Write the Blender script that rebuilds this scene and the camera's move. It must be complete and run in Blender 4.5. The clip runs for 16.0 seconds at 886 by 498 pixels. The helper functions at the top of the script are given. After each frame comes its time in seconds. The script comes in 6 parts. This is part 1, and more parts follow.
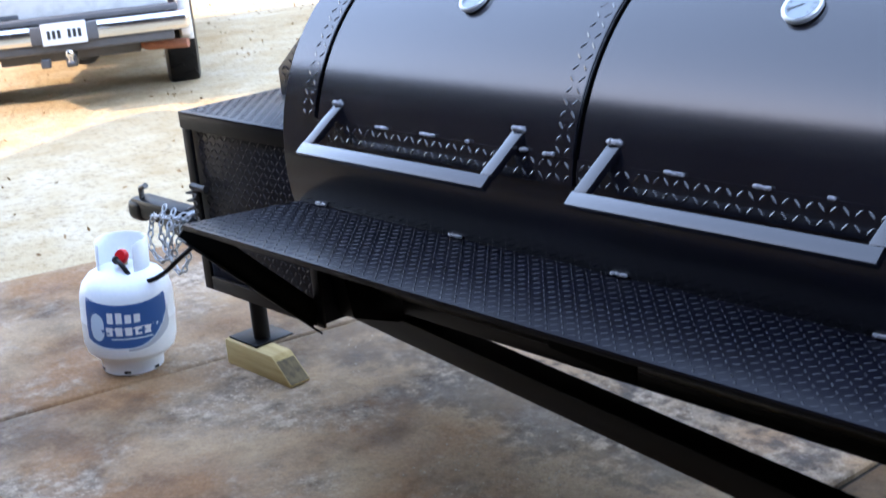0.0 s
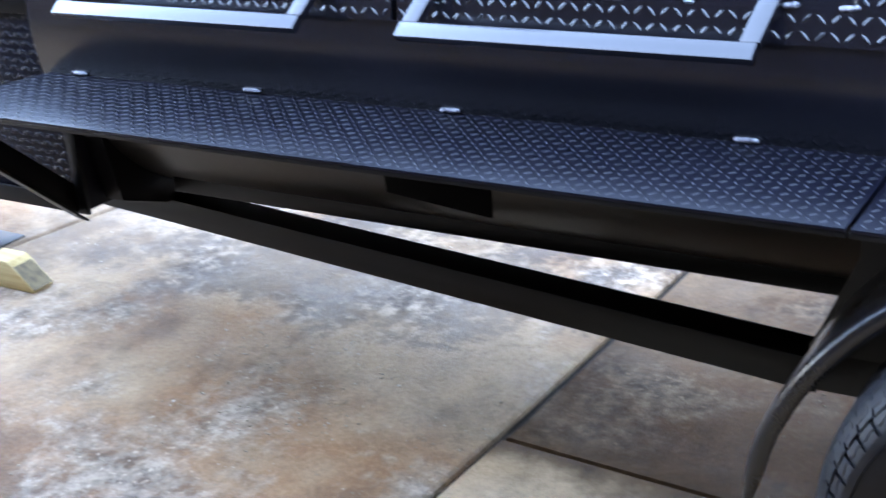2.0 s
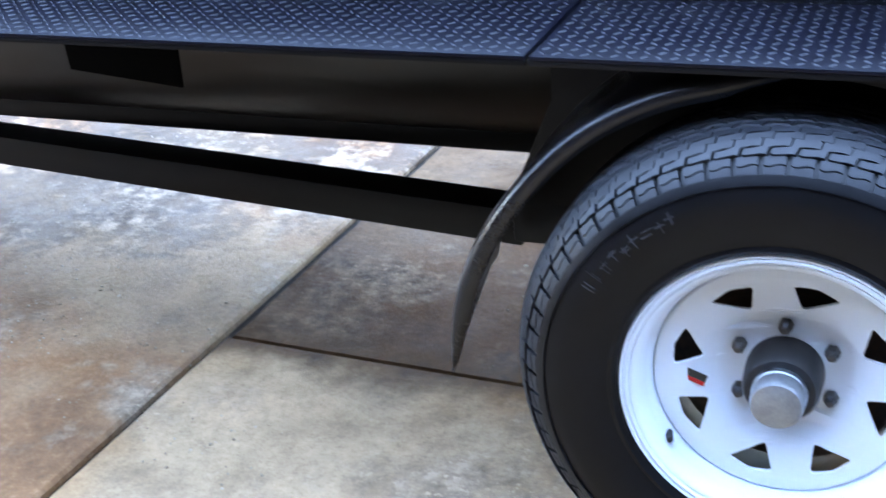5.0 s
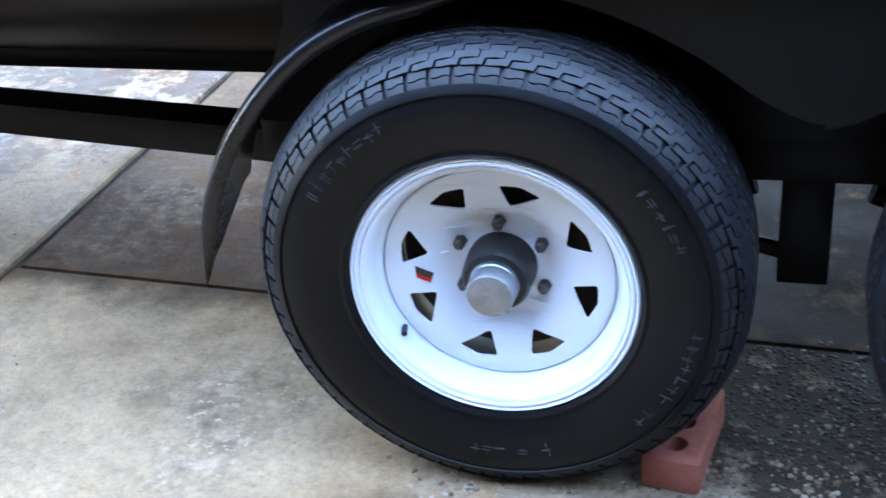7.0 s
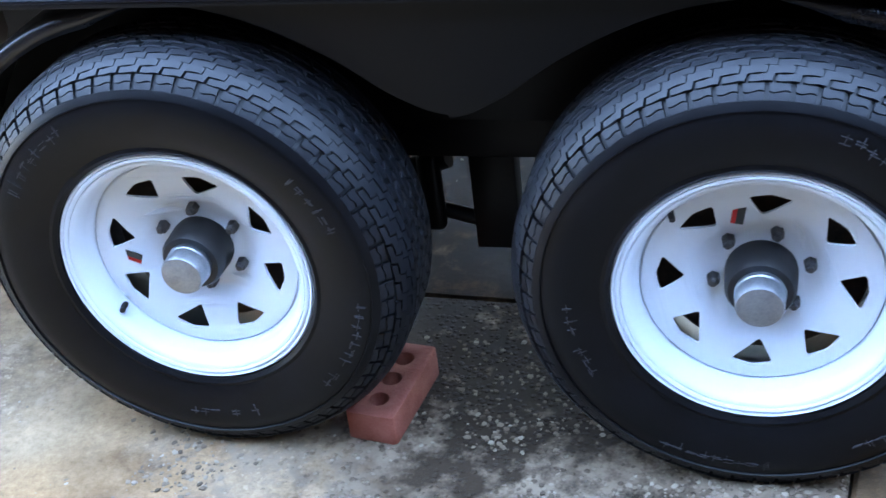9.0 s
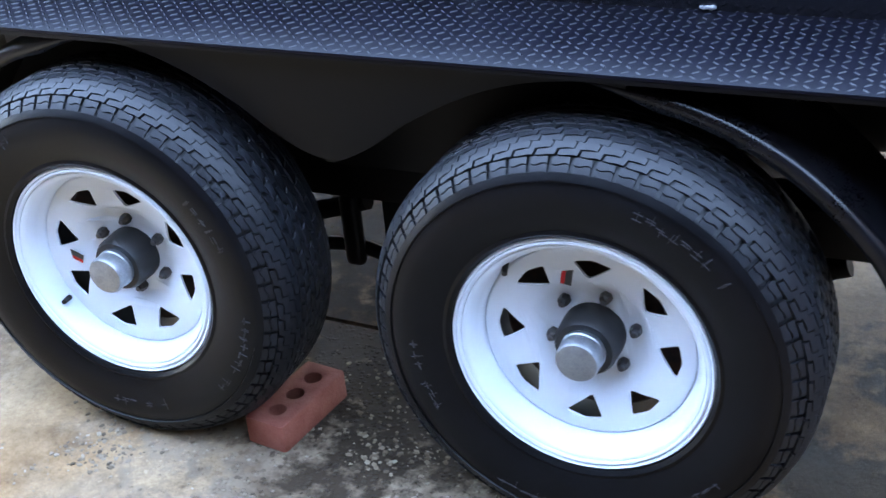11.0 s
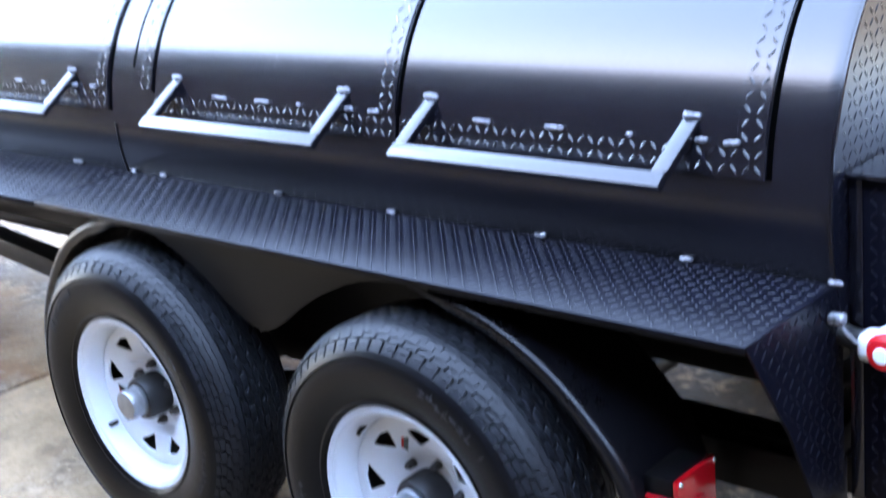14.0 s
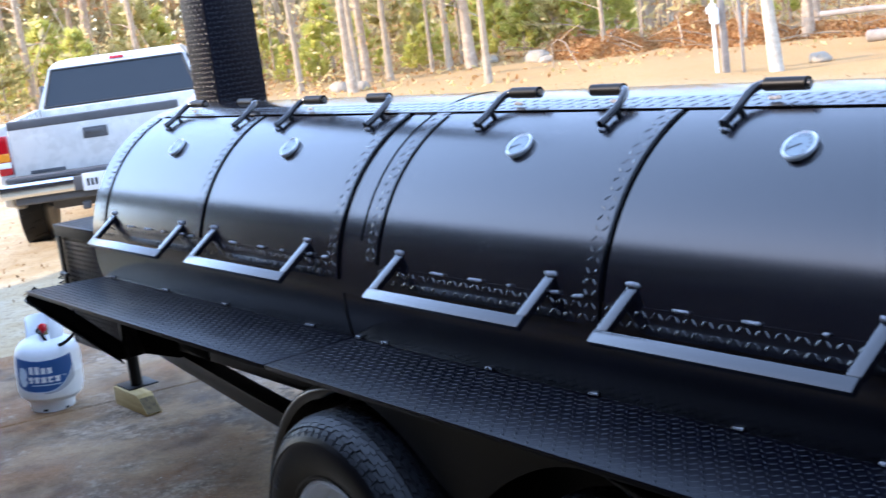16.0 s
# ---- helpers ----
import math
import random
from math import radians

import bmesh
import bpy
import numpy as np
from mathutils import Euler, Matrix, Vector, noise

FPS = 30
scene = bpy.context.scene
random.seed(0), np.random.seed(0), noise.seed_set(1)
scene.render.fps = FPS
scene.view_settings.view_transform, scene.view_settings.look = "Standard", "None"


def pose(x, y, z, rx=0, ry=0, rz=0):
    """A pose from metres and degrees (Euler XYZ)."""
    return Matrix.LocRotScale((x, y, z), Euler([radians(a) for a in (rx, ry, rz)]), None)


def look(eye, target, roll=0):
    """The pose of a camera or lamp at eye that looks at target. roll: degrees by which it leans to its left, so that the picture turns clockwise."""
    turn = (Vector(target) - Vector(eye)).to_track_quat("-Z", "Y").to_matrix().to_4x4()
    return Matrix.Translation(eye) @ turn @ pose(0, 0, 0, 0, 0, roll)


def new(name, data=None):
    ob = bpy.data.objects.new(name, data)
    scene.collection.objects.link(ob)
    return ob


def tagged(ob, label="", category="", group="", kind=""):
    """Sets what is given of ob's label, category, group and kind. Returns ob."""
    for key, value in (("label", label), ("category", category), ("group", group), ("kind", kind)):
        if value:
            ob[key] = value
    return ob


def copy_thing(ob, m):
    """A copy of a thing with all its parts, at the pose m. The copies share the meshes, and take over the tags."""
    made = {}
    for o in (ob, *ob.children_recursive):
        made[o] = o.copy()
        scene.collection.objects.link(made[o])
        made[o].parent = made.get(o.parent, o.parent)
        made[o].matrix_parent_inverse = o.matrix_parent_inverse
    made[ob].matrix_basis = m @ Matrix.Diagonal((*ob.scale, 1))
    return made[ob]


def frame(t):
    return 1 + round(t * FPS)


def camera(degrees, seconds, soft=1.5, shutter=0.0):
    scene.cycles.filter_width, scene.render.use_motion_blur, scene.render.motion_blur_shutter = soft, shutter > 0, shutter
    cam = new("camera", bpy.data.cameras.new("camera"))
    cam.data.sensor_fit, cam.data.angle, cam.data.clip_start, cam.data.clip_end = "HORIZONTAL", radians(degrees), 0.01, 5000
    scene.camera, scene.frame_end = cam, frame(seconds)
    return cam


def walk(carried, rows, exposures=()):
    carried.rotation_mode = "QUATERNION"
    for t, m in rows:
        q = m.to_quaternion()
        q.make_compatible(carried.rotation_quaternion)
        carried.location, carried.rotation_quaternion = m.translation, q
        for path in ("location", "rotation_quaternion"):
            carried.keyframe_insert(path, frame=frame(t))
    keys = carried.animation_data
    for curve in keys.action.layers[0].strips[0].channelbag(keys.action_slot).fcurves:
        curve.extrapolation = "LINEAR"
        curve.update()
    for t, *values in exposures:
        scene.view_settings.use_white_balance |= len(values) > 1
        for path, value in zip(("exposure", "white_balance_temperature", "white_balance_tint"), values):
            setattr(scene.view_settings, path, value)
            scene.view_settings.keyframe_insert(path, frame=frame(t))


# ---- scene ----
cam = camera(38.0, 16.0, 1.5, 0.55)
PATH = [
    (0, (0.388, -1.431, 1.576), (-1.06, -0.191, 0.97), -5.4),
    (0.5, (0.307, -1.489, 1.554), (-1.079, -0.213, 0.884), -5.0),
    (1, (0.194, -1.546, 1.487), (-1.082, -0.175, 0.785), -4.5),
    (1.5, (0.103, -1.549, 1.466), (-1.051, -0.088, 0.737), -5.0),
    (2, (0.063, -1.55, 1.446), (-0.953, -0.017, 0.66), -5.2),
    (2.5, (0.03, -1.534, 1.404), (-0.873, 0.053, 0.588), -4.8),
    (3, (0.021, -1.527, 1.356), (-0.831, 0.102, 0.566), -4.1),
    (5.5, (0.214, -1.51, 1.28), (-0.436, 0.139, 0.354), -5.2),
    (6, (0.276, -1.496, 1.296), (-0.331, 0.127, 0.299), -6.0),
    (6.5, (0.326, -1.522, 1.309), (-0.222, 0.108, 0.287), -5.7),
    (7, (0.38, -1.569, 1.311), (-0.113, 0.096, 0.318), -4.9),
    (7.5, (0.485, -1.595, 1.354), (0.014, 0.067, 0.347), -5.6),
    (8, (0.636, -1.625, 1.393), (0.191, 0.024, 0.352), -5.8),
    (8.5, (0.794, -1.617, 1.403), (0.325, 0.018, 0.35), -6.5),
    (9, (0.893, -1.577, 1.421), (0.395, 0.032, 0.342), -7.6),
    (11.5, (1.59, -1.611, 1.464), (0.732, -0.082, 0.502), -5.1),
    (12, (1.775, -1.593, 1.461), (0.825, -0.129, 0.485), -5.5),
    (12.5, (1.958, -1.574, 1.451), (0.925, -0.171, 0.469), -5.6),
    (13, (2.117, -1.557, 1.461), (0.999, -0.173, 0.547), -5.8),
    (13.5, (2.286, -1.551, 1.472), (1.069, -0.166, 0.696), -5.8),
    (14, (2.437, -1.491, 1.518), (1.11, -0.129, 0.901), -6.5),
    (14.5, (2.536, -1.414, 1.574), (1.11, -0.107, 1.065), -8.0),
    (15, (2.574, -1.413, 1.593), (1.084, -0.147, 1.172), -8.1),
    (15.5, (2.574, -1.424, 1.608), (1.022, -0.223, 1.223), -8.0),
    (16, (2.545, -1.441, 1.622), (0.936, -0.312, 1.249), -7.6),
]
# seconds, stops, white balance
EXPOSURE = [(0, 1.8, 7150, 19), (0.7, 1.95, 6900, 18), (1.5, 2.8, 6750, 17), (3, 3.5, 6620, 17), (5.5, 3.42, 6340, 15), (7, 3.36, 6290, 14), (9, 3.4, 6270, 13), (11.5, 3.45, 6830, 16), (13, 3.5, 6900, 19), (14.5, 2.95, 6750, 17), (15.2, 1.85, 6600, 14), (16, 1.32, 6480, 17)]
walk(cam, [(t, look(eye, target, roll)) for t, eye, target, roll in PATH], EXPOSURE)

# ---- world, sun, exposure ----
SUN_AZ, SUN_EL = 236.0, 25.0          # where the sun stands, degrees from +x towards +y, and its height
world = bpy.data.worlds.new("world")
scene.world = world
world.use_nodes = True
wn = world.node_tree
sky = wn.nodes.new("ShaderNodeTexSky")
sky.sky_type, sky.sun_disc = "NISHITA", False
sky.sun_elevation, sky.sun_rotation = radians(SUN_EL), radians(90 - SUN_AZ)
sky.air_density, sky.dust_density, sky.ozone_density = 1.0, 0.4, 2.0
haze = wn.nodes.new("ShaderNodeMix")          # thin bright haze over the whole sky
haze.data_type, haze.blend_type = "RGBA", "ADD"
haze.inputs[0].default_value = 1.0
haze.inputs[7].default_value = (2.0, 3.0, 4.7, 1)
wn.links.new(sky.outputs[0], haze.inputs[6])
wn.links.new(haze.outputs[2], wn.nodes["Background"].inputs[0])
wn.nodes["Background"].inputs[1].default_value = 0.20
sun = new("sun", bpy.data.lights.new("sun", "SUN"))
sun.data.energy, sun.data.angle, sun.data.color = 3.4, radians(0.5), (1.0, 0.86, 0.66)
sun_way = Vector((math.cos(radians(SUN_EL)) * math.cos(radians(SUN_AZ)), math.cos(radians(SUN_EL)) * math.sin(radians(SUN_AZ)), math.sin(radians(SUN_EL))))
sun.matrix_world = look(sun_way * 60, (0, 0, 0))


# ---- materials ----
def shader(name, color, rough=0.5, metal=0.0, spec=0.5, coat=0.0, coat_rough=0.15):
    m = bpy.data.materials.new(name)
    m.use_nodes = True
    b = m.node_tree.nodes["Principled BSDF"]
    b.inputs["Base Color"].default_value = (*color, 1)
    b.inputs["Roughness"].default_value = rough
    b.inputs["Metallic"].default_value = metal
    b.inputs["Specular IOR Level"].default_value = spec
    b.inputs["Coat Weight"].default_value, b.inputs["Coat Roughness"].default_value = coat, coat_rough
    return m


def nodes_of(m):
    t = m.node_tree
    return t, t.nodes, t.links, t.nodes["Principled BSDF"]


def coords(t, scale=1.0, world_space=False):
    n = t.nodes.new("ShaderNodeMapping")
    n.inputs["Scale"].default_value = (scale,) * 3 if not isinstance(scale, tuple) else scale
    if world_space:
        g = t.nodes.new("ShaderNodeNewGeometry")
        t.links.new(g.outputs["Position"], n.inputs[0])
    else:
        g = t.nodes.new("ShaderNodeTexCoord")
        t.links.new(g.outputs["Object"], n.inputs[0])
    return n.outputs[0]


def noise_tex(t, vec, scale, detail=4.0, rough=0.6):
    n = t.nodes.new("ShaderNodeTexNoise")
    n.inputs["Scale"].default_value, n.inputs["Detail"].default_value, n.inputs["Roughness"].default_value = scale, detail, rough
    t.links.new(vec, n.inputs["Vector"])
    return n.outputs["Fac"]


def ramp(t, fac, stops):
    n = t.nodes.new("ShaderNodeValToRGB")
    e = n.color_ramp.elements
    while len(e) < len(stops):
        e.new(0.5)
    for k, (p, c) in enumerate(stops):
        e[k].position = p
        e[k].color = (*c, 1) if isinstance(c, tuple) else (c, c, c, 1)
    t.links.new(fac, n.inputs[0])
    return n.outputs[0]


def mix(t, fac, a, b, kind="MIX"):
    n = t.nodes.new("ShaderNodeMix")
    n.data_type, n.blend_type = "RGBA", kind
    for slot, v in ((0, fac), (6, a), (7, b)):
        if isinstance(v, (int, float)):
            n.inputs[slot].default_value = v if slot == 0 else (v, v, v, 1)
        elif isinstance(v, tuple):
            n.inputs[slot].default_value = (*v, 1)
        else:
            t.links.new(v, n.inputs[slot])
    return n.outputs[2]


def math_node(t, op, a, b=0.0):
    n = t.nodes.new("ShaderNodeMath")
    n.operation, n.use_clamp = op, False
    for k, v in enumerate((a, b)):
        if isinstance(v, (int, float)):
            n.inputs[k].default_value = v
        else:
            t.links.new(v, n.inputs[k])
    return n.outputs[0]


def bump(t, height, strength, distance=0.01):
    n = t.nodes.new("ShaderNodeBump")
    n.inputs["Strength"].default_value, n.inputs["Distance"].default_value = strength, distance
    t.links.new(height, n.inputs["Height"])
    t.links.new(n.outputs[0], t.nodes["Principled BSDF"].inputs["Normal"])


def varied(name, a, b, scale, rough=(0.4, 0.6), metal=0.0, bumps=0.1, fine=120.0, spec=0.5, distance=0.004, world_space=False):
    """A surface between two colours at two scales, with a fine relief."""
    m = shader(name, a, rough[0], metal, spec)
    t, n, l, p = nodes_of(m)
    v = coords(t, 1.0, world_space)
    big, small = noise_tex(t, v, scale, 5), noise_tex(t, v, fine, 3)
    f = math_node(t, "ADD", math_node(t, "MULTIPLY", big, 0.65), math_node(t, "MULTIPLY", small, 0.35))
    l.new(ramp(t, f, [(0.35, a), (0.65, b)]), p.inputs["Base Color"])
    l.new(ramp(t, f, [(0.3, rough[0]), (0.7, rough[1])]), p.inputs["Roughness"])
    bump(t, small, bumps, distance)
    return m


BLACK = varied("black_gloss_paint", (0.0040, 0.0038, 0.0060), (0.0058, 0.0055, 0.0082), 3.0, (0.20, 0.28), 0, 0.04, 300.0, 0.22, 0.001)
BLACK_FLAT = varied("black_frame_paint", (0.0024, 0.0021, 0.0024), (0.0046, 0.0041, 0.0043), 6.0, (0.34, 0.46), 0, 0.06, 250.0, 0.165, 0.001)
PLATE = varied("black_tread_plate", (0.0030, 0.0031, 0.0064), (0.0045, 0.0047, 0.0088), 5.0, (0.28, 0.40), 0, 0.05, 200.0, 0.120, 0.001)
WELD = varied("bare_weld", (0.10, 0.10, 0.11), (0.52, 0.52, 0.54), 120.0, (0.35, 0.6), 0.6, 0.8, 500.0, 0.5, 0.003)
for m, weight, rough in ((BLACK, 1.0, 0.17), (PLATE, 0.05, 0.22)):
    m.node_tree.nodes["Principled BSDF"].inputs["Coat Weight"].default_value = weight
    m.node_tree.nodes["Principled BSDF"].inputs["Coat Roughness"].default_value = rough
RUBBER = varied("tyre_rubber", (0.0018, 0.0018, 0.0024), (0.0046, 0.0046, 0.0058), 12.0, (0.30, 0.42), 0, 0.25, 400.0, 0.22, 0.001)
DUSTY = varied("dusty_tread_rubber", (0.0050, 0.0056, 0.0078), (0.0135, 0.0145, 0.0180), 26.0, (0.40, 0.58), 0, 0.3, 420.0, 0.38, 0.001)
SCUFFED = varied("scuffed_grey_rubber", (0.010, 0.010, 0.011), (0.060, 0.060, 0.064), 30.0, (0.5, 0.7), 0, 0.2, 300.0, 0.3, 0.001)
WHITE = varied("white_wheel_paint", (0.79, 0.85, 0.92), (0.83, 0.88, 0.93), 9.0, (0.30, 0.40), 0, 0.02, 200.0, 0.5, 0.001)
GALV = varied("galvanised_steel", (0.26, 0.28, 0.30), (0.42, 0.44, 0.46), 30.0, (0.35, 0.5), 0.85, 0.1, 300.0)
DARK_STEEL = varied("dark_steel", (0.05, 0.05, 0.055), (0.13, 0.12, 0.11), 60.0, (0.35, 0.55), 0.7, 0.2, 400.0)
HUB = varied("hub_black", (0.008, 0.008, 0.009), (0.018, 0.017, 0.017), 20.0, (0.4, 0.6))
BRICK = varied("red_brick", (0.27, 0.075, 0.05), (0.38, 0.13, 0.09), 25.0, (0.8, 0.95), 0, 0.5, 260.0, 0.3, 0.003)
GAS_WHITE = varied("white_enamel", (0.72, 0.75, 0.77), (0.82, 0.83, 0.83), 6.0, (0.3, 0.45), 0, 0.04, 80.0)
LABEL_BLUE = shader("label_blue", (0.015, 0.09, 0.27), 0.35)
LABEL_PALE = shader("label_pale", (0.55, 0.68, 0.78), 0.35)
LABEL_GREY = shader("label_grey", (0.42, 0.45, 0.50), 0.4)
RED = shader("red_plastic", (0.55, 0.01, 0.015), 0.25)
RED_LENS = shader("red_lens", (0.44, 0.005, 0.010), 0.12, coat=0.5)
BEZEL = shader("brushed_steel_bezel", (0.70, 0.71, 0.72), 0.38, 0.6)
CHROME = shader("chrome", (0.75, 0.76, 0.78), 0.12, 1.0)
DIAL_FACE = shader("dial_glass", (0.20, 0.24, 0.26), 0.15, coat=0.2, coat_rough=0.03)
INK = shader("dial_ink", (0.02, 0.02, 0.02), 0.5)
FENDER = varied("black_fender_paint", (0.0032, 0.0030, 0.0040), (0.0056, 0.0052, 0.0066), 6.0, (0.24, 0.34), 0, 0.06, 250.0, 0.30, 0.001)
FENDER.node_tree.nodes["Principled BSDF"].inputs["Coat Weight"].default_value = 0.26
FENDER.node_tree.nodes["Principled BSDF"].inputs["Coat Roughness"].default_value = 0.14
TREAD = varied("worn_black_tread", (0.0050, 0.0053, 0.0085), (0.010, 0.0105, 0.0145), 40.0, (0.28, 0.40), 0, 0.1, 300.0, 0.27, 0.001)
# satin black for the belly, and a darker dull copy that paints its shade
BELLY_SATIN = varied("satin_belly_black", (0.0045, 0.0038, 0.0034), (0.0090, 0.0074, 0.0062), 6.0, (0.28, 0.40), 0, 0.06, 120.0, 0.42, 0.001)
BELLY_SHADE = varied("dull_belly_shade", (0.0016, 0.0015, 0.0015), (0.0034, 0.0031, 0.0029), 9.0, (0.62, 0.80), 0, 0.15, 160.0, 0.10, 0.002)
GAP = shader("gap_black", (0.0008, 0.0008, 0.0008), 0.9, spec=0.0)


def wood_material(name, a, b):
    m = shader(name, a, 0.75)
    t, n, l, p = nodes_of(m)
    v = coords(t, (3.0, 40.0, 40.0))
    f = noise_tex(t, v, 1.5, 6)
    l.new(ramp(t, f, [(0.3, a), (0.7, b)]), p.inputs["Base Color"])
    bump(t, f, 0.4, 0.003)
    return m


TIMBER = wood_material("treated_timber", (0.42, 0.28, 0.10), (0.58, 0.43, 0.19))
TIMBER_END = wood_material("timber_end_grain", (0.07, 0.05, 0.025), (0.20, 0.14, 0.06))


def concrete_material(name, pale, grey, dark, rust, aggregate=False, shift=(0, 0, 0), rust_at=(0.52, 0.66), worn_at=(0.50, 0.60), dirty_joint=False, oil_shade=()):
    """Weathered slab: beige skin, grey patches where it is worn and full of pale crumbs, rusty stains; bare stones where aggregate."""
    m = shader(name, pale, 0.7, spec=0.20)
    t, n, l, p = nodes_of(m)
    v = coords(t, 1.0, True)
    v.node.inputs["Location"].default_value = shift
    big, mid, small, fine = noise_tex(t, v, 0.9, 5, 0.6), noise_tex(t, v, 5.0, 6, 0.65), noise_tex(t, v, 24.0, 5, 0.65), noise_tex(t, v, 70.0, 8, 0.85)
    v2 = coords(t, 1.0, True)
    v2.node.inputs["Location"].default_value = (7.3 + shift[0], 2.1 + shift[1], 0)
    stain, patch = noise_tex(t, v2, 1.2, 4, 0.6), noise_tex(t, v2, 2.1, 6, 0.68)
    mottle = noise_tex(t, v, 13.0, 5, 0.7)
    skin = ramp(t, math_node(t, "ADD", math_node(t, "MULTIPLY", big, 0.35), math_node(t, "ADD", math_node(t, "MULTIPLY", mid, 0.35), math_node(t, "MULTIPLY", mottle, 0.30))), [(0.36, tuple(0.62 * c for c in pale)), (0.62, tuple(1.06 * c for c in pale))])
    skin = mix(t, ramp(t, stain, [(rust_at[0], 0.0), (rust_at[1], 0.8)]), skin, rust)
    worn = ramp(t, math_node(t, "ADD", math_node(t, "MULTIPLY", patch, 0.8), math_node(t, "MULTIPLY", small, 0.2)), [(worn_at[0], 0.0), (worn_at[1], 1.0)])
    rough_skin = ramp(t, small, [(0.36, dark), (0.52, grey), (0.64, tuple(min(1.0, 1.5 * c) for c in grey))])
    crumbs = ramp(t, noise_tex(t, v, 60.0, 3, 0.6), [(0.61, 0.0), (0.67, 0.8)])
    rough_skin = mix(t, crumbs, rough_skin, tuple(min(0.6, 2.1 * c) for c in grey))
    base = mix(t, worn, skin, rough_skin)
    base = mix(t, ramp(t, fine, [(0.26, 0.6), (0.50, 0.0)]), base, tuple(0.55 * c for c in dark))
    base = mix(t, ramp(t, fine, [(0.52, 0.0), (0.74, 0.45)]), base, tuple(min(0.7, 1.5 * c) for c in pale))
    height = math_node(t, "ADD", math_node(t, "MULTIPLY", small, 0.6), math_node(t, "MULTIPLY", fine, 0.4))
    if aggregate:
        vo = t.nodes.new("ShaderNodeTexVoronoi")
        vo.inputs["Scale"].default_value = 95.0
        l.new(v, vo.inputs["Vector"])
        sep_c = t.nodes.new("ShaderNodeSeparateColor")
        l.new(vo.outputs["Color"], sep_c.inputs[0])
        stones = math_node(t, "MULTIPLY", ramp(t, vo.outputs["Distance"], [(0.30, 1.0), (0.55, 0.0)]), ramp(t, sep_c.outputs[0], [(0.35, 0.0), (0.55, 1.0)]))
        tint = ramp(t, sep_c.outputs[1], [(0.1, (0.12, 0.088, 0.060)), (0.45, (0.24, 0.178, 0.122)), (0.8, (0.32, 0.250, 0.180)), (1.0, (0.40, 0.33, 0.25))])
        sep = t.nodes.new("ShaderNodeSeparateXYZ")
        l.new(v, sep.inputs[0])
        reach = math_node(t, "ADD", math_node(t, "MULTIPLY", sep.outputs[0], 1.3), math_node(t, "MULTIPLY", math_node(t, "SUBTRACT", mid, 0.5), 2.2))
        reach = math_node(t, "ADD", reach, math_node(t, "MULTIPLY", math_node(t, "SUBTRACT", small, 0.5), 2.0))
        bare = ramp(t, reach, [(0.02, 0.0), (0.50, 1.0)])
        matrix = ramp(t, math_node(t, "ADD", math_node(t, "MULTIPLY", mid, 0.5), math_node(t, "MULTIPLY", small, 0.5)), [(0.34, (0.115, 0.082, 0.055)), (0.62, (0.265, 0.200, 0.140))])
        base = mix(t, bare, base, mix(t, stones, matrix, tint))
        height = mix(t, bare, height, math_node(t, "ADD", math_node(t, "MULTIPLY", stones, 1.2), math_node(t, "MULTIPLY", small, 0.8)))
    v3 = coords(t, 1.0, True)
    v3.node.inputs["Location"].default_value = (2.7 - shift[0], 9.4, 0)
    blot = math_node(t, "ADD", math_node(t, "MULTIPLY", noise_tex(t, v3, 1.9, 7, 0.62), 0.75), math_node(t, "MULTIPLY", noise_tex(t, v3, 9.0, 5, 0.7), 0.25))
    base = mix(t, 1.0, base, ramp(t, blot, [(0.38, (0.50, 0.47, 0.44)), (0.50, (0.95, 0.94, 0.92)), (0.62, (1.15, 1.13, 1.10))]), "MULTIPLY")
    at = t.nodes.new("ShaderNodeSeparateXYZ")
    l.new(coords(t, 1.0, True), at.inputs[0])
    if dirty_joint:      # brown dirt washed along the long joint, uneven in width
        off = math_node(t, "ABSOLUTE", math_node(t, "SUBTRACT", math_node(t, "ADD", at.outputs[1], math_node(t, "MULTIPLY", at.outputs[0], 0.04)), 0.395))
        off = math_node(t, "ADD", off, math_node(t, "MULTIPLY", math_node(t, "SUBTRACT", mid, 0.5), 0.30))
        base = mix(t, ramp(t, off, [(0.0, 1.0), (0.03, 0.85), (0.11, 0.0)]), base, mix(t, small, (0.022, 0.012, 0.006), (0.14, 0.072, 0.029)))
    for cx, cy, rx, ry, deep in oil_shade:      # ragged dark ellipses: old oil and grime, and shade painted under the trailer
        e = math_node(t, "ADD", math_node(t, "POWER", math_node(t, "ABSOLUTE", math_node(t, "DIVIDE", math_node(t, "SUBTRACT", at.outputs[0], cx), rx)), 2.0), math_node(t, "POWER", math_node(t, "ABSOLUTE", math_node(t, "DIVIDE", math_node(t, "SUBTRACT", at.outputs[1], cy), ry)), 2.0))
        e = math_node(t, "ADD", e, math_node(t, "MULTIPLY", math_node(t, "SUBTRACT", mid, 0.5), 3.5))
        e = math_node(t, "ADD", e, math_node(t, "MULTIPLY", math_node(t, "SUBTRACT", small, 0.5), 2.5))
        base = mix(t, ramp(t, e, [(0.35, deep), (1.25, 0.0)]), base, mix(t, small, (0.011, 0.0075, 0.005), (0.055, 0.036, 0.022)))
    l.new(base, p.inputs["Base Color"])
    l.new(ramp(t, mid, [(0.35, 0.58), (0.65, 0.85)]), p.inputs["Roughness"])
    bump(t, height, 0.75, 0.007)
    return m


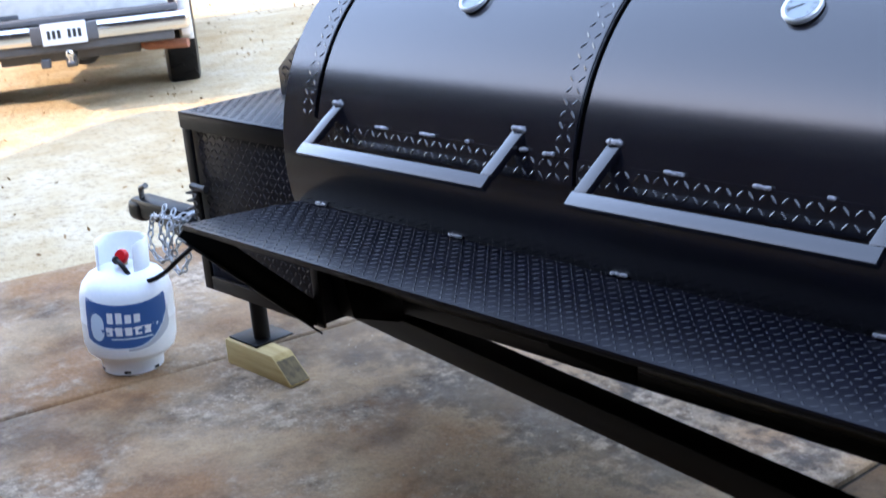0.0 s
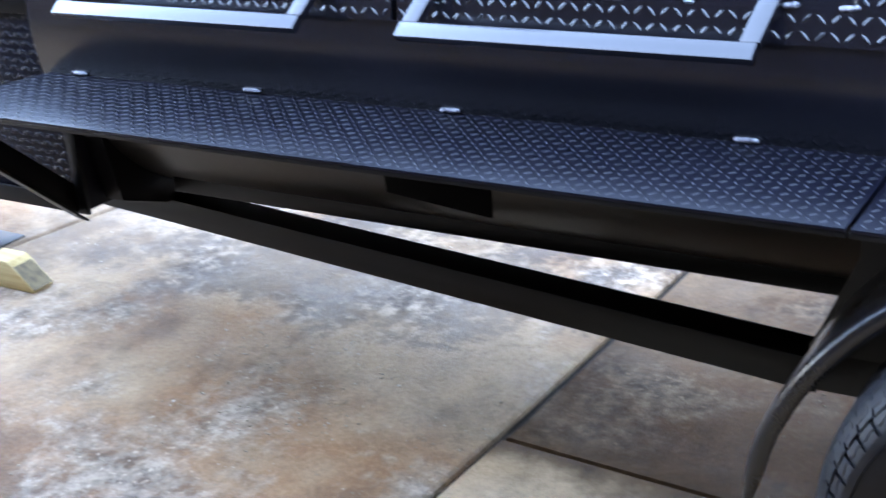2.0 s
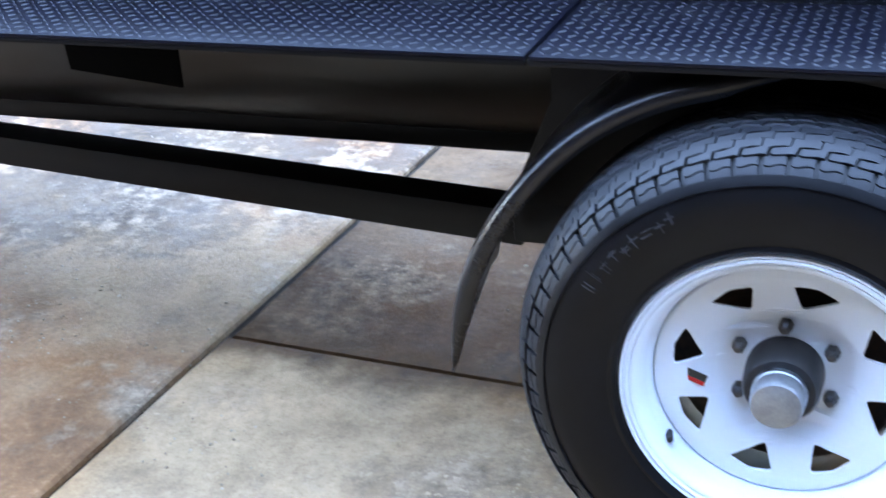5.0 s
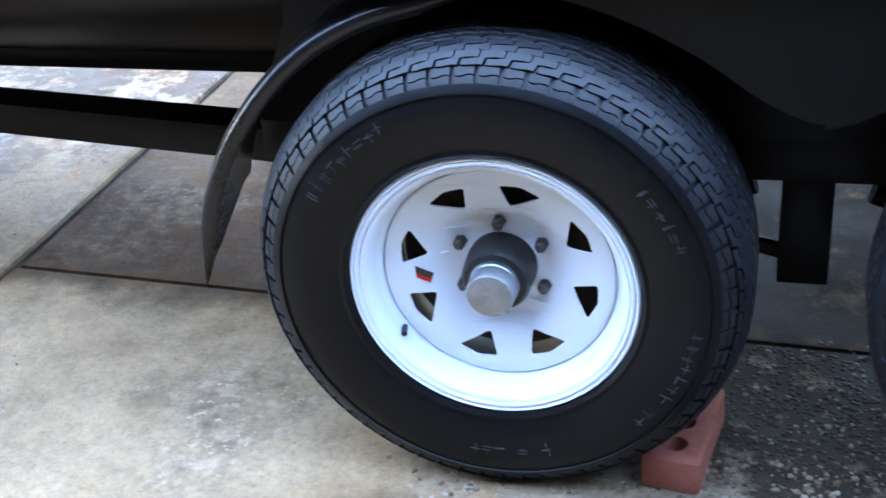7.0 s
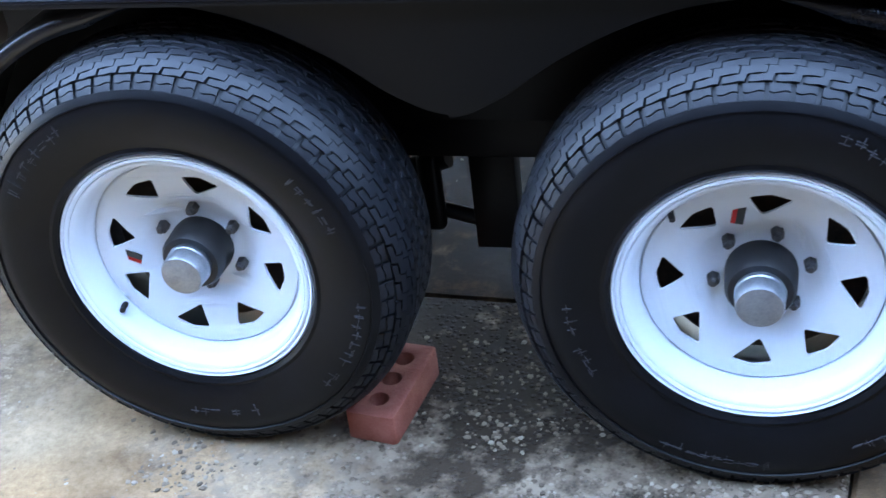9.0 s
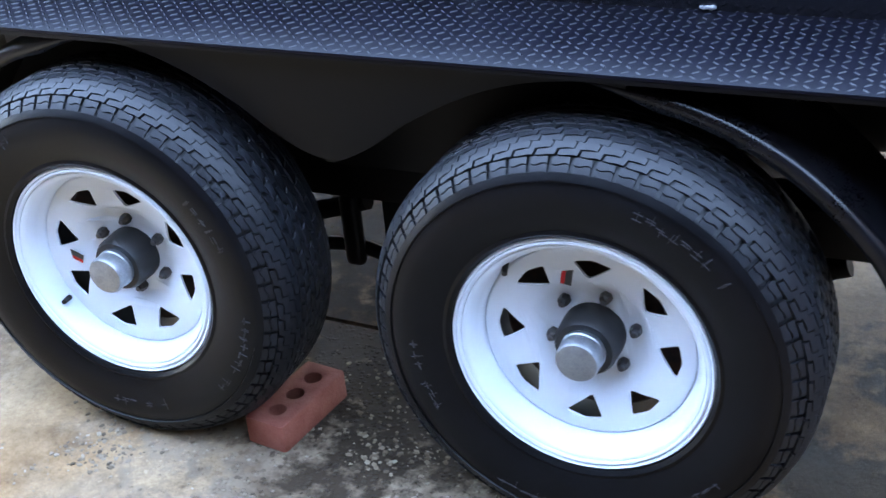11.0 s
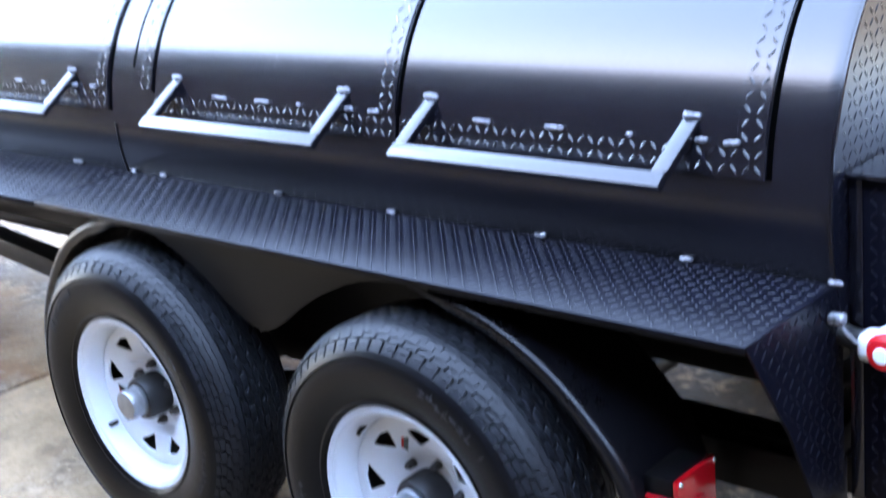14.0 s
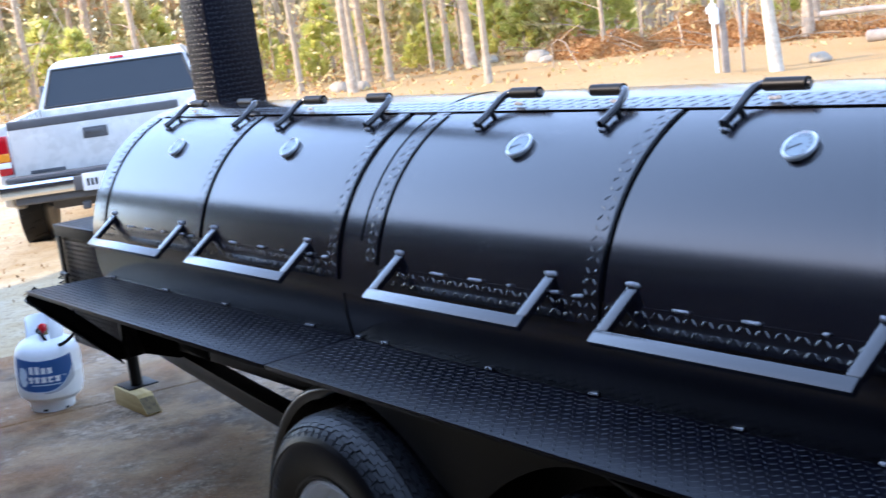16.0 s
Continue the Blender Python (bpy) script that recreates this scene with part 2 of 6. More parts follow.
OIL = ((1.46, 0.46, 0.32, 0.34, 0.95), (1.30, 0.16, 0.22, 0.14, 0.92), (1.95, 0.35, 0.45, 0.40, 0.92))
# first patch paints dimmer light behind the trailer; second is a dark worn area
CONCRETE = concrete_material("weathered_concrete", (0.380, 0.252, 0.147), (0.275, 0.205, 0.146), (0.100, 0.071, 0.048), (0.225, 0.098, 0.034), False, (0, 0, 0), (0.44, 0.60), (0.48, 0.60), False, ((-1.6, 1.85, 2.3, 0.75, 0.70), (-1.95, 0.93, 0.80, 0.26, 0.5)))
# wide patch puts the shade under the trailer into the slab colour
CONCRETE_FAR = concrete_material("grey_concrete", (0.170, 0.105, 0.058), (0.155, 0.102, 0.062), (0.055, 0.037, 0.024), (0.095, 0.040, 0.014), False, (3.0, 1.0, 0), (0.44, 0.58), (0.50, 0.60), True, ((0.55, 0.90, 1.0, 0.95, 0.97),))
# patch between the wheels: grime deepened with painted shade
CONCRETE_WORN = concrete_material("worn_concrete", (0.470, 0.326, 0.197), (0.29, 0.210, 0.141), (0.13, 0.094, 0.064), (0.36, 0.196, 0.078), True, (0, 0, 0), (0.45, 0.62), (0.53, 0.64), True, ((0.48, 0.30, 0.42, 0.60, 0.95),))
CONCRETE_BROWN = concrete_material("stained_concrete", (0.290, 0.185, 0.104), (0.150, 0.099, 0.060), (0.040, 0.028, 0.019), (0.110, 0.063, 0.032), False, (0.4, 0.3, 0), (0.47, 0.56), (0.48, 0.57), False, OIL)
for m in (CONCRETE_WORN, CONCRETE_BROWN):
    m.node_tree.nodes["Principled BSDF"].inputs["Specular IOR Level"].default_value = 0.10
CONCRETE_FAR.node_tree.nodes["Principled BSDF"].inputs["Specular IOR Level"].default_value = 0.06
JOINT = varied("joint_dirt", (0.016, 0.012, 0.009), (0.045, 0.034, 0.024), 30.0, (0.9, 1.0), 0, 0.5, 150.0, 0.2)


def earth_material():
    m = shader("sandy_earth", (0.45, 0.35, 0.24), 0.95, spec=0.1)
    t, n, l, p = nodes_of(m)
    v = coords(t, 1.0, True)
    big, mid, fine = noise_tex(t, v, 0.35, 5), noise_tex(t, v, 3.2, 6, 0.65), noise_tex(t, v, 28.0, 4, 0.7)
    base = ramp(t, math_node(t, "ADD", math_node(t, "MULTIPLY", big, 0.5), math_node(t, "MULTIPLY", mid, 0.5)), [(0.38, (0.40, 0.275, 0.145)), (0.5, (0.47, 0.355, 0.215)), (0.62, (0.52, 0.42, 0.29))])
    base = mix(t, ramp(t, fine, [(0.33, 0.65), (0.47, 0.0)]), base, (0.20, 0.13, 0.075))
    sep = t.nodes.new("ShaderNodeSeparateXYZ")
    l.new(v, sep.inputs[0])
    leaf = ramp(t, math_node(t, "ADD", math_node(t, "MULTIPLY", sep.outputs[1], 0.045), math_node(t, "MULTIPLY", mid, 0.5)), [(0.74, 0.0), (0.92, 0.85)])
    base = mix(t, leaf, base, mix(t, fine, (0.30, 0.155, 0.06), (0.56, 0.37, 0.17)))
    l.new(base, p.inputs["Base Color"])
    bump(t, math_node(t, "ADD", mid, fine), 0.7, 0.03)
    return m


EARTH = earth_material()


# ---- mesh helpers ----
def empty(name, label, category, group="", m=None):
    ob = new(name)
    ob.empty_display_size = 0.1
    if m is not None:
        ob.matrix_world = m
    return tagged(ob, label, category, group)


def mesh_ob(name, verts, faces, material, parent=None, label="", smooth=False, mats=None, kind=""):
    me = bpy.data.meshes.new(name)
    me.from_pydata([tuple(v) for v in verts], [], faces)
    me.materials.append(material)
    me.update()
    if smooth:
        me.polygons.foreach_set("use_smooth", [True] * len(me.polygons))
        if smooth is not True:
            me.set_sharp_from_angle(angle=radians(smooth))
    ob = new(name, me)
    ob.parent = parent
    return tagged(ob, label, "", "", kind)


def part(name, bm, material, parent=None, label="", smooth=False, kind=""):
    me = bpy.data.meshes.new(name)
    bmesh.ops.recalc_face_normals(bm, faces=bm.faces)
    bm.to_mesh(me)
    bm.free()
    me.materials.append(material)
    if smooth:
        me.polygons.foreach_set("use_smooth", [True] * len(me.polygons))
        if smooth is not True:
            me.set_sharp_from_angle(angle=radians(smooth))
    ob = new(name, me)
    ob.parent = parent
    return tagged(ob, label, "", "", kind)


def box_bm(size, m=None, bevel=0.0, segs=2, bm=None):
    """A box with rounded edges, centred, at the pose m; may be added to bm."""
    b = bmesh.new()
    bmesh.ops.create_cube(b, size=1.0)
    bmesh.ops.scale(b, vec=size, verts=b.verts)
    if bevel:
        bmesh.ops.bevel(b, geom=b.edges[:], offset=bevel, segments=segs, affect="EDGES", profile=0.5)
    if m is not None:
        bmesh.ops.transform(b, matrix=m, verts=b.verts)
    if bm is None:
        return b
    me = bpy.data.meshes.new("tmp")
    b.to_mesh(me)
    b.free()
    bm.from_mesh(me)
    bpy.data.meshes.remove(me)
    return bm


def box(name, lo, hi, material, parent=None, label="", bevel=0.004, kind=""):
    c, s = [(a + b) / 2 for a, b in zip(lo, hi)], [b - a for a, b in zip(lo, hi)]
    return part(name, box_bm(s, pose(*c), min(bevel, 0.45 * min(s)) if bevel else 0), material, parent, label, 40, kind)


def lathe(profile, n=48, axis="y", closed=False):
    """Turn (r, h) round an axis."""
    verts, faces = [], []
    for k in range(n):
        a = 2 * math.pi * k / n
        for r, h in profile:
            c, s = r * math.cos(a), r * math.sin(a)
            verts.append({"y": (c, h, s), "z": (c, s, h), "x": (h, c, s)}[axis])
    w = len(profile)
    for k in range(n):
        k2 = (k + 1) % n
        for j in range(w if closed else w - 1):
            j2 = (j + 1) % w
            faces.append((k * w + j, k * w + j2, k2 * w + j2, k2 * w + j))
    return verts, faces


def fixed(verts, faces):
    bm = bmesh.new()
    vs = [bm.verts.new(v) for v in verts]
    for f in faces:
        if len(set(f)) > 2:
            try:
                bm.faces.new([vs[i] for i in f])
            except ValueError:
                pass
    bmesh.ops.remove_doubles(bm, verts=bm.verts, dist=1e-5)
    bmesh.ops.dissolve_degenerate(bm, edges=bm.edges, dist=1e-6)
    return bm


def turned(name, profile, material, parent, label="", n=48, axis="y", smooth=35, m=None):
    bm = fixed(*lathe(profile, n, axis))
    if m is not None:
        bmesh.ops.transform(bm, matrix=m, verts=bm.verts)
    return part(name, bm, material, parent, label, smooth)


def tube_data(path, radius, n=10, caps=True):
    """A round bar along points; radius may be a list."""
    pts = [Vector(p) for p in path]
    rad = radius if isinstance(radius, (list, tuple)) else [radius] * len(pts)
    verts, faces = [], []
    up = None
    for k, p in enumerate(pts):
        d = (pts[min(k + 1, len(pts) - 1)] - pts[max(k - 1, 0)]).normalized()
        if up is None:
            up = d.orthogonal().normalized()
        side = d.cross(up).normalized()
        up = side.cross(d).normalized()
        for j in range(n):
            a = 2 * math.pi * j / n
            verts.append(p + rad[k] * (math.cos(a) * up + math.sin(a) * side))
    for k in range(len(pts) - 1):
        for j in range(n):
            j2 = (j + 1) % n
            faces.append((k * n + j, k * n + j2, (k + 1) * n + j2, (k + 1) * n + j))
    if caps:
        faces.append(tuple(range(n)))
        faces.append(tuple(reversed(range((len(pts) - 1) * n, len(pts) * n))))
    return verts, faces


def tube(name, path, radius, material, parent=None, label="", n=10):
    return part(name, fixed(*tube_data(path, radius, n)), material, parent, label, 50)


def prism(name, outline, depth, m, material, parent=None, label="", bevel=0.0, smooth=False):
    """Extrude a flat outline (u, v) by depth along w, then place it by m."""
    bm = bmesh.new()
    vs = [bm.verts.new((u, v, 0)) for u, v in outline]
    f = bm.faces.new(vs)
    ex = bmesh.ops.extrude_face_region(bm, geom=[f])
    bmesh.ops.translate(bm, vec=(0, 0, depth), verts=[g for g in ex["geom"] if isinstance(g, bmesh.types.BMVert)])
    if bevel:
        bmesh.ops.recalc_face_normals(bm, faces=bm.faces)
        bmesh.ops.bevel(bm, geom=bm.edges[:], offset=bevel, segments=2, affect="EDGES", profile=0.5)
    bmesh.ops.transform(bm, matrix=m, verts=bm.verts)
    return part(name, bm, material, parent, label, smooth or 40)


def smooth_line(pts, steps=6):
    """Catmull-Rom through points of any dimension."""
    p = [np.array(q, float) for q in pts]
    p = [2 * p[0] - p[1]] + p + [2 * p[-1] - p[-2]]
    out = []
    for k in range(1, len(p) - 2):
        for j in range(steps):
            t = j / steps
            out.append(0.5 * (2 * p[k] + (p[k + 1] - p[k - 1]) * t + (2 * p[k - 1] - 5 * p[k] + 4 * p[k + 1] - p[k + 2]) * t * t + (3 * p[k] - p[k - 1] - 3 * p[k + 1] + p[k + 2]) * t ** 3))
    out.append(p[-2])
    return out


XZ = Matrix(((1, 0, 0, 0), (0, 0, 1, 0), (0, 1, 0, 0), (0, 0, 0, 1)))      # u, v, w to x, z, y
YZ = Matrix(((0, 0, 1, 0), (1, 0, 0, 0), (0, 1, 0, 0), (0, 0, 0, 1)))      # u, v, w to y, z, x


def lozenges(place, u0, u1, v0, v1, inside=None, pitch=0.0190, length=0.0185, width=0.0054, height=0.0015):
    """Raised tread marks, turned one way and the other in turn, on a sheet that place(u, v) -> (point, du, dv, normal) bends."""
    verts, faces = [], []
    nu, nv = max(1, round((u1 - u0) / pitch)), max(1, round((v1 - v0) / pitch))
    for i in range(nu):
        for j in range(nv):
            u, v = u0 + (i + 0.5) * (u1 - u0) / nu, v0 + (j + 0.5) * (v1 - v0) / nv
            if inside and not inside(u, v):
                continue
            turn = radians(45 if (i + j) % 2 else -45)
            c, s = math.cos(turn), math.sin(turn)
            k = len(verts)
            for a, b, h in ((-0.5, 0, 0), (-0.22, -0.5, 0), (0.22, -0.5, 0), (0.5, 0, 0), (0.22, 0.5, 0), (-0.22, 0.5, 0), (-0.30, 0, 1), (0.30, 0, 1)):
                du, dv = a * length, b * width
                p, eu, ev, en = place(u + c * du - s * dv, v + s * du + c * dv)
                verts.append(p + en * (h * height - 0.0002 * (1 - h)))
            faces += [(k, k + 1, k + 6), (k + 1, k + 2, k + 7, k + 6), (k + 2, k + 3, k + 7), (k + 3, k + 4, k + 7), (k + 4, k + 5, k + 6, k + 7), (k + 5, k, k + 6)]
    return verts, faces


def flat(origin, eu, ev):
    o, a, b = Vector(origin), Vector(eu), Vector(ev)
    n = a.cross(b).normalized()
    return lambda u, v: (o + u * a + v * b, a, b, n)


def treads(parent, place, u0, u1, v0, v1, inside=None, name="tread_pattern", material=None, **kw):
    return mesh_ob(name, *lozenges(place, u0, u1, v0, v1, inside, **kw), material or TREAD, parent, "raised diamond treads", False, None, "stuff")


# ---- ground ----
def gz(x):
    return -0.008 * x


def strip_line(y, x0, slope):
    return x0 + slope * (y - 0.45)


SLAB_T = 0.12
Y0, Y1, YB = -9.0, 5.2, 0.441
A = lambda y: strip_line(y, -1.160, 0.050)
C = lambda y: strip_line(y, -3.115, 0.21)
D = lambda y: strip_line(y, 1.075, 0.12)
pavement = tagged(new("pavement"), "weathered concrete pavement in slabs with dark joints", "pavement", "", "structure")


def slab(left, right, ya, yb, material, drop=0.0, gap=0.006, skew=0.0, front=0.0):
    """One slab between two joint lines, its edges crumbled a little."""
    n = 60
    ys = [ya + gap + front + (yb - ya - 2 * gap - front) * k / n for k in range(n + 1)]
    rim_l = [(left(y) + gap + 0.006 * noise.noise((left(0) * 3, y * 9, 1)) , y) for y in ys]
    rim_r = [(right(y) - gap + 0.006 * noise.noise((right(0) * 3, y * 9, 5)), y) for y in ys]
    verts, faces = [], []
    for (xl, y), (xr, _) in zip(rim_l, rim_r):
        for x, d in ((xl, SLAB_T), (xl, 0.006), (xl + 0.008, 0), (xr - 0.008, 0), (xr, 0.006), (xr, SLAB_T)):
            verts.append((x, y + skew * (x + 1.16) * (1 - min(1.0, abs(y - YB) / 4.0)), gz(x) - d - drop))
    for k in range(n):
        for j in range(5):
            faces.append((6 * k + j, 6 * k + j + 1, 6 * k + j + 7, 6 * k + j + 6))
    faces += [(0, 1, 2, 3, 4, 5), tuple(6 * n + j for j in (5, 4, 3, 2, 1, 0))]
    return mesh_ob("slab", verts, [tuple(reversed(f)) for f in faces], material, pavement)


E_ = lambda y: strip_line(y, -4.55, 0.25)
F_ = lambda y: 5.4
slab(E_, C, Y0, Y1, CONCRETE)
slab(C, A, Y0, Y1, CONCRETE)
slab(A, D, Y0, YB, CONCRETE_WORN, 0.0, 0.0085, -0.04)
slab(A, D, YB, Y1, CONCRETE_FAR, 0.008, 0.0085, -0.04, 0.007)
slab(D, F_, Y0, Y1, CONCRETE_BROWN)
slab(F_, lambda y: 9.0, Y0, Y1, CONCRETE)
bed_v = [(E_(Y0) + 0.02, Y0, gz(-5) - 0.06), (9.0, Y0, gz(9) - 0.03), (9.0, Y1, gz(9) - 0.03), (E_(Y1) + 0.02, Y1, gz(-4) - 0.06)]
mesh_ob("joint_filling", [(x, y, gz(x) - 0.018) for x, y, z in bed_v], [(0, 1, 2, 3)], JOINT, pavement)


def earth_height(x, y):
    d = max(0.0, -4.3 - x, y - 5.3, x - 9.2, -9.2 - y)
    base = gz(max(-4.5, min(9.0, x))) - 0.035
    fall = -0.062 * min(1.0, d / 4.0) - 0.38 * max(0.0, min(1.0, (d - 6.5) / 8.0))
    rise = 0.55 * max(0.0, min(1.0, (math.hypot(x + 1, y) - 17) / 14)) ** 1.3
    n = 0.05 * noise.noise((x * 0.35, y * 0.35, 0)) + 0.018 * noise.noise((x * 1.7, y * 1.7, 3)) if d > 0.2 else 0.0
    return base + fall + rise + n * min(1.0, d / 2)


def make_ground():
    xs = sorted({*np.round(np.arange(-24, 12.01, 0.35), 3).tolist(), *np.round(np.linspace(-60, -24, 25), 2).tolist(), *np.round(np.linspace(12, 60, 25), 2).tolist(), -600.0, -200.0, -100.0, 100.0, 200.0, 600.0})
    ys = sorted({*np.round(np.arange(-10, 40.01, 0.4), 3).tolist(), *np.round(np.linspace(40, 70, 12), 2).tolist(), -600.0, -200.0, -60.0, -30.0, -18.0, 100.0, 200.0, 600.0})
    verts = [(x, y, earth_height(x, y) if abs(x) < 90 and abs(y) < 90 else 0.3) for y in ys for x in xs]
    w = len(xs)
    faces = [(j * w + i, j * w + i + 1, (j + 1) * w + i + 1, (j + 1) * w + i) for j in range(len(ys) - 1) for i in range(w - 1)]
    tagged(mesh_ob("ground", verts, faces, EARTH, None, "sandy bare earth with leaf litter towards the woods", True), "", "ground", "", "structure")


make_ground()


# ---- smoker trailer ----
trailer = empty("smoker_trailer", "long black barrel smoker on a tandem-axle trailer with side shelf", "trailer")
CY, CZ, R = 0.724, 0.886, 0.480            # the barrel's axis and radius
MID_Y = 0.752                              # the trailer's centre line
X_FRONT, X_REAR = -2.112, 1.565


def on_drum(x, deg, lift=0.0):
    """A point of the barrel's near side; 0 degrees is level with the axis, 90 the top."""
    a = radians(deg)
    return Vector((x, CY - (R + lift) * math.cos(a), CZ + (R + lift) * math.sin(a)))


def drum_sheet(lift):
    """Unrolled sheet: u along x, v in metres round the barrel."""
    def place(u, v):
        a = v / R
        n = Vector((0, -math.cos(a), math.sin(a)))
        return Vector((u, CY, CZ)) + n * (R + lift), Vector((1, 0, 0)), Vector((0, math.sin(a), math.cos(a))), n
    return place


def curved_plate(name, x0, x1, d0, d1, lift, thick, material, parent, label="", nx=1, bevel=0.0015):
    """A plate rolled to the barrel between two angles."""
    na = max(2, int((d1 - d0) / 2.5))
    prof = [(0, -thick), (0, -bevel), (bevel, 0), ((x1 - x0) - bevel, 0), (x1 - x0, -bevel), (x1 - x0, -thick)]
    verts, faces = [], []
    for k in range(na + 1):
        d = d0 + (d1 - d0) * k / na
        for u, h in prof:
            verts.append(on_drum(x0 + u, d, lift + h))
    w = len(prof)
    for k in range(na):
        for j in range(w):
            j2 = (j + 1) % w
            faces.append((k * w + j, (k + 1) * w + j, (k + 1) * w + j2, k * w + j2))
    faces += [tuple(range(w)), tuple(reversed(range(na * w, na * w + w)))]
    return part(name, fixed(verts, faces), material, parent, label, 30)


def make_drum():
    n = 160
    prof = [(0.0, X_FRONT), (R - 0.0025, X_FRONT), (R, X_FRONT + 0.001)]
    prof += [(R, x) for x in np.linspace(X_FRONT + 0.02, X_REAR - 0.02, 24)] + [(R, X_REAR - 0.002), (R - 0.001, X_REAR), (R - 0.006, X_REAR - 0.004), (0.0, X_REAR - 0.004)]
    bm = fixed(*lathe(prof, n, "x"))
    # hand-made sheet: very slight waves
    for v in bm.verts:
        r = Vector((0, v.co.y, v.co.z))
        if r.length > 0.4:
            v.co += r.normalized() * 0.0008 * noise.noise((v.co.x * 1.6, v.co.y * 3, v.co.z * 3))
        if v.co.x > 0.9 and v.co.z < -0.20:            # the belly rounds off towards the firebox
            v.co.x = 0.9 + (v.co.x - 0.9) * (1 - 0.40 * min(1, (-0.20 - v.co.z) / 0.30) ** 1.5)
    bmesh.ops.translate(bm, vec=(0, CY, CZ), verts=bm.verts)
    # underside faces: satin in front, the shade-dark copy towards the rear
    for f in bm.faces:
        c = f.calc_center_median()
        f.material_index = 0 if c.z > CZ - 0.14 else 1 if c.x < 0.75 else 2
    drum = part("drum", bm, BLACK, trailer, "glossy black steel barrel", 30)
    drum.data.materials.append(BELLY_SATIN)
    drum.data.materials.append(BELLY_SHADE)
    # weld seam round the barrel between the two pairs of doors
    pts = [on_drum(-0.256 + 0.002 * noise.noise((d * 0.3, 0, 0)), d, 0.001) for d in range(20, 98, 2)]
    tube("weld_seam", pts, 0.0017, GAP, trailer, "", 6)
    pts = [on_drum(-0.335, d, 0.001) for d in range(-13, 4, 2)]
    tube("weld_seam", pts, 0.0028, BLACK_FLAT, trailer, "", 6)


make_drum()


def weld_bead(parent, p, way, length, r=0.006, name="weld_bead"):
    """A lumpy bead of bare weld."""
    n = max(6, int(length / 0.0035))
    p, way = Vector(p), Vector(way).normalized()
    seed = p.x * 37.0 + p.z * 11.0
    pts = [p + way * length * (k / n - 0.5) + 0.45 * r * Vector((noise.noise((k * 0.9, seed, 1)), noise.noise((k * 0.9, seed, 5)), noise.noise((k * 0.8, seed, 9)))) for k in range(n + 1)]
    rad = [r * (0.85 + 0.55 * noise.noise((k * 0.8, seed, 3))) for k in range(n + 1)]
    rad[0] = rad[-1] = r * 0.55
    return tube(name, pts, rad, WELD, parent, "bare silvery weld", 7)


STRAP = 0.052
TOP_DEG, LOW_DEG = 68.5, 7.0


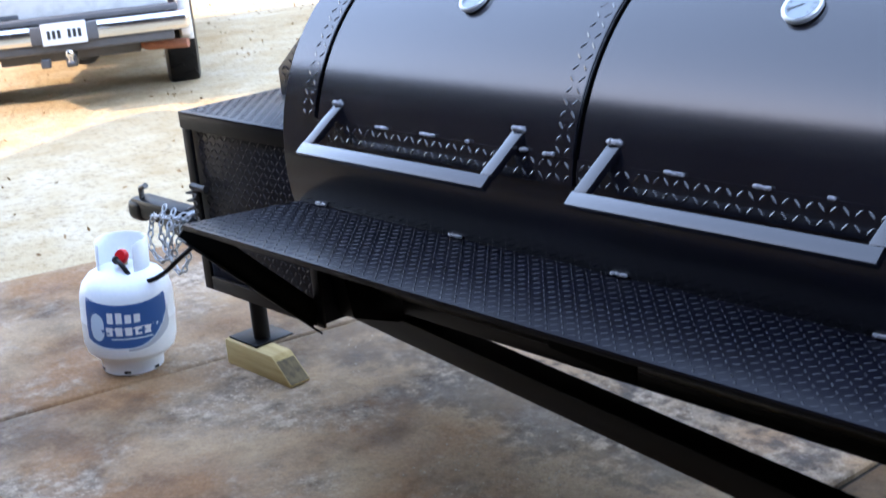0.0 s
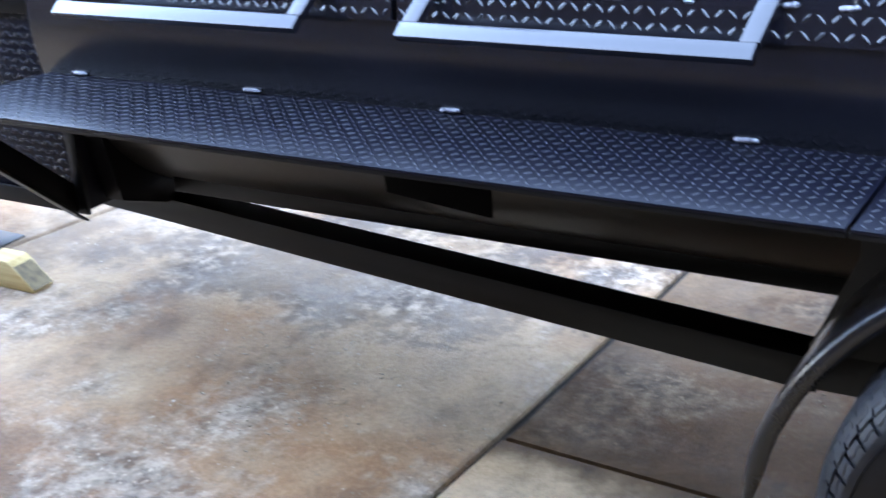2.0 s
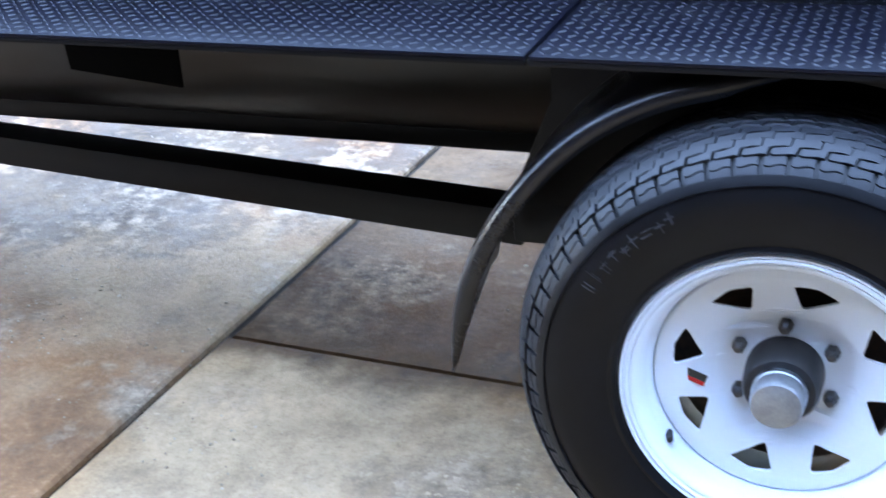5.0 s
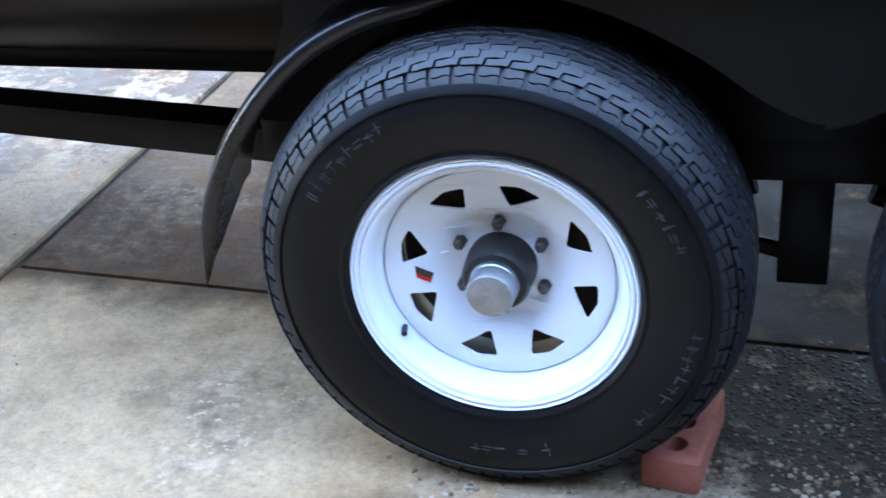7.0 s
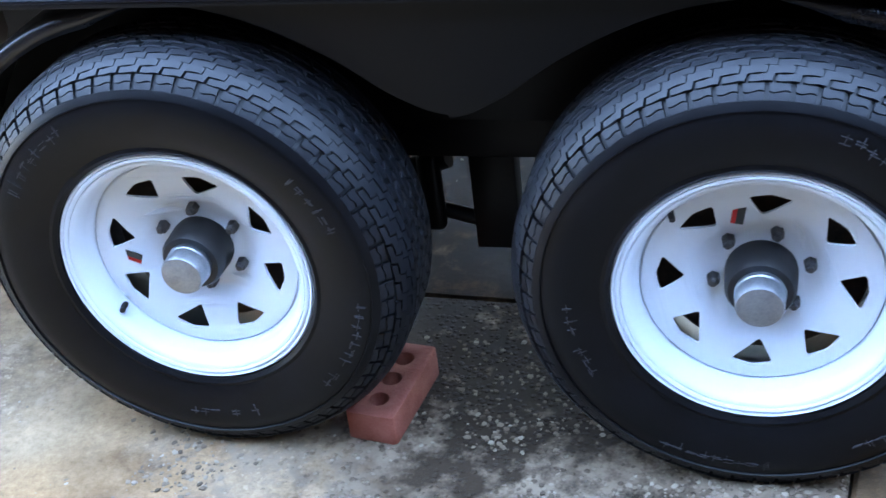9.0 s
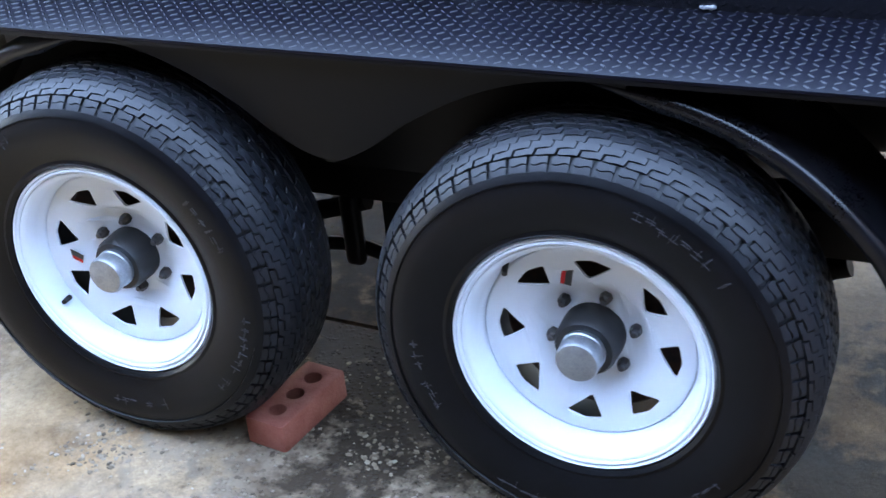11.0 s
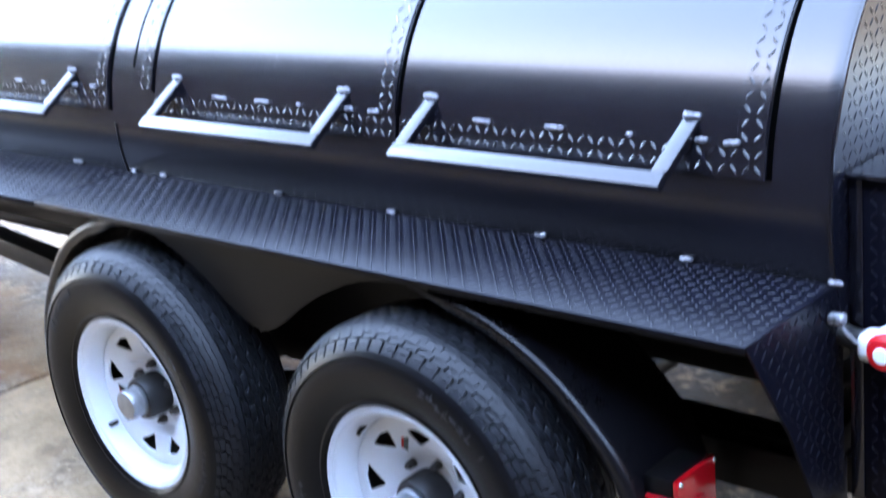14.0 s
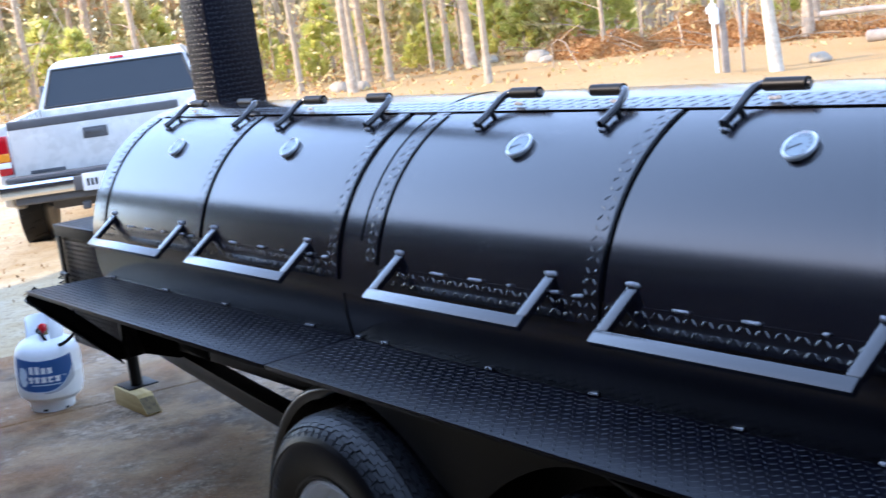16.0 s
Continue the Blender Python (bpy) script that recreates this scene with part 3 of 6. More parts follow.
def make_door(x0, x1, strap_l, strap_r, hx0, hx1, dial_x, dial_deg, arms):
    """One lid: rolled sheet, straps over its edges, handle, dial and two hinge arms."""
    door = curved_plate("cooking_door", x0 + 0.004, x1 - 0.004, LOW_DEG + 2, TOP_DEG, 0.004, 0.004, BLACK, trailer, "rolled black lid of the barrel")
    curved_plate("door_gap", x1 - 0.003, x1 + 0.006, LOW_DEG, TOP_DEG + 1, 0.0012, 0.001, GAP, door)
    for k in range(9):
        a = x0 + (x1 - x0) * (k + 0.04) / 9
        curved_plate("hinge_gap", a, a + (x1 - x0) * 0.92 / 9, TOP_DEG + 0.1, TOP_DEG + 1.1, 0.0048, 0.004, GAP, door)
    if strap_l:
        curved_plate("door_gap", x0 - 0.004, x0 + 0.003, LOW_DEG, TOP_DEG + 1, 0.0012, 0.001, GAP, door)
    for flag, a in ((strap_l, x0 - 0.004 - STRAP), (strap_r, x1 - 0.004 - STRAP)):
        if flag:
            s = curved_plate("edge_strap", a, a + STRAP, LOW_DEG + 6.4, TOP_DEG - 0.2, 0.0085, 0.0045, BLACK, door, "tread-plate strap along the lid's edge")
            treads(s, drum_sheet(0.0085), material=BLACK, pitch=0.0215, length=0.0200, width=0.0056, height=0.0015, u0=a + 0.002, u1=a + STRAP - 0.002, v0=radians(LOW_DEG + 6.4) * R, v1=radians(TOP_DEG) * R)
    s = curved_plate("bottom_strap", x0 + 0.001, x1 - 0.001, LOW_DEG, LOW_DEG + 6.2, 0.0085, 0.0045, BLACK, door, "tread-plate strap along the lid's lower edge")
    treads(s, drum_sheet(0.0085), x0 + 0.004, x1 - 0.004, radians(LOW_DEG) * R + 0.002, radians(LOW_DEG + 6.2) * R - 0.002, material=BLACK, pitch=0.0215, length=0.0200, width=0.0054, height=0.0015)
    rnd = random.Random(int(hx0 * 1000))
    for k in range(4):
        x = hx0 + (hx1 - hx0) * (0.03, 0.30, 0.58, 0.80)[k] + rnd.uniform(-0.02, 0.02)
        weld_bead(s, on_drum(x, LOW_DEG + 6.5, 0.009), (1, 0, 0), (0.02, 0.048, 0.05, 0.014)[k] * rnd.uniform(0.7, 1.05), 0.0040)
    if strap_r:
        weld_bead(s, on_drum(x1 - STRAP - 0.01, LOW_DEG + 6.5, 0.010), (1, 0, 0.1), 0.030, 0.0045)
    weld_bead(s, on_drum(hx1 + 0.025, LOW_DEG + 6.6, 0.010), (1, 0, 0.1), 0.022, 0.0045)
    # handle: three flat bars in one sloping plane
    inner, outer = Vector((0, 0.272, 1.030)), Vector((0, 0.158, 0.939))
    w = 0.030
    run = (outer - inner).normalized()
    nrm = Vector((1, 0, 0)).cross(run).normalized()
    if nrm.z < 0:
        nrm = -nrm
    frame_m = lambda o: Matrix((( 1, run.x, nrm.x, o.x), (0, run.y, nrm.y, o.y), (0, run.z, nrm.z, o.z), (0, 0, 0, 1)))
    length = (outer - inner).length
    bm = bmesh.new()
    mid = (hx0 + hx1) / 2
    o = Vector((mid, outer.y, outer.z))
    box_bm((hx1 - hx0, w, 0.016), frame_m(o) @ pose(0, -w / 2, 0), 0.002, 2, bm)
    for x in (hx0 + w / 2, hx1 - w / 2):
        o = Vector((x, inner.y, inner.z))
        have = len(bm.verts)
        box_bm((w, length - w + 0.012, 0.016), frame_m(o) @ pose(0, (length - w) / 2 - 0.006, 0), 0.002, 2, bm)
        bm.verts.ensure_lookup_table()
        for v in bm.verts[have:]:      # the side bars lean a little
            v.co.x += 0.016 * (outer - Vector((0, v.co.y, v.co.z))).dot(outer - inner) / length ** 2
    handle = part("handle", bm, BLACK, door, "welded flat-bar handle, glossy black", 40)
    for x in (hx0 + w / 2, hx1 - w / 2):
        weld_bead(handle, (x + 0.016, inner.y - 0.010, inner.z + 0.006), (1, 0, 0), 0.034, 0.0065)
        weld_bead(handle, (x + 0.020, inner.y + 0.010, inner.z - 0.045), (1, 0, 0.2), 0.018, 0.005)
    # dial
    n = (on_drum(0, dial_deg) - Vector((0, CY, CZ))).normalized()
    c = on_drum(dial_x, dial_deg, 0.0)
    m = Matrix.Translation(c) @ n.to_track_quat("Z", "Y").to_matrix().to_4x4()
    dial = turned("thermometer", [(0.0, 0.0), (0.026, 0.0), (0.026, 0.006), (0.035, 0.007), (0.036, 0.015), (0.0335, 0.018), (0.0295, 0.0145), (0.0, 0.0145)], BEZEL, door, "round steel door thermometer", 40, "z", 35, m)
    turned("dial_face", [(0.0, 0.0155), (0.0292, 0.0155), (0.0292, 0.0148)], DIAL_FACE, dial, "white dial face", 32, "z", False, m)
    bm = bmesh.new()
    for k in range(11):
        a = radians(-130 + 26 * k)
        box_bm((0.0012, 0.006, 0.0004), m @ pose(0, 0, 0.0160, 0, 0, math.degrees(a)) @ pose(0, 0.0235, 0), 0, 1, bm)
    box_bm((0.0022, 0.030, 0.0006), m @ pose(0, 0, 0.0165, 0, 0, 118) @ pose(0, 0.010, 0), 0, 1, bm)
    part("dial_marks", bm, INK, dial, "black ticks and pointer")
    # hinge arms, lying on the lid and bent up to a pivot tube on the barrel
    for x, side in arms:
        arm = tube("hinge_arm", smooth_line([on_drum(x, 60.0, 0.020), on_drum(x, 63.4, 0.018), on_drum(x, 67.4, 0.022), on_drum(x + 0.003 * side, 71.0, 0.031), on_drum(x + 0.016 * side, 73.3, 0.036), on_drum(x + 0.045 * side, 74.0, 0.036)], 4), 0.0094, BLACK, door, "round bar hinge arm", 12)
        tube("pivot_tube", [on_drum(x + 0.026 * side, 74.0, 0.035), on_drum(x + 0.128 * side, 74.0, 0.035)], 0.0140, BLACK_FLAT, arm, "", 14)
        tube("pivot_bolt", [on_drum(x + 0.120 * side, 74.0, 0.035), on_drum(x + 0.135 * side, 74.0, 0.035)], 0.007, DARK_STEEL, arm, "", 8)
        for d in (61, 66.8):
            tube("pad", [on_drum(x, d, 0.0), on_drum(x, d, 0.014)], 0.007, BLACK_FLAT, arm, "", 8)
        weld_bead(arm, on_drum(x, 59.8, 0.008), (1, 0, 0), 0.022, 0.005)
        weld_bead(arm, on_drum(x + 0.05 * side, 72.5, 0.012), (1, 0, 0), 0.03, 0.005)
    return door


make_door(-1.976, -1.184, True, True, -1.932, -1.336, -1.578, 49.0, ((-1.810, 1), (-1.280, -1)))
make_door(-1.177, -0.352, False, True, -1.126, -0.522, -0.805, 50.1, ((-0.990, 1), (-0.476, -1)))
make_door(-0.163, 0.655, True, True, -0.101, 0.497, 0.243, 52.8, ((0.025, 1), (0.468, -1)))
make_door(0.662, 1.464, False, True, 0.712, 1.321, 1.033, 54.1, ((0.819, 1), (1.290, -1)))
# tread-plate strip above the lids
top = curved_plate("top_strap", -2.0, 1.50, 69.9, 77.2, 0.005, 0.0048, BLACK, trailer, "tread-plate strip above the lids")
treads(top, drum_sheet(0.005), -1.99, 1.49, radians(70.1) * R, radians(77.0) * R, pitch=0.0215, length=0.0195, width=0.0056, height=0.0010, material=BLACK)

# ---- side shelf ----
SHELF_Z, SHELF_OUT, SHELF_IN = 0.785, -0.022, 0.272


def make_shelf(outline, label):
    ob = prism("shelf", outline, -0.006, pose(0, 0, SHELF_Z), PLATE, trailer, label, 0.0012)
    xs, ys = [p[0] for p in outline], [p[1] for p in outline]

    def inside(u, v):
        hit = False
        for (xa, ya), (xb, yb) in zip(outline, outline[1:] + outline[:1]):
            if (ya > v) != (yb > v) and u < (xb - xa) * (v - ya) / (yb - ya) + xa:
                hit = not hit
        return hit
    treads(ob, flat((0, 0, SHELF_Z), (1, 0, 0), (0, 1, 0)), min(xs) + 0.004, max(xs) - 0.004, min(ys) + 0.004, max(ys) - 0.004, inside, pitch=0.0188, length=0.0160, width=0.0050, height=0.0014)
    return ob


shelf_a = make_shelf([(-2.172, SHELF_OUT), (-0.3370, SHELF_OUT), (-0.3360, SHELF_IN), (-2.085, SHELF_IN)], "front half of the black tread-plate shelf")
shelf_b = make_shelf([(-0.3300, SHELF_OUT), (1.570, SHELF_OUT), (1.570, SHELF_IN), (-0.3300, SHELF_IN)], "rear half of the black tread-plate shelf")
for x in (-2.025, -1.561, -1.119, -0.589, -0.334, -0.208, 0.224, 0.577, 0.964, 1.277, 1.545):
    tab = weld_bead(trailer, (x + 0.028, 0.250, SHELF_Z + 0.006), (1, 0, 0), 0.040 if x < -0.4 else 0.024, 0.0048, "weld_tab")
# turned-down edge and bearers
for a, b in ((-2.168, -0.336), (-0.332, 1.568)):
    box("shelf_edge", (a, SHELF_OUT + 0.001, SHELF_Z - 0.014), (b, SHELF_OUT + 0.006, SHELF_Z - 0.0062), BLACK_FLAT, trailer, "", 0.001)
for x in (-1.62, -0.36, 0.30, 0.95):
    box("shelf_bearer", (x - 0.015, 0.045, SHELF_Z - 0.036), (x + 0.015, 0.29, SHELF_Z - 0.0064), BLACK_FLAT, trailer)
MATT = shader("matt_black_plate", (0.0012, 0.0011, 0.0012), 0.8, spec=0.03)
hang = prism("hanging_plate", [(-1.138, SHELF_Z - 0.0064), (-1.132, 0.690), (-0.930, 0.670), (-0.928, SHELF_Z - 0.0064)], 0.006, XZ @ pose(0, 0, 0.097), MATT, trailer, "matt black plate hung under the shelf", 0.001)
box("plate_tongue", (-0.925, 0.097, 0.738), (-0.880, 0.103, SHELF_Z - 0.0064), MATT, hang, "", 0.001)
# front brace: a channel from the shelf's corner down to the cradle
pa, pb = Vector((-2.160, -0.012, 0.772)), Vector((-2.097, 0.288, 0.464))
run = (pb - pa)
bm = bmesh.new()
m = Matrix.Translation((pa + pb) / 2) @ run.to_track_quat("Z", "X").to_matrix().to_4x4()
box_bm((0.060, 0.006, run.length), m @ pose(0.0, -0.030, 0), 0.0015, 2, bm)
box_bm((0.006, 0.060, run.length), m @ pose(-0.030, 0.0, 0), 0.0015, 2, bm)
part("front_brace", bm, BLACK_FLAT, trailer, "black angle-iron brace under the shelf's end", 40)
# rear gusset of tread plate
g = [(SHELF_OUT, SHELF_Z - 0.001), (0.10, 0.595), (0.170, 0.450), (0.275, 0.415), (0.275, SHELF_Z - 0.001)]
gus = prism("end_gusset", g, 0.005, YZ @ pose(0, 0, 1.566), PLATE, trailer, "tread-plate gusset under the shelf's end")


def in_gusset(u, v):
    return u > max(np.interp(v, [0.415, 0.45, 0.595, SHELF_Z], [0.275, 0.17, 0.10, SHELF_OUT]) + 0.012, 0) or (v > 0.7 and u > np.interp(v, [0.595, SHELF_Z], [0.10, SHELF_OUT]) + 0.012)


treads(gus, flat((1.5712, 0, 0), (0, 1, 0), (0, 0, 1)), SHELF_OUT, 0.272, 0.42, SHELF_Z - 0.004, in_gusset, material=PLATE)

# ---- fenders ----
HUMP = [(-0.478, 0.283), (-0.479, 0.33), (-0.472, 0.39), (-0.452, 0.455), (-0.410, 0.538), (-0.345, 0.622), (-0.272, 0.688), (-0.185, 0.736), (-0.095, 0.762), (0.0, 0.770)]
REAR_HUMP = [(-0.488, 0.254), (-0.490, 0.280), (-0.492, 0.33), (-0.485, 0.40), (-0.468, 0.47), (-0.4435, 0.523), (-0.4055, 0.573), (-0.345, 0.634), (-0.2765, 0.686), (-0.185, 0.732), (-0.095, 0.757), (0.0, 0.766)]
VALLEY = [(0.0, 0.770), (0.10, 0.757), (0.19, 0.727), (0.28, 0.680), (0.345, 0.634), (0.395, 0.606), (0.425, 0.596), (0.44, 0.594)]
W2X, W2Z = 0.8765, 0.336
FEND_IN = 0.215


def make_fender(mirror):
    line = smooth_line(REAR_HUMP if mirror else HUMP, 6)
    end_z, blunt = line[0][1], 0.05 if mirror else 0.10
    sx, ox, oz = (-1, W2X, 0) if mirror else (1, 0, 0)
    ring = [(0.004, -0.031), (-0.0005, -0.025), (-0.0022, -0.017), (-0.0014, -0.0105), (0.0018, -0.0058), (0.0072, -0.0022), (0.0155, 0.0), (FEND_IN, 0.0), (FEND_IN, -0.004), (0.014, -0.004), (0.0075, -0.008), (0.004, -0.014), (0.006, -0.031)]
    verts, faces = [], []
    for k, p in enumerate(line):
        a, b = line[max(k - 1, 0)], line[min(k + 1, len(line) - 1)]
        d = (b - a) / np.linalg.norm(b - a)
        nx, nz = -d[1], d[0]
        narrow = min(1.0, max(0.02, (p[1] - end_z) / blunt)) ** 0.6 * min(1.0, 0.1 + (len(line) - 1 - k) / 7.0)      # the lip tapers at both ends
        for y, h in ring:
            z = max(p[1] + nz * h * narrow, end_z + 0.42 * max(0.0, y))  # the end is cut on the slant
            verts.append((ox + sx * (p[0] + nx * h * narrow), y, z + oz))
    w = len(ring)
    for k in range(len(line) - 1):
        for j in range(w):
            j2 = (j + 1) % w
            faces.append((k * w + j, k * w + j2, (k + 1) * w + j2, (k + 1) * w + j))
    faces += [tuple(range(w)), tuple(range((len(line) - 1) * w, len(line) * w))]
    return part("fender", fixed(verts, faces), FENDER, trailer, "rolled black steel fender over the tyre", 35)


fender_a, fender_b = make_fender(False), make_fender(True)
FAR_SIDE = Matrix.Translation((0, 2 * MID_Y, 0)) @ Matrix.Diagonal((1, -1, 1, 1))
for near in (fender_a, fender_b):
    far = near.copy()
    far.data = near.data.copy()
    far.data.transform(FAR_SIDE)
    far.data.flip_normals()
    scene.collection.objects.link(far)
low = smooth_line(VALLEY, 5)
arch = [(p[0], p[1]) for p in low] + [(W2X - p[0], p[1] - 0.006) for p in reversed(low)][1:]
top_edge = [(W2X + 0.06, 0.7775), (-0.06, 0.7775), (-0.06, 0.7665)]
prism("fender_skirt", arch + [(W2X + 0.06, 0.757)] + top_edge, 0.004, XZ @ pose(0, 0, -0.001), BLACK_FLAT, trailer, "flat black skirt that dips between the wheels", 0.0008)
prism("fender_skirt", arch + [(W2X + 0.06, 0.757)] + top_edge, 0.004, XZ @ pose(0, 0, 2 * MID_Y - 0.003), BLACK_FLAT, trailer, "flat black skirt that dips between the wheels", 0.0008)
box("wheel_well_wall", (-0.34, 1.282, 0.470), (1.02, 1.288, 0.765), BLACK_FLAT, trailer, "", 0.001)
# inner wheel-well wall, behind the tyres
box("frame_rail", (-0.455, 0.245, 0.385), (1.565, 0.300, 0.470), BLACK_FLAT, trailer, "black box-section frame rail", 0.004)
box("frame_rail", (-0.395, 1.205, 0.368), (1.565, 1.260, 0.470), BLACK_FLAT, trailer, "black box-section frame rail", 0.004)
prism("wheel_well_wall", [(-0.448, 0.470), (1.02, 0.470), (1.02, 0.765), (-0.375, 0.765), (-0.375, 0.640)], 0.006, XZ @ pose(0, 0, 0.216), BLACK_FLAT, trailer, "", 0.001)
box("cross_member", (-0.39, 0.300, 0.372), (-0.33, 1.205, 0.466), BLACK_FLAT, trailer)
box("cross_member", (1.45, 0.300, 0.372), (1.51, 1.205, 0.466), BLACK_FLAT, trailer)
box("spring_hanger", (0.391, 0.252, 0.200), (0.470, 0.296, 0.3845), BLACK_FLAT, trailer, "", 0.003)
part("shackle", box_bm((0.042, 0.028, 0.155), pose(0.318, 0.262, 0.308), 0.014, 4), BLACK_FLAT, trailer, "", 40)
tube("shackle_link", [(0.255, 0.275, 0.262), (0.318, 0.275, 0.268), (0.400, 0.275, 0.246)], 0.014, BLACK_FLAT, trailer, "", 8)
for x, z in ((0.0, 0.352), (W2X, W2Z)):
    tube("axle", [(x, 0.10, z - 0.02), (x, 1.40, z - 0.02)], 0.035, BLACK_FLAT, trailer, "", 14)
for x0 in (0.0, W2X):
    pts = [(x0 + k * 0.05, 0.275, 0.30 + 0.0014 * k * k - (0.008 if x0 else 0)) for k in range(-7, 8)]
    tube("leaf_spring", pts, 0.02, BLACK_FLAT, trailer, "", 8)
# rails of angle under the barrel's belly
box("belly_rail", (-1.99, 0.455, 0.452), (-0.42, 0.505, 0.500), BLACK_FLAT, trailer, "black box rail under the barrel", 0.003)
box("belly_rail", (-1.99, 0.999, 0.452), (-0.42, 1.049, 0.500), BLACK_FLAT, trailer, "black box rail under the barrel", 0.003)
box("belly_rail", (0.10, 0.400, 0.335), (1.530, 0.468, 0.408), BLACK_FLAT, trailer, "black box rail under the barrel", 0.003)
g = [(0.335, 0.468), (0.470, 0.414), (1.034, 0.414), (1.169, 0.468)] + [(CY + 0.457 * math.sin(radians(a)), CZ - 0.457 * math.cos(radians(a))) for a in range(72, -73, -8)]
prism("cradle", g, 0.05, YZ @ pose(0, 0, -2.085), BLACK_FLAT, trailer, "black plate cradle under the barrel")


def bar_between(name, a, b, w, h, parent, label="", material=BLACK_FLAT):
    a, b = Vector(a), Vector(b)
    d = (b - a).normalized()
    side = d.cross(Vector((0, 0, 1))).normalized()
    up = side.cross(d)
    m = Matrix((( d.x, side.x, up.x, 0), (d.y, side.y, up.y, 0), (d.z, side.z, up.z, 0), (0, 0, 0, 1)))
    m.translation = (a + b) / 2
    return part(name, box_bm(((b - a).length, w, h), m, 0.004), material, parent, label, 40)


# tongue: two bars that meet at the coupler
for s in (1, -1):
    yy = lambda y: MID_Y + s * (y - MID_Y)
    bar_between("tongue_bar", (-0.44, yy(0.292), 0.404), (-3.62, yy(0.745), 0.366), 0.075, 0.062, trailer, "black box-section tongue bar")
coupler = part("coupler", box_bm((0.36, 0.085, 0.075), pose(-3.68, MID_Y, 0.385), 0.014), BLACK_FLAT, trailer, "worn black steel ball coupler", 40)
part("coupler_nose", box_bm((0.11, 0.10, 0.085), pose(-3.83, MID_Y, 0.375), 0.03, 4), BLACK_FLAT, coupler, "", 40)
tube("latch", [(-3.80, MID_Y - 0.02, 0.41), (-3.80, MID_Y - 0.02, 0.46), (-3.76, MID_Y - 0.02, 0.475)], 0.011, DARK_STEEL, coupler)


def chain(parent, pts, size=0.030):
    line = smooth_line([(x, y, 0.43 - 0.68 * (0.43 - z)) for x, y, z in pts], 14)
    keep, dist = [line[0]], 0.0
    for p, q in zip(line, line[1:]):
        dist += float(np.linalg.norm(q - p))
        if dist > size * 0.72:
            keep.append(q)
            dist = 0.0
    loop = [(0.5 * size * math.cos(a) * 1.0, 0.30 * size * math.sin(a), 0) for a in np.linspace(0, 2 * math.pi, 13)]
    for k in range(len(keep) - 1):
        d = Vector(keep[k + 1] - keep[k])
        m = Matrix.Translation(Vector((keep[k] + keep[k + 1]) / 2)) @ d.to_track_quat("X", "Z").to_matrix().to_4x4() @ pose(0, 0, 0, 90 * (k % 2), 0, 0)
        v, f = tube_data([m @ Vector(p) for p in loop], 0.0035, 6, False)
        part("link", fixed(v, f), GALV, parent, "", 50)


ch = tube("safety_chain", [(-3.50, MID_Y - 0.04, 0.40), (-3.50, MID_Y - 0.06, 0.35)], 0.006, GALV, trailer, "hanging galvanised safety chain", 8)
chain(ch, [(-3.52, MID_Y - 0.05, 0.43), (-3.50, MID_Y - 0.10, 0.33), (-3.47, MID_Y - 0.12, 0.20), (-3.42, MID_Y - 0.12, 0.14), (-3.38, MID_Y - 0.11, 0.20), (-3.36, MID_Y - 0.09, 0.33)])
chain(ch, [(-3.58, MID_Y - 0.05, 0.44), (-3.57, MID_Y - 0.09, 0.32), (-3.53, MID_Y - 0.10, 0.22), (-3.49, MID_Y - 0.10, 0.20), (-3.46, MID_Y - 0.08, 0.30), (-3.43, MID_Y - 0.06, 0.42)])
chain(ch, [(-3.40, MID_Y - 0.04, 0.44), (-3.44, MID_Y - 0.10, 0.42), (-3.55, MID_Y - 0.11, 0.41), (-3.62, MID_Y - 0.09, 0.36), (-3.60, MID_Y - 0.12, 0.24), (-3.54, MID_Y - 0.12, 0.17), (-3.48, MID_Y - 0.11, 0.24), (-3.46, MID_Y - 0.10, 0.37), (-3.38, MID_Y - 0.07, 0.43)])
# jack
jack = tube("jack_post", [(-2.930, 0.618, 0.092 + gz(-2.88)), (-2.930, 0.618, 0.46)], 0.027, BLACK_FLAT, trailer, "black tongue jack", 20)
box("jack_foot", (-3.032, 0.557, 0.0845 + gz(-2.88)), (-2.876, 0.702, 0.092 + gz(-2.88)), BLACK_FLAT, jack, "", 0.003)

# ---- front box ----
BX0, BX1, BY0, BY1, BZ0, BZ1 = -2.640, -2.092, 0.285, 1.219, 0.445, 0.945
fbox = part("front_box", box_bm((BX1 - BX0 - 0.02, BY1 - BY0 - 0.02, BZ1 - BZ0 - 0.01), pose((BX0 + BX1) / 2, MID_Y, (BZ0 + BZ1) / 2), 0.003), PLATE, trailer, "black tread-plate box on the tongue", 40)
treads(fbox, flat((BX0, BY0 + 0.0098, BZ0), (1, 0, 0), (0, 0, 1)), 0.05, BX1 - BX0 - 0.012, 0.05, BZ1 - BZ0 - 0.05, None)
treads(fbox, flat((BX0, BY0, BZ1 + 0.0012), (1, 0, 0), (0, 1, 0)), 0.01, BX1 - BX0 - 0.01, 0.01, BY1 - BY0 - 0.01, None)
box("box_lid", (BX0 - 0.004, BY0 - 0.006, BZ1 - 0.045), (BX1, BY0 + 0.0035, BZ1), BLACK_FLAT, fbox, "", 0.002)
box("box_top", (BX0 - 0.004, BY0 - 0.006, BZ1 - 0.006), (BX1, BY1 + 0.006, BZ1 + 0.001), PLATE, fbox, "tread-plate top", 0.001)
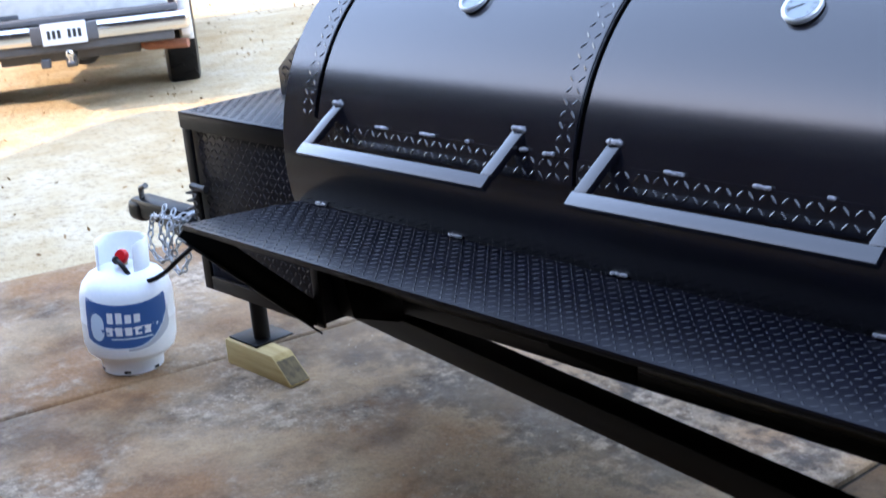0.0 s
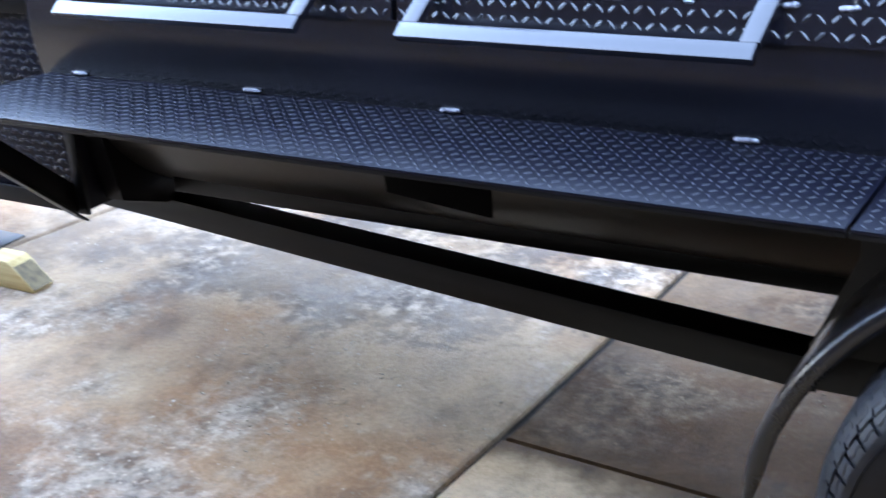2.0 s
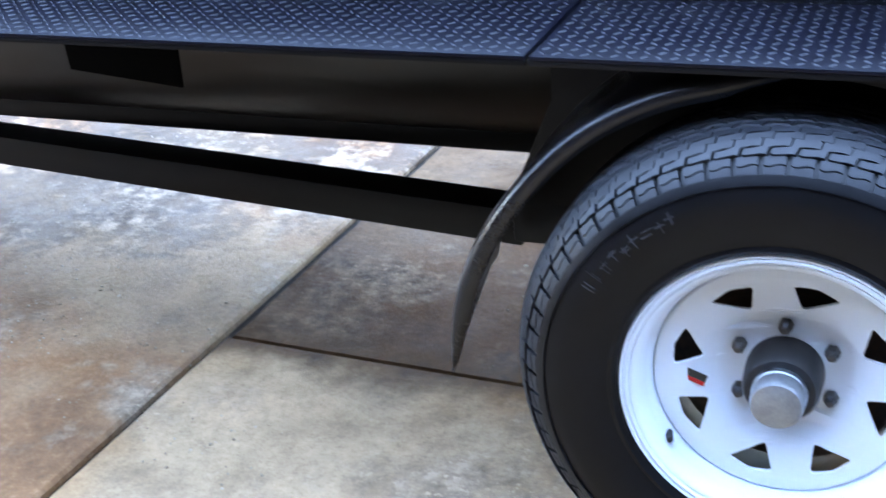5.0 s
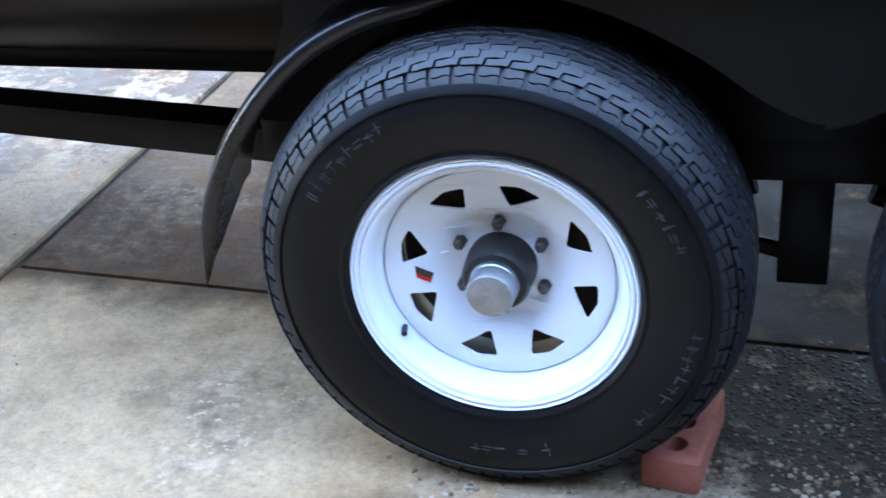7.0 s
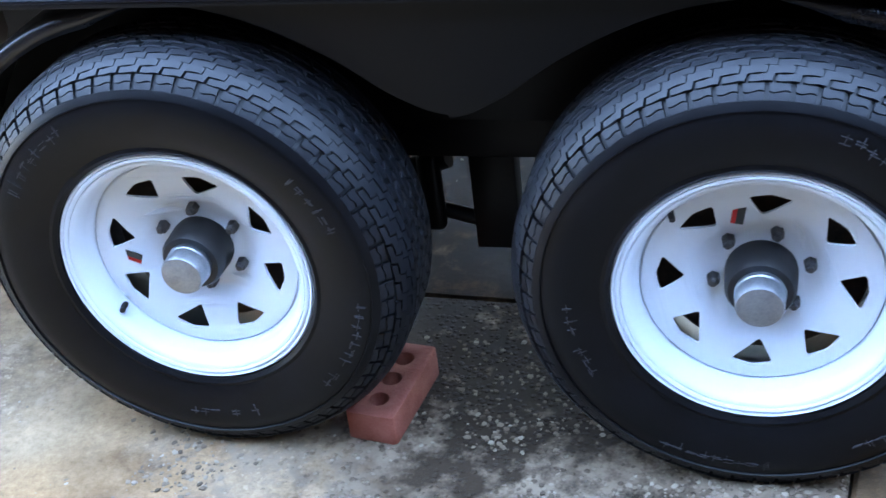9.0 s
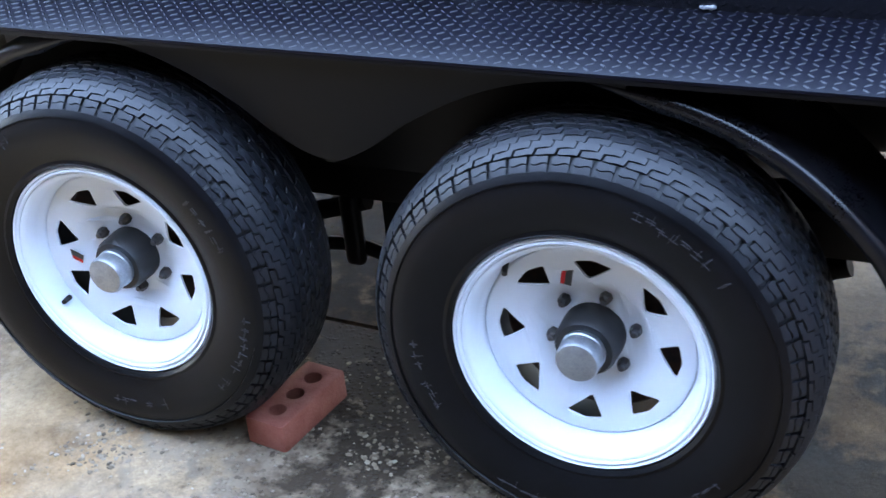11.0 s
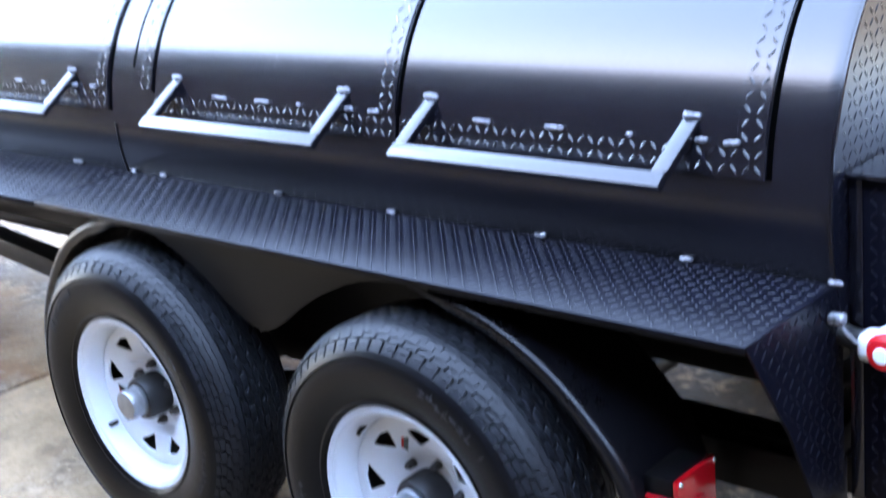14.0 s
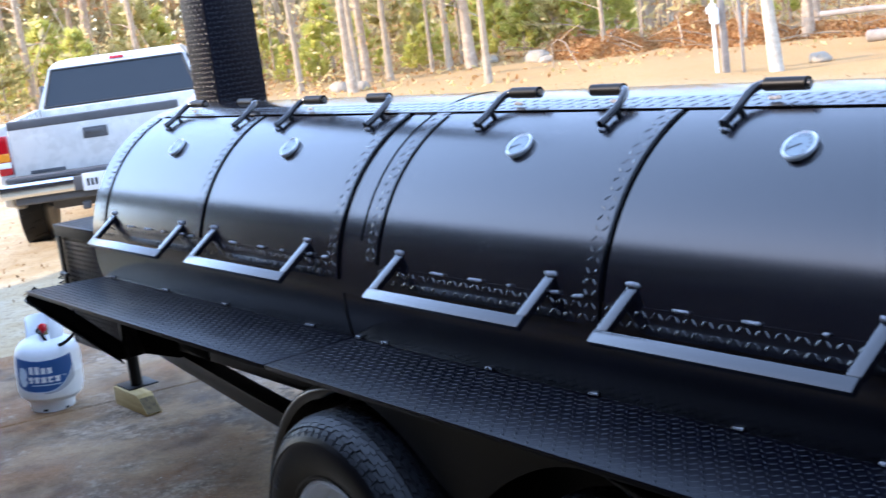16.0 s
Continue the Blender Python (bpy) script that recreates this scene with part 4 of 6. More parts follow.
for a, b in (((BX0, BZ0), (BX0 + 0.038, BZ1 - 0.046)), ((BX1 - 0.03, BZ0), (BX1, BZ1 - 0.046)), ((BX0 + 0.039, BZ0), (BX1 - 0.031, BZ0 + 0.04))):
    box("box_frame", (a[0], BY0 - 0.004, a[1]), (b[0], BY0 + 0.0055, b[1]), BLACK_FLAT, fbox, "", 0.002)
# springs of the latch at the corner
pts = [(BX0 + 0.02 + 0.012 * math.cos(a), BY0 - 0.018 + 0.012 * math.sin(a), 0.58 + 0.0035 * a) for a in np.linspace(0, 14 * math.pi, 120)]
tube("latch_spring", pts, 0.0028, DARK_STEEL, fbox, "", 5)
tube("latch_pin", [(BX0 + 0.03, BY0 - 0.016, 0.745), (BX0 + 0.10, BY0 - 0.016, 0.745)], 0.010, HUB, fbox)
# smoke box against the barrel's front end, with the square stack on it
g = [(-2.545, BZ1 + 0.002), (-2.545, 1.02), (-2.36, 1.16), (-2.095, 1.16), (-2.095, BZ1 + 0.002)]
smoke = prism("smoke_box", g, 0.46, XZ @ pose(0, 0, 0.55), PLATE, trailer, "tread-plate smoke box under the stack", 0.002)
treads(smoke, flat((0, 0.5498, 0), (1, 0, 0), (0, 0, 1)), -2.53, -2.10, 0.955, 1.15, lambda u, v: v < 1.02 + (u + 2.545) * 0.75 - 0.012)
SX0, SX1, SY0, SY1 = -2.325, -2.118, 0.850, 1.068
stack = part("chimney", box_bm((SX1 - SX0, SY1 - SY0, 2.0), pose((SX0 + SX1) / 2, (SY0 + SY1) / 2, 1.161 + 1.0), 0.003), PLATE, trailer, "square tread-plate chimney", 40)
treads(stack, flat((SX0, SY0 + 0.0002, 1.17), (1, 0, 0), (0, 0, 1)), 0.006, SX1 - SX0 - 0.006, 0.01, 1.2, None)
treads(stack, flat((SX1 - 0.0002, SY0, 1.17), (0, 1, 0), (0, 0, 1)), 0.006, SY1 - SY0 - 0.006, 0.01, 1.2, None)

# ---- rear end: tread-plate end wall and firebox ----
disc = prism("end_wall", [(CY + (R - 0.004) * math.cos(radians(a)), CZ + (R - 0.004) * math.sin(radians(a))) for a in range(-24, 205, 3)], 0.004, YZ @ pose(0, 0, X_REAR + 0.001), PLATE, trailer, "round tread-plate end wall of the barrel")
treads(disc, flat((X_REAR + 0.0048, CY, CZ), (0, 1, 0), (0, 0, 1)), -0.5, 0.5, -0.5, 0.5, lambda u, v: math.hypot(u, v) < R - 0.02 and v > -0.18, material=PLATE)
tube("end_weld", [(X_REAR + 0.003, CY + R * math.cos(a) * 0.997, CZ + R * math.sin(a) * 0.997) for a in np.linspace(radians(-24), radians(204), 90)], 0.004, BLACK, disc, "", 6)
FX0, FX1, FY0, FY1, FZ0, FZ1 = 1.572, 2.32, 0.300, 1.204, 0.395, 0.950
fire = part("firebox", box_bm((FX1 - FX0, FY1 - FY0, FZ1 - FZ0), pose((FX0 + FX1) / 2, MID_Y, (FZ0 + FZ1) / 2), 0.004), PLATE, trailer, "black tread-plate firebox on the barrel's rear end", 40)
treads(fire, flat((FX0, FY0 + 0.0002, FZ0), (1, 0, 0), (0, 0, 1)), 0.03, FX1 - FX0 - 0.01, 0.01, FZ1 - FZ0 - 0.012, None, material=PLATE)
box("firebox_top", (FX0 + 0.001, FY0 - 0.018, FZ1), (FX1 + 0.018, FY1 + 0.018, FZ1 + 0.008), BLACK, fire, "", 0.002)
box("corner_strip", (FX0 + 0.001, FY0 - 0.006, FZ0), (FX0 + 0.024, FY0 + 0.001, FZ1 - 0.001), BLACK, fire, "", 0.002)
# gas tap by the end wall
tap = tube("tap_pipe", [(1.572, 0.268, 0.700), (1.622, 0.252, 0.700)], 0.017, DARK_STEEL, trailer, "short pipe with a white tap and a red knob", 14)
part("tap_body", box_bm((0.045, 0.045, 0.045), pose(1.637, 0.248, 0.700), 0.012, 3), GAS_WHITE, tap, "white tap body", 40)
turned("tap_bonnet", [(0.0, 0.0), (0.036, 0.0), (0.038, 0.02), (0.030, 0.034), (0.0, 0.034)], GAS_WHITE, tap, "", 24, "y", 35, pose(1.667, 0.262, 0.700) @ pose(0, 0, 0, 0, 0, 180))
turned("tap_knob", [(0.0, 0.0), (0.028, 0.0), (0.030, 0.010), (0.024, 0.022), (0.012, 0.025), (0.0, 0.025)], RED, tap, "round red knob", 24, "y", 35, pose(1.667, 0.226, 0.706) @ pose(0, 0, 0, 0, 0, 180))
turned("knob_mark", [(0.0, 0.0), (0.013, 0.0), (0.012, 0.002), (0.0, 0.002)], GAS_WHITE, tap, "", 16, "y", False, pose(1.667, 0.2005, 0.706) @ pose(0, 0, 0, 0, 0, 180))
part("eye_bolt", box_bm((0.028, 0.02, 0.018), pose(1.586, 0.226, 0.742), 0.006, 3), WELD, tap, "bright bolt head", 40)
tube("tap_wire", [(1.590, 0.222, 0.738), (1.602, 0.222, 0.725), (1.612, 0.228, 0.710), (1.628, 0.232, 0.700)], 0.003, WELD, tap, "", 6)
# rear stack
RS = part("rear_chimney", box_bm((0.20, 0.20, 1.5), pose(1.44, 0.86, 2.12), 0.003), PLATE, trailer, "square tread-plate rear chimney", 40)
treads(RS, flat((1.34, 0.7602, 1.4), (1, 0, 0), (0, 0, 1)), 0.006, 0.194, 0.01, 0.9, None)

# ---- tail light ----
lamp = part("tail_light", box_bm((0.055, 0.105, 0.110), pose(1.370, 0.085, 0.445), 0.004), BLACK_FLAT, trailer, "square red tail light on the fender", 40)
part("side_lens", box_bm((0.055, 0.012, 0.066), pose(1.376, 0.030, 0.434), 0.003), RED_LENS, lamp, "red side lens", 40)
part("rear_lens", box_bm((0.012, 0.114, 0.112), pose(1.406, 0.085, 0.446), 0.005), RED_LENS, lamp, "red rear lens", 40)
turned("reflector", [(0.0, 0.0), (0.026, 0.0), (0.024, 0.004), (0.0, 0.005)], RED_LENS, lamp, "", 24, "x", 35, pose(1.413, 0.085, 0.430))
for y, z in ((0.034, 0.496), (0.136, 0.496), (0.034, 0.396), (0.136, 0.396)):
    turned("screw", [(0.0, 0.0), (0.005, 0.0), (0.004, 0.003), (0.0, 0.004)], CHROME, lamp, "", 10, "x", 35, pose(1.4135, y, z))


# ---- wheels ----
RIM_TURN = 7.0


def rim_bm():
    """Steel spoke wheel: barrel turned, disc with eight three-sided holes cut in four mirrored pairs."""
    prof = [(0.2072, -0.046), (0.2102, -0.057), (0.2109, -0.064), (0.2080, -0.068), (0.2049, -0.0664), (0.2041, -0.0628), (0.2033, -0.0660), (0.2000, -0.0675), (0.1968, -0.0655), (0.1960, -0.0612), (0.1950, -0.0640), (0.1915, -0.0635), (0.1862, -0.058), (0.1805, -0.038), (0.1762, -0.0245), (0.1744, -0.0222), (0.1740, -0.0130), (0.1690, -0.0130)]
    bm = fixed(*lathe(prof, 72))
    holes = []
    for q in range(4):
        for sgn in (1, -1):
            base = 90 * q + RIM_TURN
            pts = [(0.1450, base + sgn * 10.0), (0.1495, base + sgn * 22), (0.1450, base + sgn * 35), (0.107, base + sgn * 17.5)]
            holes.append([(r * math.cos(radians(a)), r * math.sin(radians(a))) for r, a in pts])
    return bm, holes


def round_corners(poly, r=0.006):
    out = []
    for k, p in enumerate(poly):
        p = Vector(p)
        a, b = Vector(poly[k - 1]) - p, Vector(poly[(k + 1) % len(poly)]) - p
        ra = min(r, 0.4 * a.length, 0.4 * b.length)
        a, b = p + a.normalized() * ra, p + b.normalized() * ra
        out += [a, (a + 2 * p + b) / 4, b]
    return out


def disc_height(r):
    """Dish of the disc, along y (towards the viewer is minus)."""
    return float(np.interp(r, [0.045, 0.054, 0.060, 0.084, 0.090, 0.104, 0.116, 0.144, 0.156, 0.164, 0.172], [0.014, 0.014, 0.016, 0.0145, 0.010, -0.005, -0.0125, -0.0205, -0.0222, -0.0215, -0.0205]))


def rim_disc(holes):
    """The disc as a filled flat outline, then bent into its dish and given thickness."""
    cu = bpy.data.curves.new("disc", "CURVE")
    cu.dimensions, cu.fill_mode = "2D", "BOTH"
    rings = [[(0.1700 * math.cos(2 * math.pi * k / 96), 0.1700 * math.sin(2 * math.pi * k / 96)) for k in range(96)], [(0.046 * math.cos(2 * math.pi * k / 48), 0.046 * math.sin(2 * math.pi * k / 48)) for k in range(48)]]
    for ring in rings + [round_corners(h) for h in holes]:
        sp = cu.splines.new("POLY")
        sp.points.add(len(ring) - 1)
        for p, q in zip(sp.points, ring):
            p.co = (q[0], q[1], 0, 1)
        sp.use_cyclic_u = True
    ob = new("disc", cu)
    me = bpy.data.meshes.new_from_object(ob.evaluated_get(bpy.context.evaluated_depsgraph_get()))
    bpy.data.objects.remove(ob)
    bm = bmesh.new()
    bm.from_mesh(me)
    bmesh.ops.remove_doubles(bm, verts=bm.verts, dist=1e-6)
    for r in (0.074, 0.125):
        for k in range(4):
            a = 2 * math.pi * (6 * k + 0.5) / 24
            bmesh.ops.bisect_plane(bm, geom=bm.faces[:] + bm.edges[:] + bm.verts[:], plane_co=(r * math.cos(a), r * math.sin(a), 0), plane_no=(math.cos(a), math.sin(a), 0))
    bmesh.ops.triangulate(bm, faces=bm.faces)
    bmesh.ops.subdivide_edges(bm, edges=[e for e in bm.edges if e.calc_length() > 0.02], cuts=2, use_grid_fill=True)
    bmesh.ops.triangulate(bm, faces=bm.faces)
    geom = bmesh.ops.solidify(bm, geom=bm.faces[:], thickness=0.005)
    for v in bm.verts:
        x, y, z = v.co
        r = math.hypot(x, y)
        v.co = (x, disc_height(r) + abs(z), y)
    return bm


def tyre_data(rnd):
    """Carcass with sidewall ribs, then shoulder blocks and zigzag centre blocks."""
    half = [(0.2055, -0.044), (0.2100, -0.058), (0.2120, -0.0695), (0.2185, -0.0745), (0.2245, -0.0728), (0.2420, -0.0805), (0.2650, -0.0862), (0.2850, -0.0878), (0.3020, -0.0860), (0.3085, -0.0832), (0.3100, -0.0862), (0.3128, -0.0850), (0.3215, -0.0790), (0.3230, -0.0735), (0.3300, -0.0665), (0.3365, -0.0590), (0.3440, -0.0520), (0.3505, -0.0432), (0.3550, -0.0340), (0.3582, -0.0200), (0.3588, 0.0)]
    prof = half + [(r, 0.060 - y) for r, y in reversed(half)]
    verts, faces = lathe(prof, 120)
    carcass = (verts, faces)
    verts, faces = [], []
    n = 64
    prof_s = [(0.3220, -0.0792), (0.3280, -0.0748), (0.3345, -0.0692), (0.3410, -0.0625), (0.3475, -0.0545), (0.3535, -0.0455), (0.3590, -0.0350), (0.3625, -0.0225)]
    cum = np.concatenate([[0], np.cumsum([math.dist(a, b) for a, b in zip(prof_s, prof_s[1:])])]) / sum(math.dist(a, b) for a, b in zip(prof_s, prof_s[1:]))

    def on_shoulder(s, sink, side):
        r, y = float(np.interp(s, cum, [q[0] for q in prof_s])), float(np.interp(s, cum, [q[1] for q in prof_s]))
        r -= 0.7 * sink
        y += 0.7 * sink
        return r, (0.060 - y if side else y)

    def block(a0, a1, s0, s1, side, wave0, wave1, depth, skew, slant=0.0, proud=0.0):
        """A raised block on the shoulder with waved or slanting edges."""
        k, na, ns = len(verts), 6, 3
        for i in range(na + 1):
            f = i / na
            a = a0 + (a1 - a0) * f
            lo, hi = s0 + wave0 * math.sin(2 * math.pi * f), s1 + wave1 * math.sin(2 * math.pi * f) - slant * f
            for j in range(-1, ns + 2):
                s = lo + (hi - lo) * min(max(j, 0), ns) / ns
                r, y = on_shoulder(s, depth if j in (-1, ns + 1) else -proud, side)
                aa = a + skew * s * (1 if side else -1)
                verts.append((r * math.cos(aa), y, r * math.sin(aa)))
        w = ns + 3
        for i in range(na):
            for j in range(w - 1):
                q = (k + i * w + j, k + i * w + j + 1, k + (i + 1) * w + j + 1, k + (i + 1) * w + j)
                faces.append(q)
        for i in (0, na):
            b = len(verts)
            for j in range(w):
                s = s0 + (s1 - (slant if i else 0.0) - s0) * min(max(j - 1, 0), ns) / ns
                r, y = on_shoulder(s, depth, side)
                aa = (a0 if i == 0 else a1) + skew * s * (1 if side else -1)
                verts.append((r * math.cos(aa), y, r * math.sin(aa)))
            for j in range(w - 1):
                faces.append((k + i * w + j, k + i * w + j + 1, b + j + 1, b + j))
    for side in (0, 1):
        for k in range(n):
            step = 2 * math.pi / n
            a0 = step * k
            # low square lugs cut across by a waved slit, then proud shoulder blocks with a slanting inner edge
            block(a0 + 0.10 * step, a0 + 0.90 * step, 0.0, 0.140, side, 0.0, 0.022, 0.0060, 0.0)
            block(a0 + 0.10 * step, a0 + 0.90 * step, 0.172, 0.325, side, 0.022, 0.0, 0.0065, 0.0)
            block(a0 + 0.07 * step, a0 + 0.93 * step, 0.350, 0.500, side, 0.010, 0.012, 0.0075, 0.07, 0.03, 0.0030)
            block(a0 + 0.30 * step, a0 + 1.25 * step, 0.516, 0.664, side, 0.012, 0.014, 0.0040, 0.05, -0.02, 0.0012)
            block(a0 + 0.03 * step, a0 + 0.98 * step, 0.680, 0.832, side, 0.014, 0.014, 0.0036, 0.05, 0.02, 0.0004)
            block(a0 + 0.28 * step, a0 + 1.23 * step, 0.848, 0.998, side, 0.014, 0.008, 0.0034, 0.05)
    for row, (ya, yb) in enumerate(((-0.0200, -0.0042), (-0.0022, 0.0136), (0.0156, 0.0289), (0.0309, 0.0444), (0.0464, 0.0616), (0.0636, 0.0800))):
        for k in range(n):
            a0, a1 = 2 * math.pi * (k + 0.03 + 0.5 * (row % 2)) / n, 2 * math.pi * (k + 0.97 + 0.5 * (row % 2)) / n
            b = len(verts)
            z = 0.010 * (1 if row % 2 else -1)
            am, ym = (a0 + a1) / 2, (ya + yb) / 2
            ring = ((a0, ya, -z), (a0 + 0.010, ym, 0), (a0, yb, z), (am, yb + 0.0025, z), (a1, yb, z), (a1 - 0.010, ym, 0), (a1, ya, -z), (am, ya + 0.0025, -z))
            for r, grow in ((0.3550, 1.0), (0.3615, 1.0), (0.3628, 0.84)):
                for a, y, s in ring:
                    a, y = am + (a - am) * grow, ym + (y - ym) * grow
                    verts.append((r * math.cos(a + s), y, r * math.sin(a + s)))
            faces.append(tuple(b + 16 + q for q in range(8)))
            faces += [(b + o + q, b + o + (q + 1) % 8, b + o + 8 + (q + 1) % 8, b + o + 8 + q) for o in (0, 8) for q in range(8)]
    tread = (verts, faces)
    verts, faces = [], []
    # raised marks on the sidewall, and a mould line
    for start, count, r, size in ((118, 9, 0.287, 0.016), (318, 10, 0.288, 0.014), (262, 7, 0.270, 0.013), (20, 6, 0.280, 0.012)):
        for k in range(count):
            a = radians(start + 3.9 * k * 0.28 / r)
            if rnd.random() < 0.12:
                continue
            for seg in range(3):
                da, dr = rnd.uniform(-0.012, 0.012), rnd.uniform(-0.5, 0.5) * size * 0.7
                along = rnd.random() < 0.5
                la, lr = (0.014 / 0.28 * 0.5, 0.0007) if along else (0.0007 / 0.28, size * 0.5)
                b = len(verts)
                for h in (0.0, -0.0012):
                    for u, v in ((-1, -1), (1, -1), (1, 1), (-1, 1)):
                        aa, rr = a + da + u * la, r + dr + v * lr
                        yy = float(np.interp(rr, [q[0] for q in half], [q[1] for q in half])) + h
                        verts.append((rr * math.cos(aa), yy, rr * math.sin(aa)))
                faces += [(b + 4, b + 5, b + 6, b + 7), (b, b + 1, b + 5, b + 4), (b + 1, b + 2, b + 6, b + 5), (b + 2, b + 3, b + 7, b + 6), (b + 3, b, b + 4, b + 7)]
    return carcass, tread, (verts, faces)


def make_wheel(x, z, turn, drop, seed):
    rnd = random.Random(seed)
    spin = pose(x, 0, z) @ pose(0, 0, 0, 0, -turn, 0)
    bm, holes = rim_bm()
    d = rim_disc(holes)
    me = bpy.data.meshes.new("tmp")
    d.to_mesh(me)
    d.free()
    bm.from_mesh(me)
    bpy.data.meshes.remove(me)
    bmesh.ops.transform(bm, matrix=spin, verts=bm.verts)
    wheel = part("wheel", bm, WHITE, trailer, "white steel spoke wheel with a black tyre", 38)
    bm = fixed(*lathe([(0.2072, -0.046), (0.1990, -0.03), (0.186, 0.01), (0.186, 0.075), (0.203, 0.10), (0.213, 0.115), (0.1935, 0.115), (0.176, 0.08), (0.176, 0.01), (0.182, -0.022)], 72))
    bmesh.ops.transform(bm, matrix=spin, verts=bm.verts)
    part("barrel", bm, HUB, wheel, "", 35)
    turned("brake_drum", [(0.0, 0.03), (0.150, 0.03), (0.155, 0.035), (0.155, 0.09), (0.0, 0.09)], varied("brown_brake_drum", (0.02, 0.014, 0.01), (0.10, 0.05, 0.025), 14.0, (0.6, 0.8), 0.3, 0.3), wheel, "rusty brake drum", 48, "y", 35, spin)
    for name, (v, f), label, kind in zip(("tyre", "tread", "sidewall_lettering"), tyre_data(rnd), ("black trailer tyre", "blocky tread of the tyre", "raised plain marks on the sidewall"), ("", "stuff", "stuff")):
        out = []
        for p in v:
            q = spin @ Vector(p)
            low = gz(q.x) + 0.001
            if q.z < low + 0.012:
                e = (low + 0.012 - q.z)
                q.y += (0.35 * e if q.y > 0.03 else -0.35 * e)
                q.z = max(q.z, low)
            out.append(q)
        mesh_ob(name, out, f, {"sidewall_lettering": SCUFFED, "tread": DUSTY}.get(name, RUBBER), wheel, label, 32, None, kind)
    hub = turned("hub", [(0.0505, 0.024), (0.0525, 0.006), (0.0510, -0.034), (0.046, -0.043), (0.0, -0.043)], HUB, wheel, "black hub", 40, "y", 35, spin)
    turned("grease_cap", [(0.0350, -0.041), (0.0365, -0.045), (0.0365, -0.052), (0.0350, -0.054), (0.0350, -0.076), (0.0325, -0.081), (0.020, -0.0840), (0.0, -0.0848)], GALV, hub, "galvanised grease cap", 40, "y", 35, spin)
    for k in range(6):
        a = radians(31.5 + 60 * k)
        c = spin @ pose(0.06985 * math.cos(a), 0.0150, 0.06985 * math.sin(a))
        bm = fixed(*lathe([(0.0, -0.017), (0.0060, -0.017), (0.0092, -0.0145), (0.0100, -0.008), (0.0104, 0.0)], 6))
        box_bm((0.003, 0.003, 0.003), pose(0, -0.0165, 0), 0, 1, bm)
        bmesh.ops.transform(bm, matrix=c, verts=bm.verts)
        nut = part("lug_nut", bm, DARK_STEEL, wheel, "dark steel lug nut", 30)
        turned("stud", [(0.0055, -0.016), (0.0055, -0.0205), (0.0045, -0.022), (0.0, -0.022)], DARK_STEEL, nut, "", 10, "y", 30, c)
    a = radians(214)
    c = Vector((0.181 * math.cos(a), -0.024, 0.181 * math.sin(a)))
    tip = Vector((0.171 * math.cos(a), -0.050, 0.171 * math.sin(a)))
    tube("valve_stem", [spin @ c, spin @ (c * 0.6 + tip * 0.4), spin @ tip], [0.0065, 0.005, 0.0045], HUB, wheel, "black rubber valve", 10)
    # sticker between two spokes
    for name, mat, o, hgt in (("sticker", INK, 0.0045, 0.0075), ("sticker_band", RED, -0.0045, 0.0045)):
        m = spin @ pose(0, 0, 0, 0, -186, 0) @ pose(0.1165, -0.0150, 0) @ pose(0, 0, 0, 0, 206, 0) @ pose(0, 0, o)
        part(name, box_bm((0.030, 0.0008, hgt * 1.5), m, 0), mat, wheel, "black and red warning sticker" if name == "sticker" else "")
    return wheel


make_wheel(0.001, 0.350, 0.0, 0.0, 5)
make_wheel(W2X, W2Z, -79.0, 0.0, 9)
for x, z in ((0.0, 0.352), (W2X, W2Z)):
    turned("far_tyre", [(0.20, 1.43), (0.28, 1.395), (0.335, 1.40), (0.36, 1.44), (0.36, 1.56), (0.33, 1.60), (0.22, 1.59), (0.20, 1.56)], RUBBER, trailer, "black tyre on the trailer's other side", 64, "y", 35, pose(x, 0, z))


# ---- unseen building added behind the camera to shade the yard ----
SIDING = varied("brown_board_siding", (0.045, 0.032, 0.027), (0.070, 0.050, 0.042), 3.0, (0.7, 0.9), 0, 0.2, 60.0, 0.3)
ROOFING = varied("dark_roofing", (0.04, 0.038, 0.036), (0.07, 0.066, 0.062), 8.0, (0.85, 1.0), 0, 0.3, 90.0, 0.2)
HX0, HX1, HY, HTOP = -10.0, 9.5, -2.9, 2.52
EAVE_Y, EAVE_Z = -1.3, 2.24
box("wall_south", (HX0, HY - 0.2, -0.25), (HX1, HY, HTOP), SIDING, None, "unseen plain brown wall set behind the camera to shade the yard", 0.01, "structure")["category"] = "wall"
# roof added overhead: darkens the ground and the barrel's lower reflection
prism("shade_roof", [(EAVE_Y, EAVE_Z), (EAVE_Y, EAVE_Z + 0.11), (HY - 5.0, EAVE_Z + 1.40), (HY - 5.0, EAVE_Z + 1.27)], HX1 - HX0 + 0.8, YZ @ pose(0, 0, HX0 - 0.4), ROOFING)
tagged(bpy.data.objects["shade_roof"], "unseen dark roof added over the camera to keep sky light off the yard", "roof", "", "structure")
# unseen wall, added so the barrel's end wall mirrors brown instead of sky
box("dark_reflection_wall", (5.2, HY + 0.002, -0.25), (5.4, 4.6, 2.9), SIDING, None, "unseen brown wall added to give the barrel's end a dark reflection", 0.01, "structure")["category"] = "wall"


